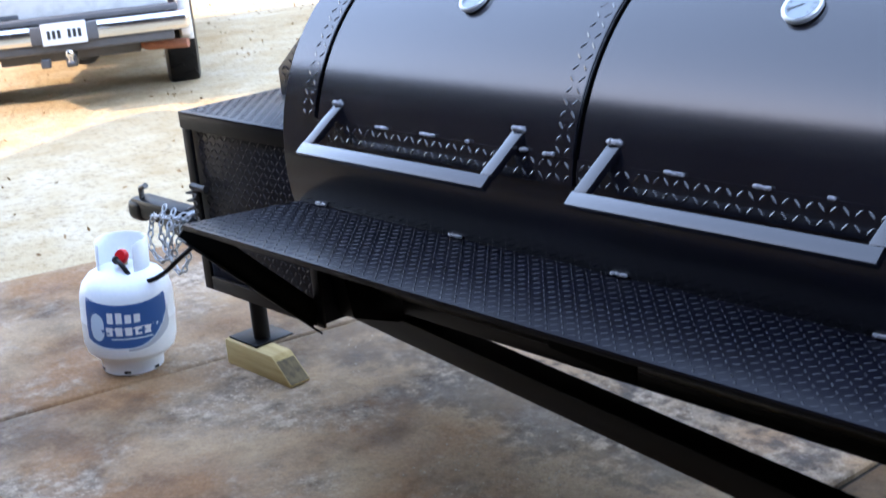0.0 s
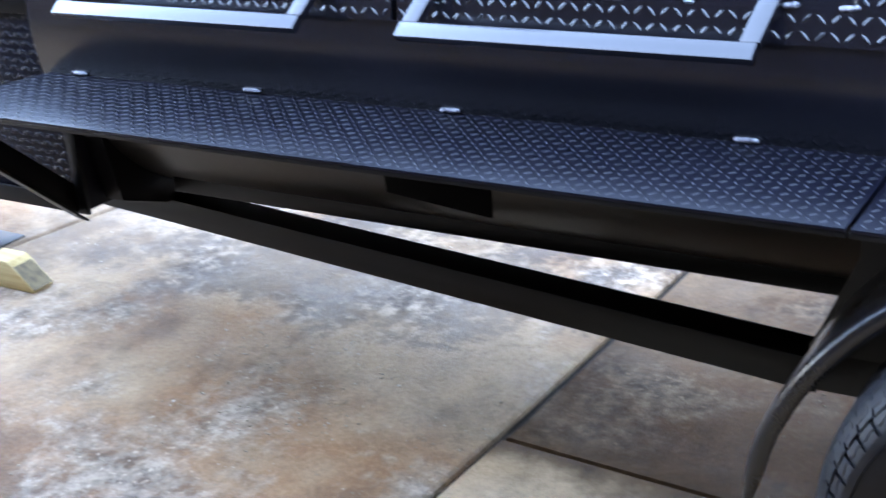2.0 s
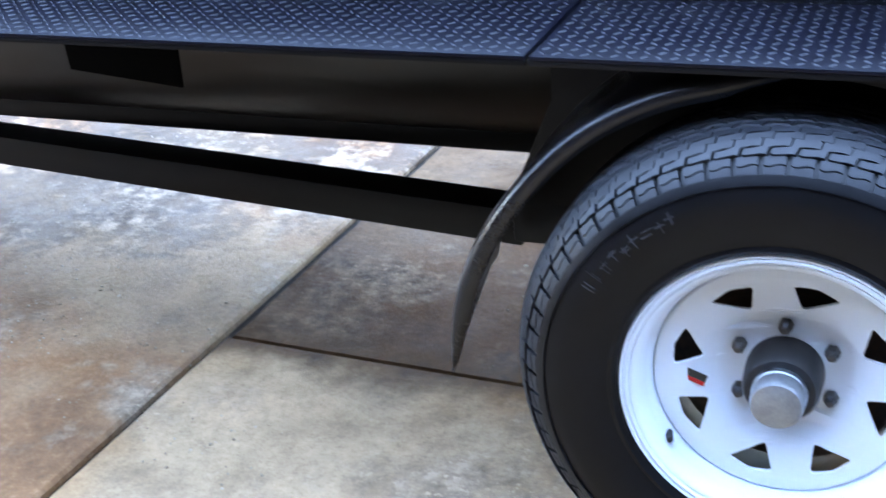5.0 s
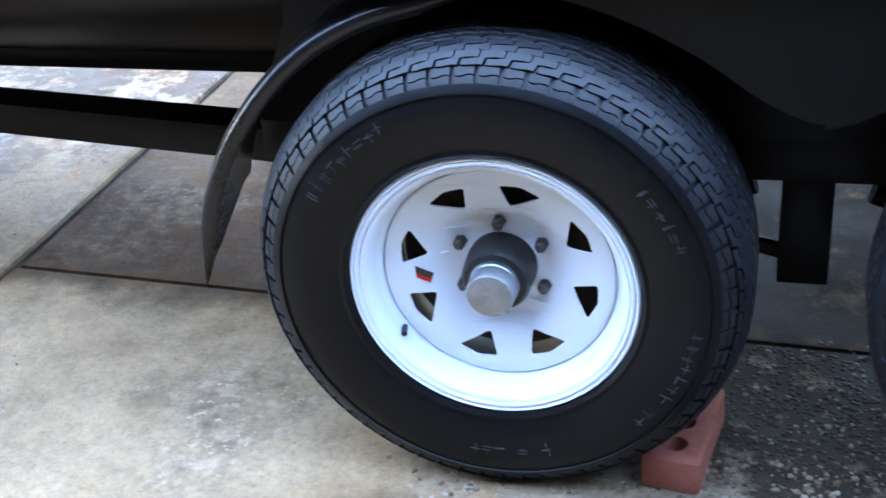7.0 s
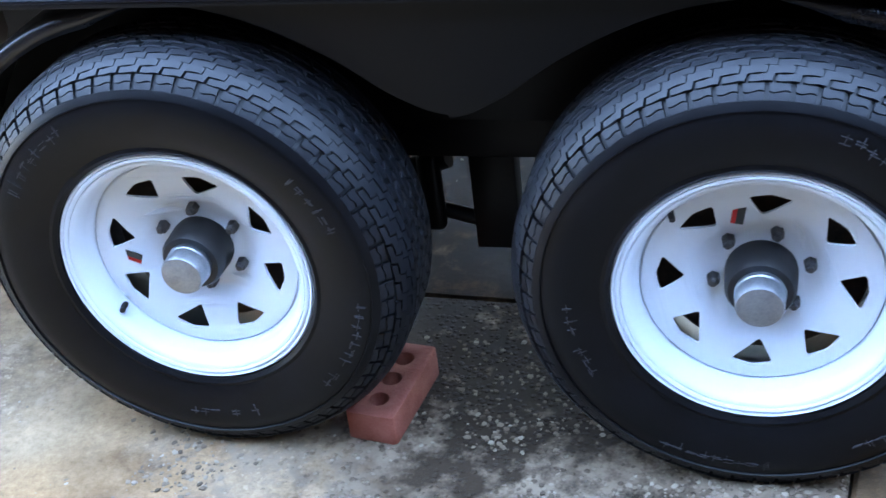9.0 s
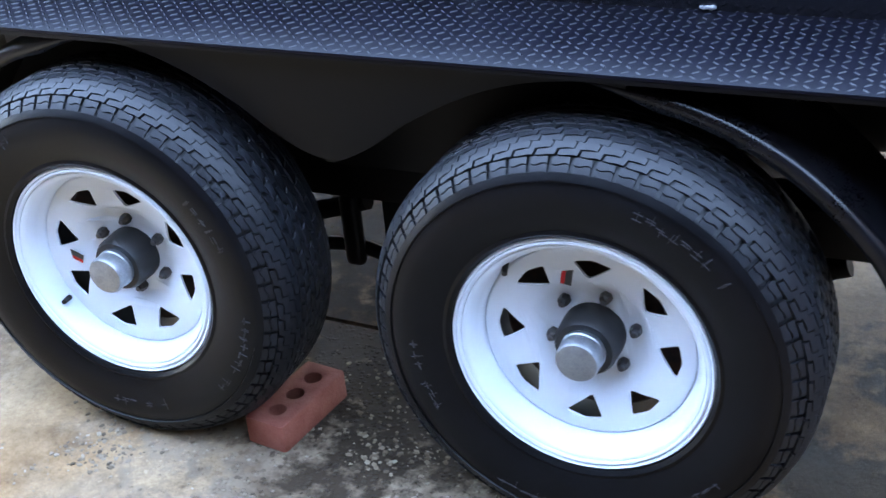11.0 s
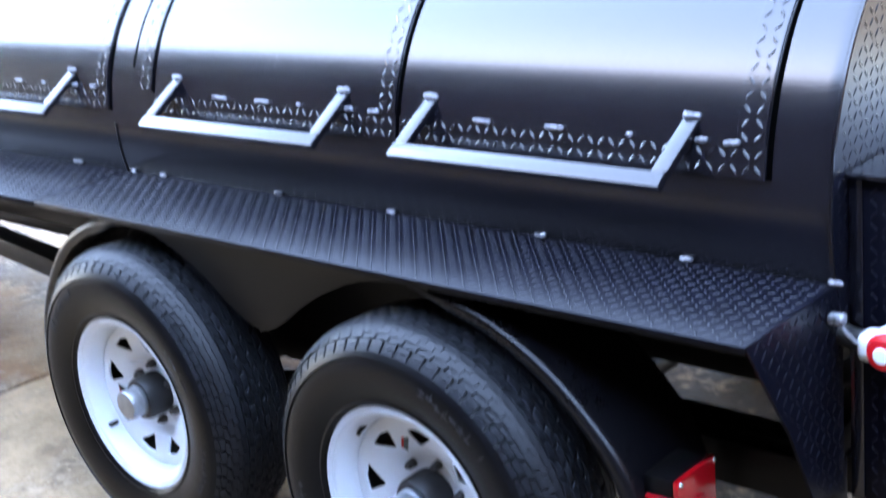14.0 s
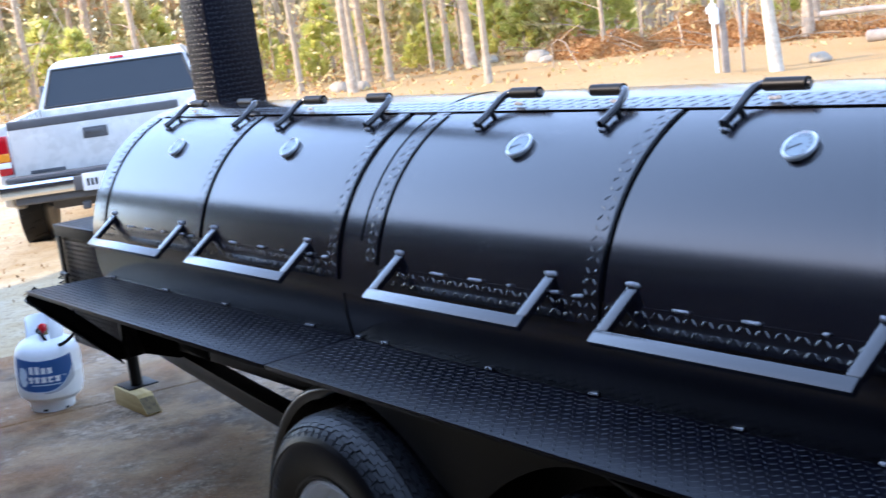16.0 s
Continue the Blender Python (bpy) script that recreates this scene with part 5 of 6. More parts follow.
# ---- propane cylinder ----
def make_cylinder(x, y):
    z = gz(x) + 0.0005
    m = pose(x, y, z) @ Matrix.Rotation(radians(3.5), 4, Vector((-0.88, 0.48, 0))) @ Matrix.Diagonal((0.967, 0.967, 0.967, 1))
    tank = empty("propane_cylinder", "white propane cylinder with a blue label, standing on the slab", "gas cylinder", "", m)
    body = turned("body", [(0.0, 0.048), (0.08, 0.046), (0.120, 0.054), (0.143, 0.075), (0.152, 0.105), (0.1535, 0.150), (0.1535, 0.178), (0.1550, 0.181), (0.1550, 0.187), (0.1535, 0.190), (0.1535, 0.245), (0.151, 0.272), (0.142, 0.302), (0.120, 0.330), (0.085, 0.349), (0.045, 0.357), (0.0, 0.358)], GAS_WHITE, tank, "white enamelled steel bottle", 64, "z", 30)
    turned("foot_ring", [(0.098, 0.0), (0.101, 0.0), (0.103, 0.03), (0.108, 0.052), (0.103, 0.052), (0.098, 0.03), (0.098, 0.0)], GAS_WHITE, tank, "", 48, "z", 35)
    for k in range(6):
        a = radians(60 * k + 20)
        part("foot_slot", box_bm((0.006, 0.022, 0.010), pose(0.1005 * math.cos(a), 0.1005 * math.sin(a), 0.010, 0, 0, math.degrees(a)), 0.002), INK, tank)
    # guard collar, open at the front
    bm = bmesh.new()
    gap = radians(-52)
    segs = 60
    open_half = radians(48)
    rows = []
    for k in range(segs + 1):
        a = gap + open_half + (2 * math.pi - 2 * open_half) * k / segs
        edge = min(k, segs - k) / 6.0
        zt = 0.448 - 0.012 * max(0.0, 1 - edge) ** 2
        rows.append([bm.verts.new((r * math.cos(a), r * math.sin(a), h)) for r, h in ((0.086, 0.335), (0.085, zt - 0.006), (0.081, zt), (0.077, zt - 0.006), (0.082, 0.335))])
    for p, q in zip(rows, rows[1:]):
        for j in range(5):
            bm.faces.new((p[j], p[(j + 1) % 5], q[(j + 1) % 5], q[j]))
    bm.faces.new(rows[0])
    bm.faces.new(rows[-1])
    part("collar", bm, GAS_WHITE, tank, "white handling collar with an opening", 40)
    tube("valve", [(0, 0, 0.355), (0, 0, 0.405)], 0.017, varied("brass", (0.30, 0.22, 0.10), (0.45, 0.34, 0.16), 20.0, (0.3, 0.5), 0.9), tank, "brass valve", 12)
    tube("valve_outlet", [(0.0, 0.0, 0.385), (0.03, -0.04, 0.385)], 0.014, INK, tank, "", 12)
    turned("valve_wheel", [(0.0, 0.0), (0.022, 0.0), (0.026, 0.005), (0.026, 0.015), (0.020, 0.022), (0.0, 0.022)], RED, tank, "red valve handwheel", 12, "z", 35, pose(0.030, -0.012, 0.390, 55, 40, 0))
    # label: blue field with a pale sweep and plain bars for the lettering
    face = radians(-31)

    def wrap(u, v, lift):
        a = face + u / 0.1535
        zz = 0.085 + v
        r = float(np.interp(zz, [0.075, 0.105, 0.150, 0.245, 0.272, 0.302], [0.143, 0.152, 0.1535, 0.1535, 0.151, 0.142])) + lift + (0.0016 if 0.176 < zz < 0.192 else 0)
        return (r * math.cos(a), r * math.sin(a), zz)

    def field(name, material, u0, u1, low, high, lift, label="", n=36, rows=10):
        verts, faces = [], []
        for i in range(n + 1):
            u = u0 + (u1 - u0) * i / n
            for j in range(rows + 1):
                v = low(u) + (high(u) - low(u)) * j / rows
                verts.append(wrap(u, v, lift))
        for i in range(n):
            for j in range(rows):
                k = i * (rows + 1) + j
                faces.append((k, k + rows + 1, k + rows + 2, k + 1))
        return mesh_ob(name, verts, faces, material, lab, label, True)
    lab = mesh_ob("label", [wrap(u, 0.09, 0.0002) for u in (-0.12, -0.119, 0.119, 0.12)], [(0, 1, 2, 3)], LABEL_BLUE, tank, "blue printed label with plain lettering bars")
    sweep = lambda u: 0.178 + 0.02 * (u / 0.16) ** 2
    field("label_field", LABEL_BLUE, -0.150, 0.150, lambda u: 0.030 + 0.115 * max(0.0, u / 0.155) ** 2.6 + 0.03 * max(0.0, -u / 0.155) ** 3, sweep, 0.0005)
    field("label_sweep", LABEL_GREY, 0.0, 0.158, lambda u: 0.018 + 0.06 * max(0.0, u / 0.158) ** 2.5, lambda u: 0.0275 + 0.115 * max(0.0, u / 0.155) ** 2.6, 0.0005)
    field("label_edge", LABEL_PALE, -0.150, 0.150, lambda u: 0.026 + 0.115 * max(0.0, u / 0.155) ** 2.6 + 0.03 * max(0.0, -u / 0.155) ** 3, lambda u: 0.030 + 0.115 * max(0.0, u / 0.155) ** 2.6 + 0.03 * max(0.0, -u / 0.155) ** 3, 0.0008)
    # emblem and lettering as plain shapes
    field("emblem", LABEL_PALE, -0.128, -0.075, lambda u: 0.088 - 0.034 * math.sqrt(max(0, 1 - ((u + 0.1015) / 0.0268) ** 2)), lambda u: 0.114 + 0.034 * math.sqrt(max(0, 1 - ((u + 0.1015) / 0.0268) ** 2)), 0.0009, "", 14, 4)
    for row, (u0, n, w, lo, hi) in enumerate(((-0.062, 4, 0.026, 0.116, 0.153), (-0.068, 5, 0.028, 0.074, 0.110))):
        for k in range(n):
            u = u0 + k * w * 1.12
            tall = hi if k in (0, 1) else hi - 0.008
            field("lettering_bar", GAS_WHITE, u, u + w * 0.78, lambda q, lo=lo: lo, lambda q, t=tall: t, 0.0009, "", 4, 4)
    field("small_print", LABEL_PALE, -0.052, 0.085, lambda u: 0.060, lambda u: 0.0645, 0.0009, "", 12, 1)
    # hose towards the trailer
    hose = smooth_line([(0.03, -0.035, 0.385), (0.070, -0.040, 0.375), (0.085, -0.015, 0.330), (0.115, 0.015, 0.318), (0.165, 0.050, 0.345), (0.225, 0.095, 0.410), (0.29, 0.16, 0.475), (0.42, 0.26, 0.51), (0.60, 0.33, 0.50)], 6)
    tube("hose", hose, 0.0085, RUBBER, tank, "black rubber gas hose", 8)
    return tank


make_cylinder(-3.290, 0.340)


# ---- wood block under the jack, brick behind the tyre ----
def make_block():
    z = gz(-2.88)
    top = 0.084
    m = pose(-2.868, 0.592, z, 0, 0, 0.5)
    g = [(-0.172, 0.0), (0.166, 0.0), (0.171, 0.008), (0.086, top - 0.001), (0.078, top), (-0.170, top), (-0.172, top - 0.003)]
    ob = prism("wooden_block", g, 0.075, m @ XZ @ pose(0, 0, -0.045), TIMBER, None, "short yellowish timber block with a slanted cut end", 0.003)
    tagged(ob, "", "wood block")
    g = [(0.168, 0.005), (0.1725, 0.0085), (0.089, top - 0.004), (0.085, top - 0.008)]
    prism("sawn_end", g, 0.067, m @ XZ @ pose(0, 0, -0.041), TIMBER_END, ob, "dark sawn end grain")


make_block()


def make_brick():
    """A brick with three holes through it."""
    L, W, H = 0.196, 0.085, 0.057
    cu = bpy.data.curves.new("cored", "CURVE")
    cu.dimensions, cu.fill_mode = "2D", "BOTH"
    ring = [(-L / 2, -W / 2), (L / 2, -W / 2), (L / 2, W / 2), (-L / 2, W / 2)]
    rings = [[tuple(p) for p in round_corners(ring, 0.006)]]
    for c in (-0.056, 0.0, 0.056):
        rings.append([(c + 0.019 * math.cos(2 * math.pi * k / 20), 0.019 * math.sin(2 * math.pi * k / 20)) for k in range(20)])
    for r in rings:
        sp = cu.splines.new("POLY")
        sp.points.add(len(r) - 1)
        for p, q in zip(sp.points, r):
            p.co = (q[0], q[1], 0, 1)
        sp.use_cyclic_u = True
    cu.extrude, cu.bevel_depth, cu.bevel_resolution = H / 2 - 0.002, 0.002, 1
    ob = new("cored", cu)
    me = bpy.data.meshes.new_from_object(ob.evaluated_get(bpy.context.evaluated_depsgraph_get()))
    bpy.data.objects.remove(ob)
    bm = bmesh.new()
    bm.from_mesh(me)
    bmesh.ops.remove_doubles(bm, verts=bm.verts, dist=1e-5)
    # chipped, uneven faces
    bmesh.ops.triangulate(bm, faces=bm.faces)
    for v in bm.verts:
        v.co += 0.0012 * Vector((noise.noise(v.co * 60), noise.noise(v.co * 60 + Vector((5, 0, 0))), 0.5 * noise.noise(v.co * 60 + Vector((0, 5, 0)))))
    bmesh.ops.transform(bm, matrix=pose(0.266, 0.056, gz(0.27) + H / 2 + 0.001, 0, 0, 82), verts=bm.verts)
    tagged(part("brick", bm, BRICK, None, "red three-hole brick wedged behind a trailer tyre", 40), "", "brick")


make_brick()

# ---- pickup truck ----
SILVER = varied("silver_truck_paint", (0.56, 0.54, 0.51), (0.62, 0.60, 0.57), 4.0, (0.22, 0.32), 0.15, 0.02, 500.0)
TRUCK_GREY = varied("grey_plastic", (0.06, 0.06, 0.065), (0.09, 0.09, 0.095), 12.0, (0.5, 0.7))
AMBER = shader("amber_lens", (0.75, 0.25, 0.02), 0.15)
RUST = varied("rusty_steel", (0.22, 0.08, 0.05), (0.34, 0.14, 0.08), 15.0, (0.7, 0.9), 0.2, 0.3)
GLASS_DARK = shader("tinted_glass", (0.02, 0.025, 0.03), 0.04, 0.0, 0.4)
PLATE_WHITE = shader("plate_white", (0.72, 0.73, 0.74), 0.4)


def make_truck():
    m = pose(-9.258, 3.208, -0.178, 0, 0, 61.15)       # local x to its right, y ahead
    t = empty("pickup_truck", "silver pickup truck parked on the earth, seen from behind", "truck", "", m)

    def P(name, size, at, mat, label="", bevel=0.02, segs=3, turn=(0, 0, 0), parent=t):
        return part(name, box_bm(size, pose(*at, *turn), bevel, segs), mat, parent, label, 40)
    # bed sides with wheel arches
    for s in (-1, 1):
        arch = [(0.47 * math.cos(a), 0.46 + 0.47 * math.sin(a)) for a in np.linspace(0.05, math.pi - 0.05, 20)]
        side = [(-1.10, 0.56), (-1.10, 1.16), (-1.07, 1.245), (1.05, 1.275), (1.05, 0.50), (0.52, 0.44)] + arch + [(-0.52, 0.46)]
        ob = prism("bed_side", side, 0.07, YZ @ pose(0, 0, 0.80 if s > 0 else -0.87), SILVER, t, "silver bed side", 0.018)
        prism("rear_fender", [(0.54 * math.cos(a), 0.46 + 0.54 * math.sin(a)) for a in np.linspace(0, math.pi, 24)] + [(p[0], p[1]) for p in reversed(arch)], 0.045, YZ @ pose(0, 0, 0.86 if s > 0 else -0.905), SILVER, ob, "", 0.01)
        wheel = turned("wheel", [(0.0, -0.10), (0.20, -0.10), (0.215, -0.12), (0.225, -0.12), (0.37, -0.128), (0.432, -0.108), (0.446, -0.07), (0.446, 0.07), (0.432, 0.108), (0.37, 0.128), (0.20, 0.12), (0.0, 0.10)], RUBBER, t, "dark truck tyre", 48, "x", 35, pose(s * 0.80, 0, 0.456))
        for k in range(36):
            a = 2 * math.pi * k / 36
            part("tread_block", box_bm((0.10, 0.045, 0.014), pose(s * 0.80, 0, 0.456, math.degrees(a), 0, 0) @ pose(0.045 if k % 2 else -0.045, 0, 0.443, 0, 0, 18), 0), RUBBER, wheel)
        turned("wheel", [(0.0, -0.10), (0.37, -0.12), (0.448, -0.08), (0.448, 0.08), (0.37, 0.12), (0.0, 0.10)], RUBBER, t, "dark truck tyre", 40, "x", 35, pose(s * 0.80, 3.5, 0.456))
        lamp = P("tail_lamp", (0.115, 0.06, 0.34), (s * 0.805, -1.088, 1.00), RED_LENS, "tall red and amber tail lamp", 0.012)
        P("amber_lens", (0.112, 0.012, 0.070), (s * 0.805, -1.118, 0.985), AMBER, "", 0.003, 2, (0, 0, 0), lamp)
        P("clear_lens", (0.112, 0.012, 0.050), (s * 0.805, -1.118, 0.918), GAS_WHITE, "", 0.003, 2, (0, 0, 0), lamp)
        P("mirror", (0.06, 0.12, 0.24), (s * 1.02, 2.55, 1.35), TRUCK_GREY, "", 0.03)
    tg = P("tailgate", (1.47, 0.055, 0.58), (0, -1.085, 0.955), SILVER, "silver tailgate with a recessed handle", 0.016)
    P("tailgate_cap", (1.47, 0.075, 0.075), (0, -1.082, 1.245), TRUCK_GREY, "dark grey plastic cap", 0.012, 3, (0, 0, 0), tg)
    P("handle_bezel", (0.21, 0.016, 0.095), (0.0, -1.114, 1.105), TRUCK_GREY, "", 0.008, 3, (0, 0, 0), tg)
    P("handle", (0.15, 0.02, 0.035), (0.0, -1.122, 1.115), TRUCK_GREY, "", 0.006, 3, (0, 0, 0), tg)
    P("crease", (1.44, 0.012, 0.010), (0, -1.116, 0.790), SILVER, "", 0.003, 2, (0, 0, 0), tg)
    P("badge_bar", (0.30, 0.006, 0.030), (-0.45, -1.115, 0.83), TRUCK_GREY, "", 0.002, 2, (0, 0, 0), tg)
    P("bed_floor", (1.60, 2.1, 0.06), (0, -0.02, 0.68), TRUCK_GREY, "", 0.01)
    P("bed_front", (1.62, 0.05, 0.58), (0, 1.03, 0.97), SILVER, "", 0.01)
    bumper = P("rear_bumper", (1.74, 0.15, 0.135), (0, -1.225, 0.700), CHROME, "chrome step bumper", 0.035, 4)
    P("bumper_top", (1.60, 0.14, 0.04), (0, -1.19, 0.793), TRUCK_GREY, "grey step pad", 0.012, 3, (0, 0, 0), bumper)
    P("bumper_valance", (1.50, 0.10, 0.07), (0, -1.20, 0.600), TRUCK_GREY, "dark lower valance", 0.02, 3, (0, 0, 0), bumper)
    P("plate_recess", (0.46, 0.02, 0.125), (0, -1.297, 0.700), TRUCK_GREY, "", 0.008, 2, (0, 0, 0), bumper)
    plate = P("number_plate", (0.305, 0.006, 0.152), (0, -1.312, 0.703), PLATE_WHITE, "white number plate with plain dark bars", 0.003, 2, (0, 0, 0), bumper)
    P("body_rear", (1.60, 0.06, 0.06), (0, -1.075, 0.645), SILVER, "silver panel under the tailgate", 0.012)
    for k in range(7):
        if k != 3:
            part("plate_bar", box_bm((0.022, 0.002, 0.060), pose(-0.105 + 0.035 * k, -1.316, 0.700)), INK, bumper)
    P("hitch", (0.075, 0.26, 0.075), (0.02, -1.20, 0.505), DARK_STEEL, "", 0.006)
    turned("tow_ball", [(0.0, 0.0), (0.018, 0.0), (0.018, 0.03), (0.025, 0.04), (0.030, 0.058), (0.025, 0.078), (0.010, 0.088), (0.0, 0.088)], CHROME, t, "chrome tow ball", 24, "z", 35, pose(0.02, -1.40, 0.51))
    P("ball_mount", (0.06, 0.16, 0.03), (0.02, -1.37, 0.498), DARK_STEEL, "", 0.006)
    P("trailer_socket", (0.07, 0.06, 0.07), (-0.16, -1.24, 0.500), TRUCK_GREY, "", 0.015)
    tube("exhaust", [t.matrix_world.inverted() @ (m @ Vector(p)) for p in ((0.45, -0.55, 0.50), (0.56, -1.0, 0.51), (0.84, -1.1, 0.51))], 0.035, RUST, t, "rusty exhaust pipe", 14)
    tube("rear_axle", [(-0.75, 0, 0.44), (0.75, 0, 0.44)], 0.05, TRUCK_GREY, t, "", 12)
    turned("differential", [(0.0, -0.14), (0.10, -0.12), (0.15, 0.0), (0.10, 0.12), (0.0, 0.14)], TRUCK_GREY, t, "", 24, "y", 35, pose(0.05, 0, 0.44))
    P("chassis", (1.0, 4.6, 0.12), (0, 1.4, 0.52), TRUCK_GREY, "", 0.01)
    # cab
    cab = [(1.12, 0.52), (1.12, 1.22), (1.30, 1.66), (1.42, 1.715), (2.2, 1.735), (2.85, 1.68), (3.45, 1.22), (3.45, 0.52)]
    cb = prism("cab", cab, 1.0, YZ @ pose(0, 0, -0.5), SILVER, t, "silver cab", 0.0)
    # widen below, taper above
    for v in cb.data.vertices:
        half = float(np.interp(v.co.z, [0.5, 1.22, 1.66, 1.74], [0.87, 0.86, 0.70, 0.62]))
        v.co.x = half if v.co.x > 0 else -half
    P("bonnet", (1.70, 1.45, 0.62), (0, 4.1, 0.82), SILVER, "", 0.08)
    win = [(-0.780, 1.272), (0.780, 1.272), (0.675, 1.640), (-0.675, 1.640)]
    tilt = math.degrees(math.atan2(0.18, 0.44))
    n = Vector((0, -0.44, 0.18)).normalized()
    ws = []
    for x, z in win:
        y = 1.12 + (z - 1.22) * 0.18 / 0.44
        ws.append(Vector((x, y, z)) + n * 0.006)
    rear = mesh_ob("rear_window", ws + [p - n * 0.02 for p in ws], [(0, 1, 2, 3), (7, 6, 5, 4), (0, 4, 5, 1), (1, 5, 6, 2), (2, 6, 7, 3), (3, 7, 4, 0)], GLASS_DARK, t, "tinted rear window")
    for k in range(4):
        a, b = ws[k], ws[(k + 1) % 4]
        tube("window_seal", [a, b], 0.012, INK, rear, "", 8)
    P("brake_lamp", (0.34, 0.03, 0.045), (0, 1.345, 1.690), GAS_WHITE, "high brake lamp", 0.014, 3, (-35, 0, 0))
    P("brake_lens", (0.15, 0.034, 0.034), (0, 1.340, 1.690), RED_LENS, "red lens", 0.008, 3, (-35, 0, 0))
    for s in (-1, 1):
        mesh_ob("side_window", [(s * 0.868, 1.45, 1.235), (s * 0.868, 3.25, 1.235), (s * 0.728, 2.75, 1.62), (s * 0.718, 1.50, 1.65)], [(0, 1, 2, 3)], GLASS_DARK, t)
    tube("aerial", [(0.78, 2.9, 1.2), (0.80, 2.85, 1.95)], 0.004, INK, t, "", 6)
    return t


make_truck()

# ---- woods ----
BARK = varied("pine_bark", (0.30, 0.21, 0.14), (0.55, 0.42, 0.30), 6.0, (0.85, 1.0), 0, 0.9, 40.0, 0.1, 0.02)
BARK_PALE = varied("pale_bark", (0.27, 0.20, 0.135), (0.45, 0.35, 0.245), 5.0, (0.8, 0.95), 0, 0.6, 40.0, 0.1, 0.015)


# lighter copy of the pale bark, with sunlight put into its colour
BARK_SUNLIT = varied("sunlit_white_bark", (0.33, 0.27, 0.20), (0.54, 0.46, 0.36), 5.0, (0.8, 0.95), 0, 0.7, 30.0, 0.1, 0.02)


def leaf_material(name, a, b, trans):
    m = shader(name, a, 0.75, spec=0.2)
    t, n, l, p = nodes_of(m)
    g = t.nodes.new("ShaderNodeNewGeometry")
    l.new(ramp(t, g.outputs["Random Per Island"], [(0.1, a), (0.9, b)]), p.inputs["Base Color"])
    mixer, tr = n.new("ShaderNodeMixShader"), n.new("ShaderNodeBsdfTranslucent")
    l.new(ramp(t, g.outputs["Random Per Island"], [(0.1, a), (0.9, b)]), tr.inputs[0])
    mixer.inputs[0].default_value = trans
    l.new(p.outputs[0], mixer.inputs[1])
    l.new(tr.outputs[0], mixer.inputs[2])
    l.new(mixer.outputs[0], n["Material Output"].inputs[0])
    return m


NEEDLES = leaf_material("young_pine_needles", (0.46, 0.47, 0.10), (0.78, 0.72, 0.26), 0.6)
NEEDLES_DARK = leaf_material("old_pine_needles", (0.38, 0.33, 0.11), (0.64, 0.55, 0.24), 0.55)
LEAF_RUST = leaf_material("rust_leaves", (0.36, 0.16, 0.055), (0.62, 0.36, 0.16), 0.4)
LEAF_YELLOW = leaf_material("yellow_leaves", (0.58, 0.45, 0.19), (0.80, 0.66, 0.35), 0.55)


def cards(rnd, centres, size, flat_bias=0.0):
    """Many small folded leaves at the given points."""
    verts, faces = [], []
    for c in centres:
        d = Vector((rnd.gauss(0, 1), rnd.gauss(0, 1), rnd.gauss(0, 1))).normalized()
        e = d.orthogonal().normalized()
        f = d.cross(e)
        s = size * rnd.uniform(0.6, 1.3)
        k = len(verts)
        verts += [c - d * s, c + e * s * 0.45 + f * s * 0.15, c + d * s, c - e * s * 0.45 + f * s * 0.15]
        faces += [(k, k + 1, k + 2), (k, k + 2, k + 3)]
    return verts, faces


def needle_spray(rnd, centres, size):
    verts, faces = [], []
    for c, out in centres:
        for q in range(3):
            d = (Vector(out) + 0.6 * Vector((rnd.gauss(0, 1), rnd.gauss(0, 1), rnd.gauss(0, 1)))).normalized()
            e = d.orthogonal().normalized() * size * 0.13
            k = len(verts)
            verts += [c - e, c + e, c + d * size * rnd.uniform(0.7, 1.2)]
            faces.append((k, k + 1, k + 2))
    return verts, faces


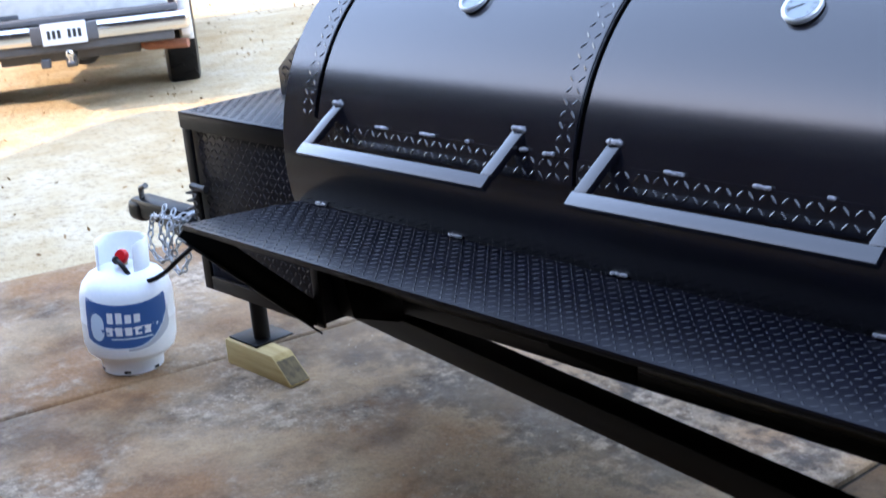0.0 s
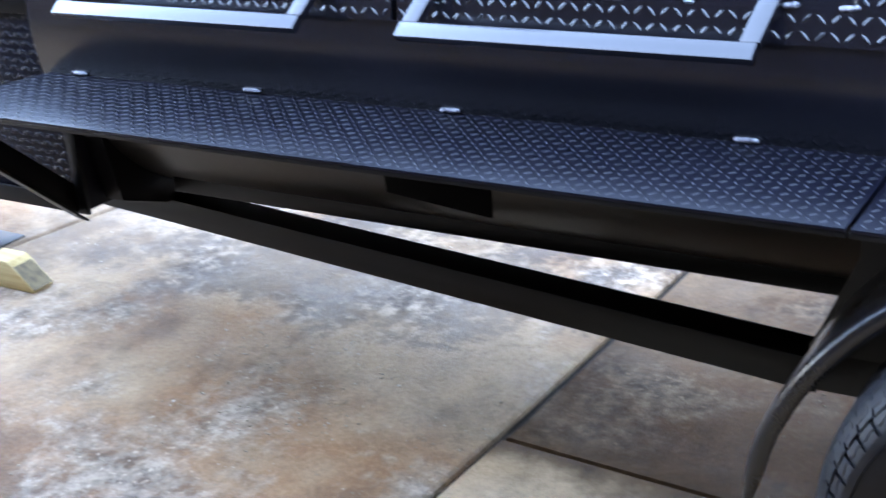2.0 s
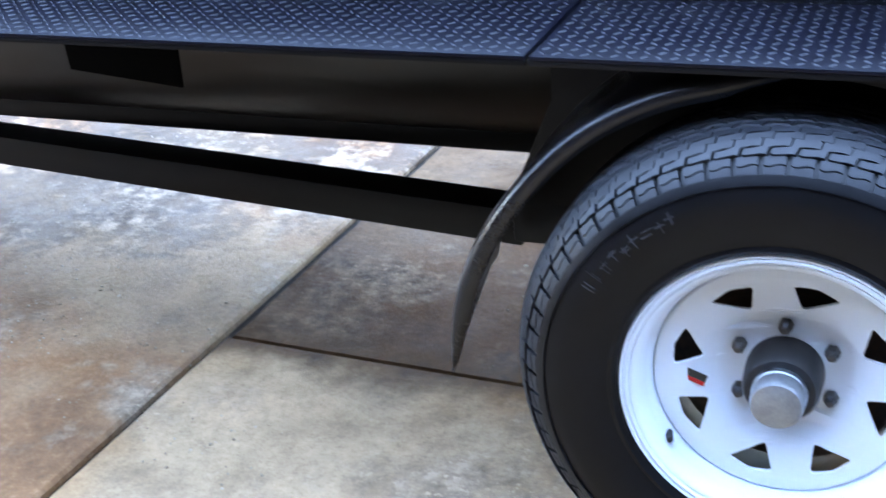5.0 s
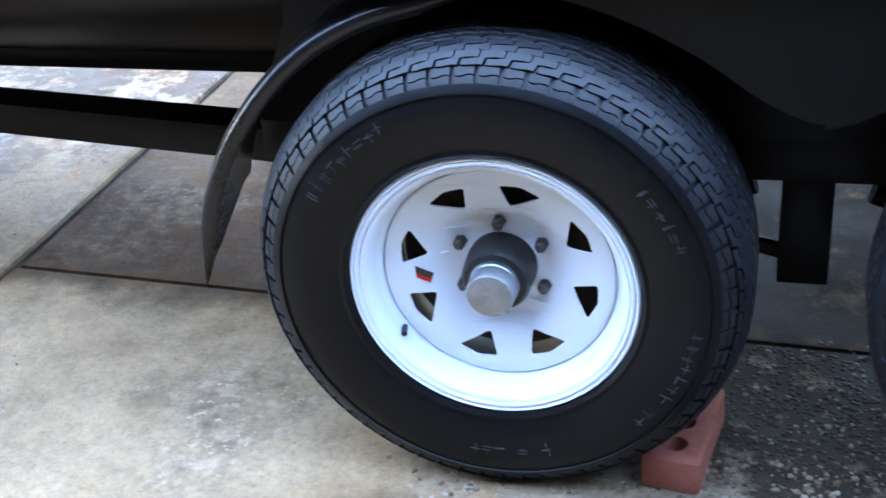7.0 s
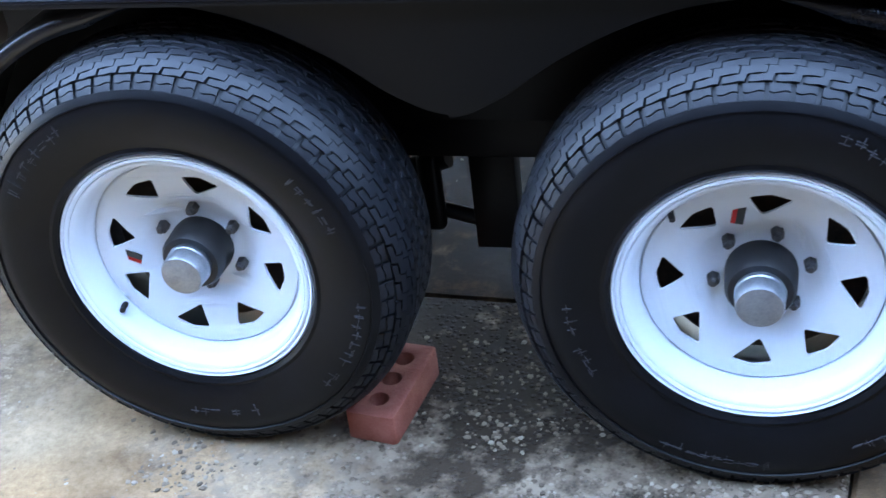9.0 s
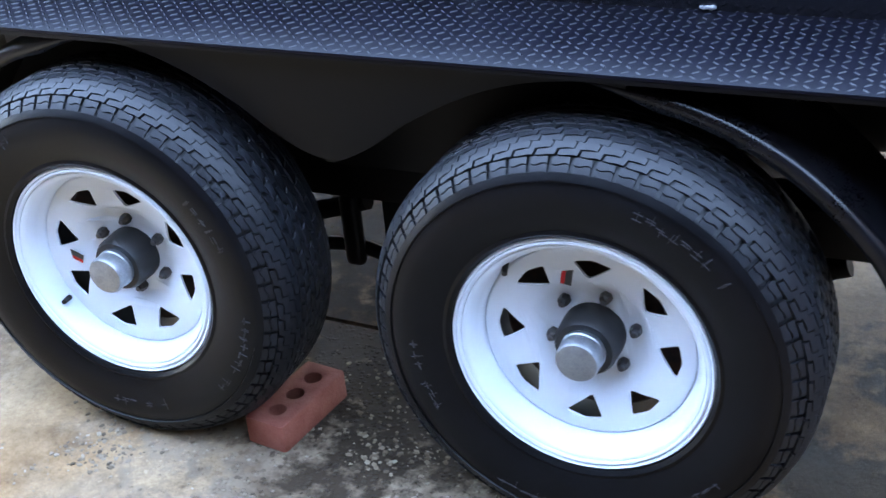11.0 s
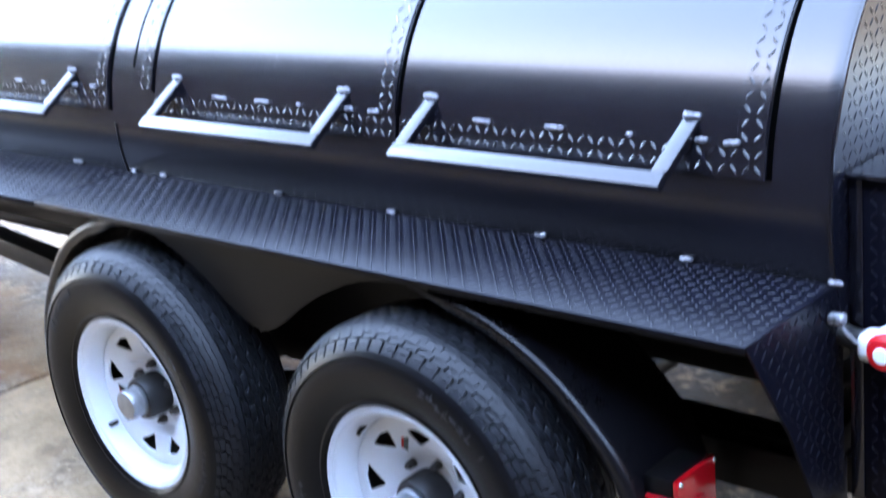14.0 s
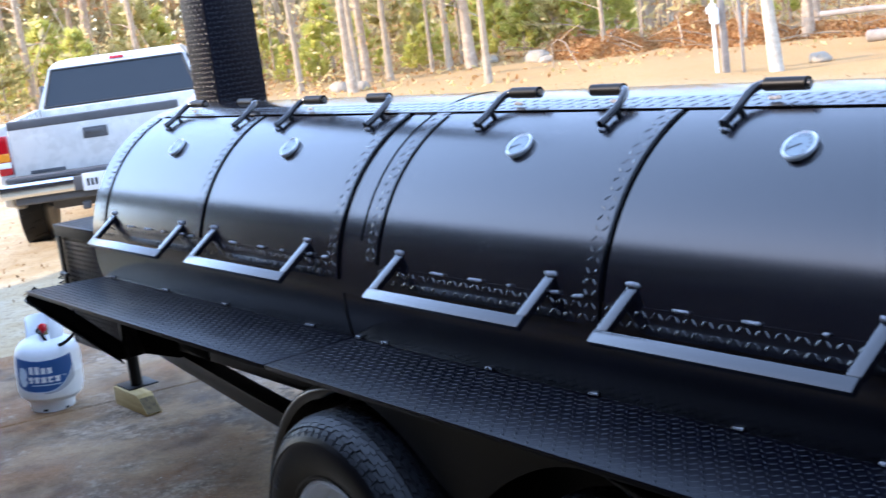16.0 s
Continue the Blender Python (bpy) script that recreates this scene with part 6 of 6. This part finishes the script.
def make_tree(name, height, radius, bark, crown, seed, label, category, bare=0.55):
    """A trunk that leans and tapers, limbs, and a crown of leaf clumps."""
    rnd = random.Random(seed)
    t = empty(name, label, category, "trees at the wood's edge")
    n = 9
    pts, rad = [], []
    lean = (rnd.uniform(-0.02, 0.02), rnd.uniform(-0.02, 0.02))
    for k in range(n + 1):
        h = height * k / n
        pts.append((lean[0] * h + 0.05 * math.sin(k * 0.9 + seed), lean[1] * h + 0.05 * math.cos(k * 1.1 + seed), h - 0.1))
        rad.append(radius * (1.25 if k == 0 else 1.0 - 0.8 * k / n))
    v, f = tube_data(pts, rad, 9)
    tips = []
    for k in range(14):
        h = rnd.uniform(bare * 0.35, 0.97)
        i = min(n - 1, int(h * n))
        base = Vector(pts[i]).lerp(Vector(pts[i + 1]), h * n - i)
        a = rnd.uniform(0, 6.28)
        ln = height * rnd.uniform(0.05, 0.15) * (1.2 - 0.5 * h)
        tip = base + Vector((math.cos(a) * ln, math.sin(a) * ln, ln * rnd.uniform(-0.1, 0.5)))
        mid = base.lerp(tip, 0.5) + Vector((0, 0, 0.06 * ln))
        v2, f2 = tube_data([base, mid, tip], [radius * 0.22, radius * 0.13, radius * 0.04], 5)
        o = len(v)
        v += v2
        f += [tuple(i + o for i in q) for q in f2]
        if h > bare:
            tips.append((base, tip))
    mesh_ob("trunk", v, f, bark, t, "", True)
    pts = []
    for base, tip in tips:
        for q in range(70):
            p = base.lerp(tip, rnd.uniform(0.3, 1.15))
            pts.append(p + Vector((rnd.gauss(0, 0.28), rnd.gauss(0, 0.28), rnd.gauss(0, 0.2))))
    if pts:
        mesh_ob("crown", *cards(rnd, pts, 0.11), crown, t, "", False, None, "stuff")
    return t


def make_sapling(height, seed, mat, label):
    rnd = random.Random(seed)
    t = empty("pine_sapling", label, "young pine", "young pines")
    v, f = tube_data([(0, 0, -0.05), (0.02, 0.01, height * 0.5), (0, 0, height)], [0.035, 0.022, 0.006], 6)
    sprays = []
    for k in range(int(26 * height)):
        h = rnd.uniform(0.08, 0.98)
        a = rnd.uniform(0, 6.28)
        ln = height * 0.34 * (1.04 - h) + 0.07
        tip = Vector((math.cos(a) * ln, math.sin(a) * ln, h * height + 0.4 * ln))
        base = Vector((0, 0, h * height))
        v2, f2 = tube_data([base, tip], [0.008, 0.003], 4)
        o = len(v)
        v += v2
        f += [tuple(i + o for i in q) for q in f2]
        for q in range(15):
            w = rnd.uniform(0.25, 1.05)
            sprays.append((base.lerp(tip, w) + Vector((rnd.gauss(0, 0.03), rnd.gauss(0, 0.03), rnd.gauss(0, 0.03))), Vector((math.cos(a), math.sin(a), 0.7))))
    mesh_ob("stem", v, f, BARK, t, "", True)
    mesh_ob("needles", *needle_spray(rnd, sprays, 0.22), mat, t, "", False, None, "stuff")
    return t


def stand(ob, x, y, turn, s=1.0):
    return copy_thing(ob, pose(x, y, earth_height(x, y), 0, 0, turn) @ Matrix.Diagonal((s, s, s, 1)))


rnd = random.Random(11)
KINDS = [make_tree("pine_tree", 15, 0.16, BARK, NEEDLES_DARK, 1, "tall pine with a bare brown trunk", "tree"),
         make_tree("pine_tree", 13, 0.11, BARK_PALE, LEAF_YELLOW, 2, "slim pale-barked tree with thin yellow leaves", "tree", 0.3),
         make_tree("pine_tree", 16, 0.20, BARK, NEEDLES_DARK, 3, "tall pine with a thick brown trunk", "tree"),
         make_tree("pine_tree", 11, 0.085, BARK_PALE, LEAF_RUST, 4, "slim tree with rusty leaves", "tree", 0.25)]
SPOTS = [(-24.8, 14.2, 1), (-22.8, 14.4, 0), (-23.9, 15.3, 1), (-24.3, 15.8, 0), (-23.8, 16.2, 1), (-23.8, 17.5, 3), (-23.3, 17.6, 1), (-23.7, 18.3, 3), (-22.7, 17.8, 0), (-19.3, 15.7, 1), (-23.9, 22.2, 0), (-19.8, 19.6, 1), (-23.5, 24.8, 2), (-20.6, 22.7, 1), (-27.8, 17.0, 3), (-29.0, 17.4, 2), (-15.5, 21.6, 0), (-12.1, 20.0, 3), (-10.5, 21.5, 1), (-8.4, 18.6, 2), (-29, 12.0, 0), (-30, 9.5, 2), (-26, 25.5, 0), (-25.5, 27.0, 3), (-13.4, 23.5, 3), (-17.2, 24.0, 0)]
for ob, (x, y) in zip(KINDS, ((-33, 19), (-29, 14.5), (-36, 10), (-21.8, 24))):
    ob.matrix_world = pose(x, y, earth_height(x, y))
for x, y, k in SPOTS:
    stand(KINDS[k], x, y, rnd.uniform(0, 360), rnd.uniform(0.55, 0.85))
big = make_tree("pale_tree", 14, 0.105, BARK_SUNLIT, LEAF_YELLOW, 8, "pale-barked leaning tree beside the yard", "tree", 0.4)
big.matrix_world = pose(-11.80, 15.85, earth_height(-11.80, 15.85), 0, -2, 40)
for k in range(95):
    a, d = radians(rnd.uniform(104, 172)), rnd.uniform(37, 72)
    x, y = 2.5 + d * math.cos(a), -1.5 + d * math.sin(a)
    stand(KINDS[rnd.choice((0, 1, 1, 3, 1, 3))], x, y, rnd.uniform(0, 360), rnd.uniform(0.8, 1.2))
SAP = [make_sapling(2.0, 21, NEEDLES, "bright green young pine at the wood's edge"), make_sapling(1.4, 22, NEEDLES, "bright green young pine at the wood's edge"), make_sapling(2.6, 23, NEEDLES_DARK, "dark green young pine at the wood's edge")]
for ob, (x, y) in zip(SAP, ((-26.4, 16.0), (-27.0, 17.4), (-33, 13.5))):
    ob.matrix_world = pose(x, y, earth_height(x, y))
for x, y, k, s in ((-26.7, 15.0, 0, 0.50), (-25.6, 14.9, 1, 0.55), (-26.2, 15.6, 0, 0.50), (-25.2, 16.9, 1, 0.45), (-24.4, 17.4, 0, 0.50), (-24.6, 17.9, 0, 0.55), (-24.2, 18.2, 1, 0.65), (-23.7, 18.8, 2, 0.40), (-23.2, 19.1, 0, 0.80), (-22.6, 19.5, 0, 0.75), (-22.9, 19.9, 1, 0.95), (-22.0, 20.0, 2, 0.85), (-21.5, 20.4, 0, 1.0), (-22.3, 21.0, 2, 1.0), (-21.0, 21.2, 0, 0.9), (-25.8, 18.4, 2, 0.6), (-27.2, 19.6, 0, 0.9), (-25.4, 20.6, 0, 1.0), (-28.5, 15.4, 0, 0.8), (-31.0, 13.0, 2, 1.0), (-33.5, 11.2, 0, 1.2), (-30.0, 10.8, 0, 1.0), (-29.5, 8.6, 2, 0.9), (-35.5, 12.0, 2, 1.3), (-32, 9.0, 0, 1.2), (-34, 14.8, 0, 1.2), (-30.5, 16.2, 2, 0.9), (-24.6, 23.6, 2, 1.1), (-18.6, 24.6, 0, 0.9), (-22.4, 26.0, 0, 1.1), (-13, 24, 0, 0.8), (-9, 25, 0, 1.0), (-7.5, 22.2, 2, 0.8), (-6.8, 21.0, 0, 0.9), (-28.2, 22.0, 0, 1.1), (-29.6, 20.2, 2, 1.1), (-36.5, 9.0, 0, 1.4)):
    stand(SAP[k], x, y, rnd.uniform(0, 360), s)


def heap(name, cx, cy, rx, ry, h, count, mat, size, seed, label):
    r = random.Random(seed)
    pts = []
    for k in range(count):
        a, q = r.uniform(0, 6.28), math.sqrt(r.random())
        x, y = cx + rx * q * math.cos(a), cy + ry * q * math.sin(a)
        pts.append(Vector((x, y, earth_height(x, y) + h * (1 - q * q) * r.random() ** 0.5 * (0.7 + 0.5 * noise.noise((x, y, seed))))))
    return tagged(mesh_ob(name, *cards(r, pts, size), mat, None, label), "", "brush", "", "stuff")


heap("brush_pile", -20.5, 19.9, 1.8, 0.9, 0.85, 6000, LEAF_RUST, 0.05, 31, "heap of cut branches with rusty dead leaves")
heap("brush_pile", -17.9, 21.3, 2.3, 1.0, 0.95, 8000, LEAF_RUST, 0.05, 32, "heap of cut branches with rusty dead leaves")
heap("brush_pile", -14.9, 22.3, 2.0, 1.0, 0.45, 3500, LEAF_RUST, 0.05, 33, "heap of cut branches with rusty dead leaves")
for n, (cx, cy, rx, ry, h) in enumerate(((-20.5, 19.9, 1.9, 1.0, 0.85), (-17.9, 21.3, 2.4, 1.1, 0.95), (-14.9, 22.3, 2.1, 1.1, 0.5))):
    r = random.Random(90 + n)
    v, f = [], []
    for k in range(38):
        a, q = r.uniform(0, 6.28), math.sqrt(r.random())
        x, y = cx + rx * q * math.cos(a), cy + ry * q * math.sin(a)
        b, ln = r.uniform(0, 6.28), r.uniform(0.4, 1.5)
        z = earth_height(x, y) + h * (1 - q * q) * r.random()
        tip = (x + ln * math.cos(b), y + ln * math.sin(b), z + r.uniform(0.0, 0.45) * ln)
        v2, f2 = tube_data([(x, y, z), ((x + tip[0]) / 2, (y + tip[1]) / 2, (z + tip[2]) / 2 + 0.05), tip], [0.016, 0.011, 0.005], 4, False)
        o = len(v)
        v += v2
        f += [tuple(i + o for i in q2) for q2 in f2]
    tagged(mesh_ob("cut_branches", v, f, BARK_PALE, None, "bare cut branches sticking out of a brush pile"), "", "branches", "", "stuff")
# leaf litter and undergrowth
r = random.Random(40)
pts = []
for k in range(34000):
    a, d = radians(r.uniform(106, 170)), r.uniform(23, 56)
    x, y = 2.5 + d * math.cos(a), -1.5 + d * math.sin(a)
    edge = 31 + 1.5 * noise.noise((a * 14, 0, 0))
    if d < 27 or (d < edge and r.random() < 0.84):
        continue
    lift = r.random() ** 3 * (0.04 if d < edge else 2.0)
    pts.append(Vector((x, y, earth_height(x, y) + 0.03 + lift)))
tagged(mesh_ob("undergrowth", *cards(r, pts[::2], 0.075), LEAF_YELLOW, None, "yellow undergrowth and leaf litter in the woods"), "", "undergrowth", "", "stuff")
tagged(mesh_ob("leaf_litter", *cards(r, pts[1::2], 0.065), LEAF_RUST, None, "rusty fallen leaves in the woods"), "", "leaf litter", "", "stuff")
pts, v, f = [], [], []
for k in range(560):
    a = radians(r.uniform(104, 172))
    d = r.uniform(29 if a < radians(135) else 34, 60)
    if k > 400:
        a, d = radians(r.uniform(104, 124)), r.uniform(22, 34)
    x, y = 2.5 + d * math.cos(a), -1.5 + d * math.sin(a)
    z, h = earth_height(x, y), r.uniform(0.8, 4.5)
    v2, f2 = tube_data([(x, y, z), (x + r.gauss(0, 0.15), y + r.gauss(0, 0.15), z + h * 0.5), (x + r.gauss(0, 0.4), y + r.gauss(0, 0.4), z + h)], [0.03, 0.02, 0.008], 4, False)
    o = len(v)
    v += v2
    f += [tuple(i + o for i in q) for q in f2]
    for q in range(16):
        pts.append(Vector((x + r.gauss(0, 0.5), y + r.gauss(0, 0.5), z + h * r.uniform(0.3, 1.1))))
tagged(mesh_ob("saplings", v, f, BARK, None, "thin bare saplings in the woods"), "", "saplings", "", "stuff")
tagged(mesh_ob("thin_foliage", *cards(r, pts, 0.14), LEAF_YELLOW, None, "thin yellow foliage between the trunks"), "", "foliage", "", "stuff")
# far wall of trees
FAR = leaf_material("far_woods", (0.40, 0.33, 0.17), (0.68, 0.58, 0.36), 0.5)
pts = []
for k in range(16000):
    a, d = radians(r.uniform(98, 178)), r.uniform(70, 84)
    pts.append(Vector((2.5 + d * math.cos(a), -1.5 + d * math.sin(a), 0.4 + 13 * r.random() ** 1.2 * (0.8 + 0.3 * noise.noise((a * 9, 0, 0))))))
tagged(mesh_ob("far_woods", *cards(r, pts, 0.7), FAR, None, "hazy far woods in yellow and olive"), "", "woods", "", "stuff")

# dead leaves and chips over the sandy yard
r = random.Random(77)
pts = []
for k in range(5200):
    x, y = r.uniform(-19, -4.7), r.uniform(-1.0, 15.5)
    if noise.noise((x * 0.5, y * 0.9, 4)) + 0.5 * noise.noise((x * 2.1, y * 2.6, 9)) < r.uniform(-0.25, 0.35) or x > E_(min(y, Y1)) - 0.1:
        continue
    pts.append(Vector((x, y, earth_height(x, y) + 0.008)))
LITTER = leaf_material("dead_leaves", (0.16, 0.085, 0.04), (0.36, 0.22, 0.11), 0.2)
tagged(mesh_ob("yard_litter", *cards(r, pts, 0.018), LITTER, None, "brown dead leaves scattered on the sandy yard"), "", "leaf litter", "", "stuff")

# ---- meter post, logs, stones ----
GREY_POST = varied("weathered_post", (0.20, 0.17, 0.15), (0.34, 0.30, 0.26), 8.0, (0.85, 1.0), 0, 0.4, 60.0)
METER = varied("meter_box_paint", (0.66, 0.67, 0.68), (0.74, 0.75, 0.75), 9.0, (0.4, 0.5))
px, py = -12.9, 15.9
pz = earth_height(px, py)
post = empty("meter_post", "weathered post with pale grey meter boxes and conduit", "meter post", "", pose(px, py, pz, 0, 0, -40))
part("post", box_bm((0.12, 0.12, 3.2), pose(0.10, 0, 1.55), 0.01), GREY_POST, post, "", 40)
part("meter_box", box_bm((0.20, 0.12, 0.34), pose(-0.02, -0.13, 1.04), 0.015), METER, post, "pale grey meter box", 40)
part("breaker_box", box_bm((0.17, 0.10, 0.28), pose(0.20, -0.12, 1.00), 0.02), METER, post, "pale grey breaker box", 40)
turned("meter_glass", [(0.0, 0.0), (0.065, 0.0), (0.06, 0.05), (0.0, 0.06)], METER, post, "", 20, "y", 35, pose(-0.02, -0.185, 1.10, 0, 0, 180))
for x, a, b in ((-0.07, -0.05, 0.88), (0.01, -0.05, 0.88), (0.02, 1.20, 3.0)):
    tube("conduit", [(x, -0.13, a), (x, -0.13, b)], 0.032 if x < 0 else 0.024, METER, post, "", 10)
part("brace_post", box_bm((0.05, 0.05, 1.35), pose(0.42, 0.25, 0.6), 0.008), GREY_POST, post, "", 40)


def log(a, b, r0, label="grey fallen log at the wood's edge", mat=GREY_POST):
    a, b = Vector((a[0], a[1], earth_height(*a[:2]) + a[2])), Vector((b[0], b[1], earth_height(*b[:2]) + b[2]))
    pts = [a.lerp(b, k / 6) + Vector((0, 0, 0.04 * math.sin(k * 1.7 + a.x))) for k in range(7)]
    tagged(tube("fallen_log", pts, [r0 * (1 - 0.05 * k) for k in range(7)], mat, None, label, 9), "", "log")


log((-13.5, 19.4, 0.75), (-7.0, 20.4, 0.60), 0.06)
log((-12.6, 19.6, 0.25), (-6.6, 20.6, 0.22), 0.12)
log((-11.0, 20.6, 0.10), (-5.2, 21.0, 0.10), 0.14)
log((-10.4, 18.0, 0.0), (-10.7, 18.1, 1.05), 0.06)
log((-8.6, 18.6, 0.0), (-8.8, 18.6, 0.95), 0.07)
log((-16.6, 20.9, 0.85), (-16.1, 20.2, 0.2), 0.05, "pale broken branch on the brush pile", BARK_PALE)
STONE = varied("pale_stone", (0.28, 0.23, 0.17), (0.40, 0.34, 0.27), 3.0, (0.85, 1.0), 0, 0.6, 30.0, 0.2, 0.02)


def stone(x, y, s, seed):
    bm = bmesh.new()
    bmesh.ops.create_icosphere(bm, subdivisions=3, radius=1)
    for v in bm.verts:
        v.co *= 1 + 0.3 * noise.noise(v.co * 1.3 + Vector((seed, 0, 0)))
        v.co = Vector((v.co.x * s, v.co.y * s * 0.8, v.co.z * s * 0.55))
    bmesh.ops.translate(bm, vec=(x, y, earth_height(x, y) + 0.25 * s), verts=bm.verts)
    tagged(part("stone", bm, STONE, None, "pale field stone half sunk in leaf litter", True), "", "stone", "stones by the woods")


for k, (x, y, s) in enumerate(((-23.6, 14.6, 0.30), (-23.0, 14.8, 0.24), (-22.9, 18.6, 0.24), (-21.4, 18.9, 0.36), (-11.9, 17.2, 0.22), (-6.9, 18.0, 0.3), (-20.9, 18.7, 0.2), (-8.0, 18.4, 0.4))):
    stone(x, y, s, k * 3.1)
# bent wire in the yard
wx, wy = -18.6, 17.3
tagged(tube("bent_wire", [Vector((wx, wy, earth_height(wx, wy))) + Vector(p) for p in ((0.35, 0.25, -0.3), (0.15, 0.12, 0.2), (0.0, 0.0, 0.62), (-0.12, -0.08, 0.70), (-0.25, -0.15, 0.60), (-0.28, -0.16, 0.10))], 0.018, BARK, None, "bent rusty wire stuck in the yard", 6), "", "wire")


# ---- bare stones and crumbs on the pavement ----
def pebbles(name, count, spot, size, mat, seed, label):
    r = random.Random(seed)
    verts, faces = [], []
    unit = [(1, 0), (0.5, 0.87), (-0.5, 0.87), (-1, 0), (-0.5, -0.87), (0.5, -0.87)]
    for k in range(count):
        x, y, keep = spot(r)
        if r.random() > keep:
            continue
        s = size * r.uniform(0.35, 1.0) ** 1.5
        a, squash, h = r.uniform(0, 6.28), r.uniform(0.55, 1.0), r.uniform(0.15, 0.45) * s
        c, q, b = math.cos(a), math.sin(a), len(verts)
        for f, z in ((1.0, -0.001), (0.72, h)):
            for u, w in unit:
                u, w = u * s * f * r.uniform(0.6, 1.3), w * s * f * squash * r.uniform(0.6, 1.3)
                verts.append((x + c * u - q * w, y + q * u + c * w, gz(x) + z))
        faces += [tuple(b + 6 + i for i in range(6))] + [(b + i, b + (i + 1) % 6, b + 6 + (i + 1) % 6, b + 6 + i) for i in range(6)]
    return tagged(mesh_ob(name, verts, faces, mat, pavement, label, False), "", "", "", "stuff")


def stone_shades(name, stops):
    m = shader(name, stops[0][1], 0.9, spec=0.08)
    t, n, l, p = nodes_of(m)
    g = t.nodes.new("ShaderNodeNewGeometry")
    l.new(ramp(t, g.outputs["Random Per Island"], stops), p.inputs["Base Color"])
    return m


PEBBLE = stone_shades("bare_aggregate", [(0.0, (0.10, 0.075, 0.052)), (0.4, (0.19, 0.142, 0.098)), (0.8, (0.27, 0.210, 0.150)), (1.0, (0.36, 0.295, 0.22))])
CRUMB = stone_shades("pale_crumbs", [(0.0, (0.20, 0.150, 0.102)), (0.6, (0.30, 0.235, 0.165)), (1.0, (0.44, 0.36, 0.275))])


def worn_spot(r):
    x, y = r.uniform(-0.25, 1.06), r.uniform(-0.62, 0.40)
    m = 1.3 * x + 1.6 * noise.noise((x * 4, y * 4, 2)) + 0.4 * noise.noise((x * 15, y * 15, 4))
    return x, y, max(0.0, min(1.0, (m - 0.15) / 0.7)) * (0.25 if y > 0.05 and 0.25 < x < 0.75 else 1.0) if x < D(y) - 0.02 else 0.0


def crumb_spot(r):
    x, y = r.uniform(-3.0, 0.3), r.uniform(-0.6, 1.9)
    m = noise.noise((x * 1.4, y * 1.4, 6)) + 0.6 * noise.noise((x * 6, y * 6, 8))
    return x, y, max(0.0, min(1.0, (m - 0.12) / 0.5))


pebbles("bare_stones", 13000, worn_spot, 0.0078, PEBBLE, 61, "small stones bared in worn concrete")
pebbles("crumbs", 9000, crumb_spot, 0.0052, CRUMB, 62, "pale crumbs of concrete")
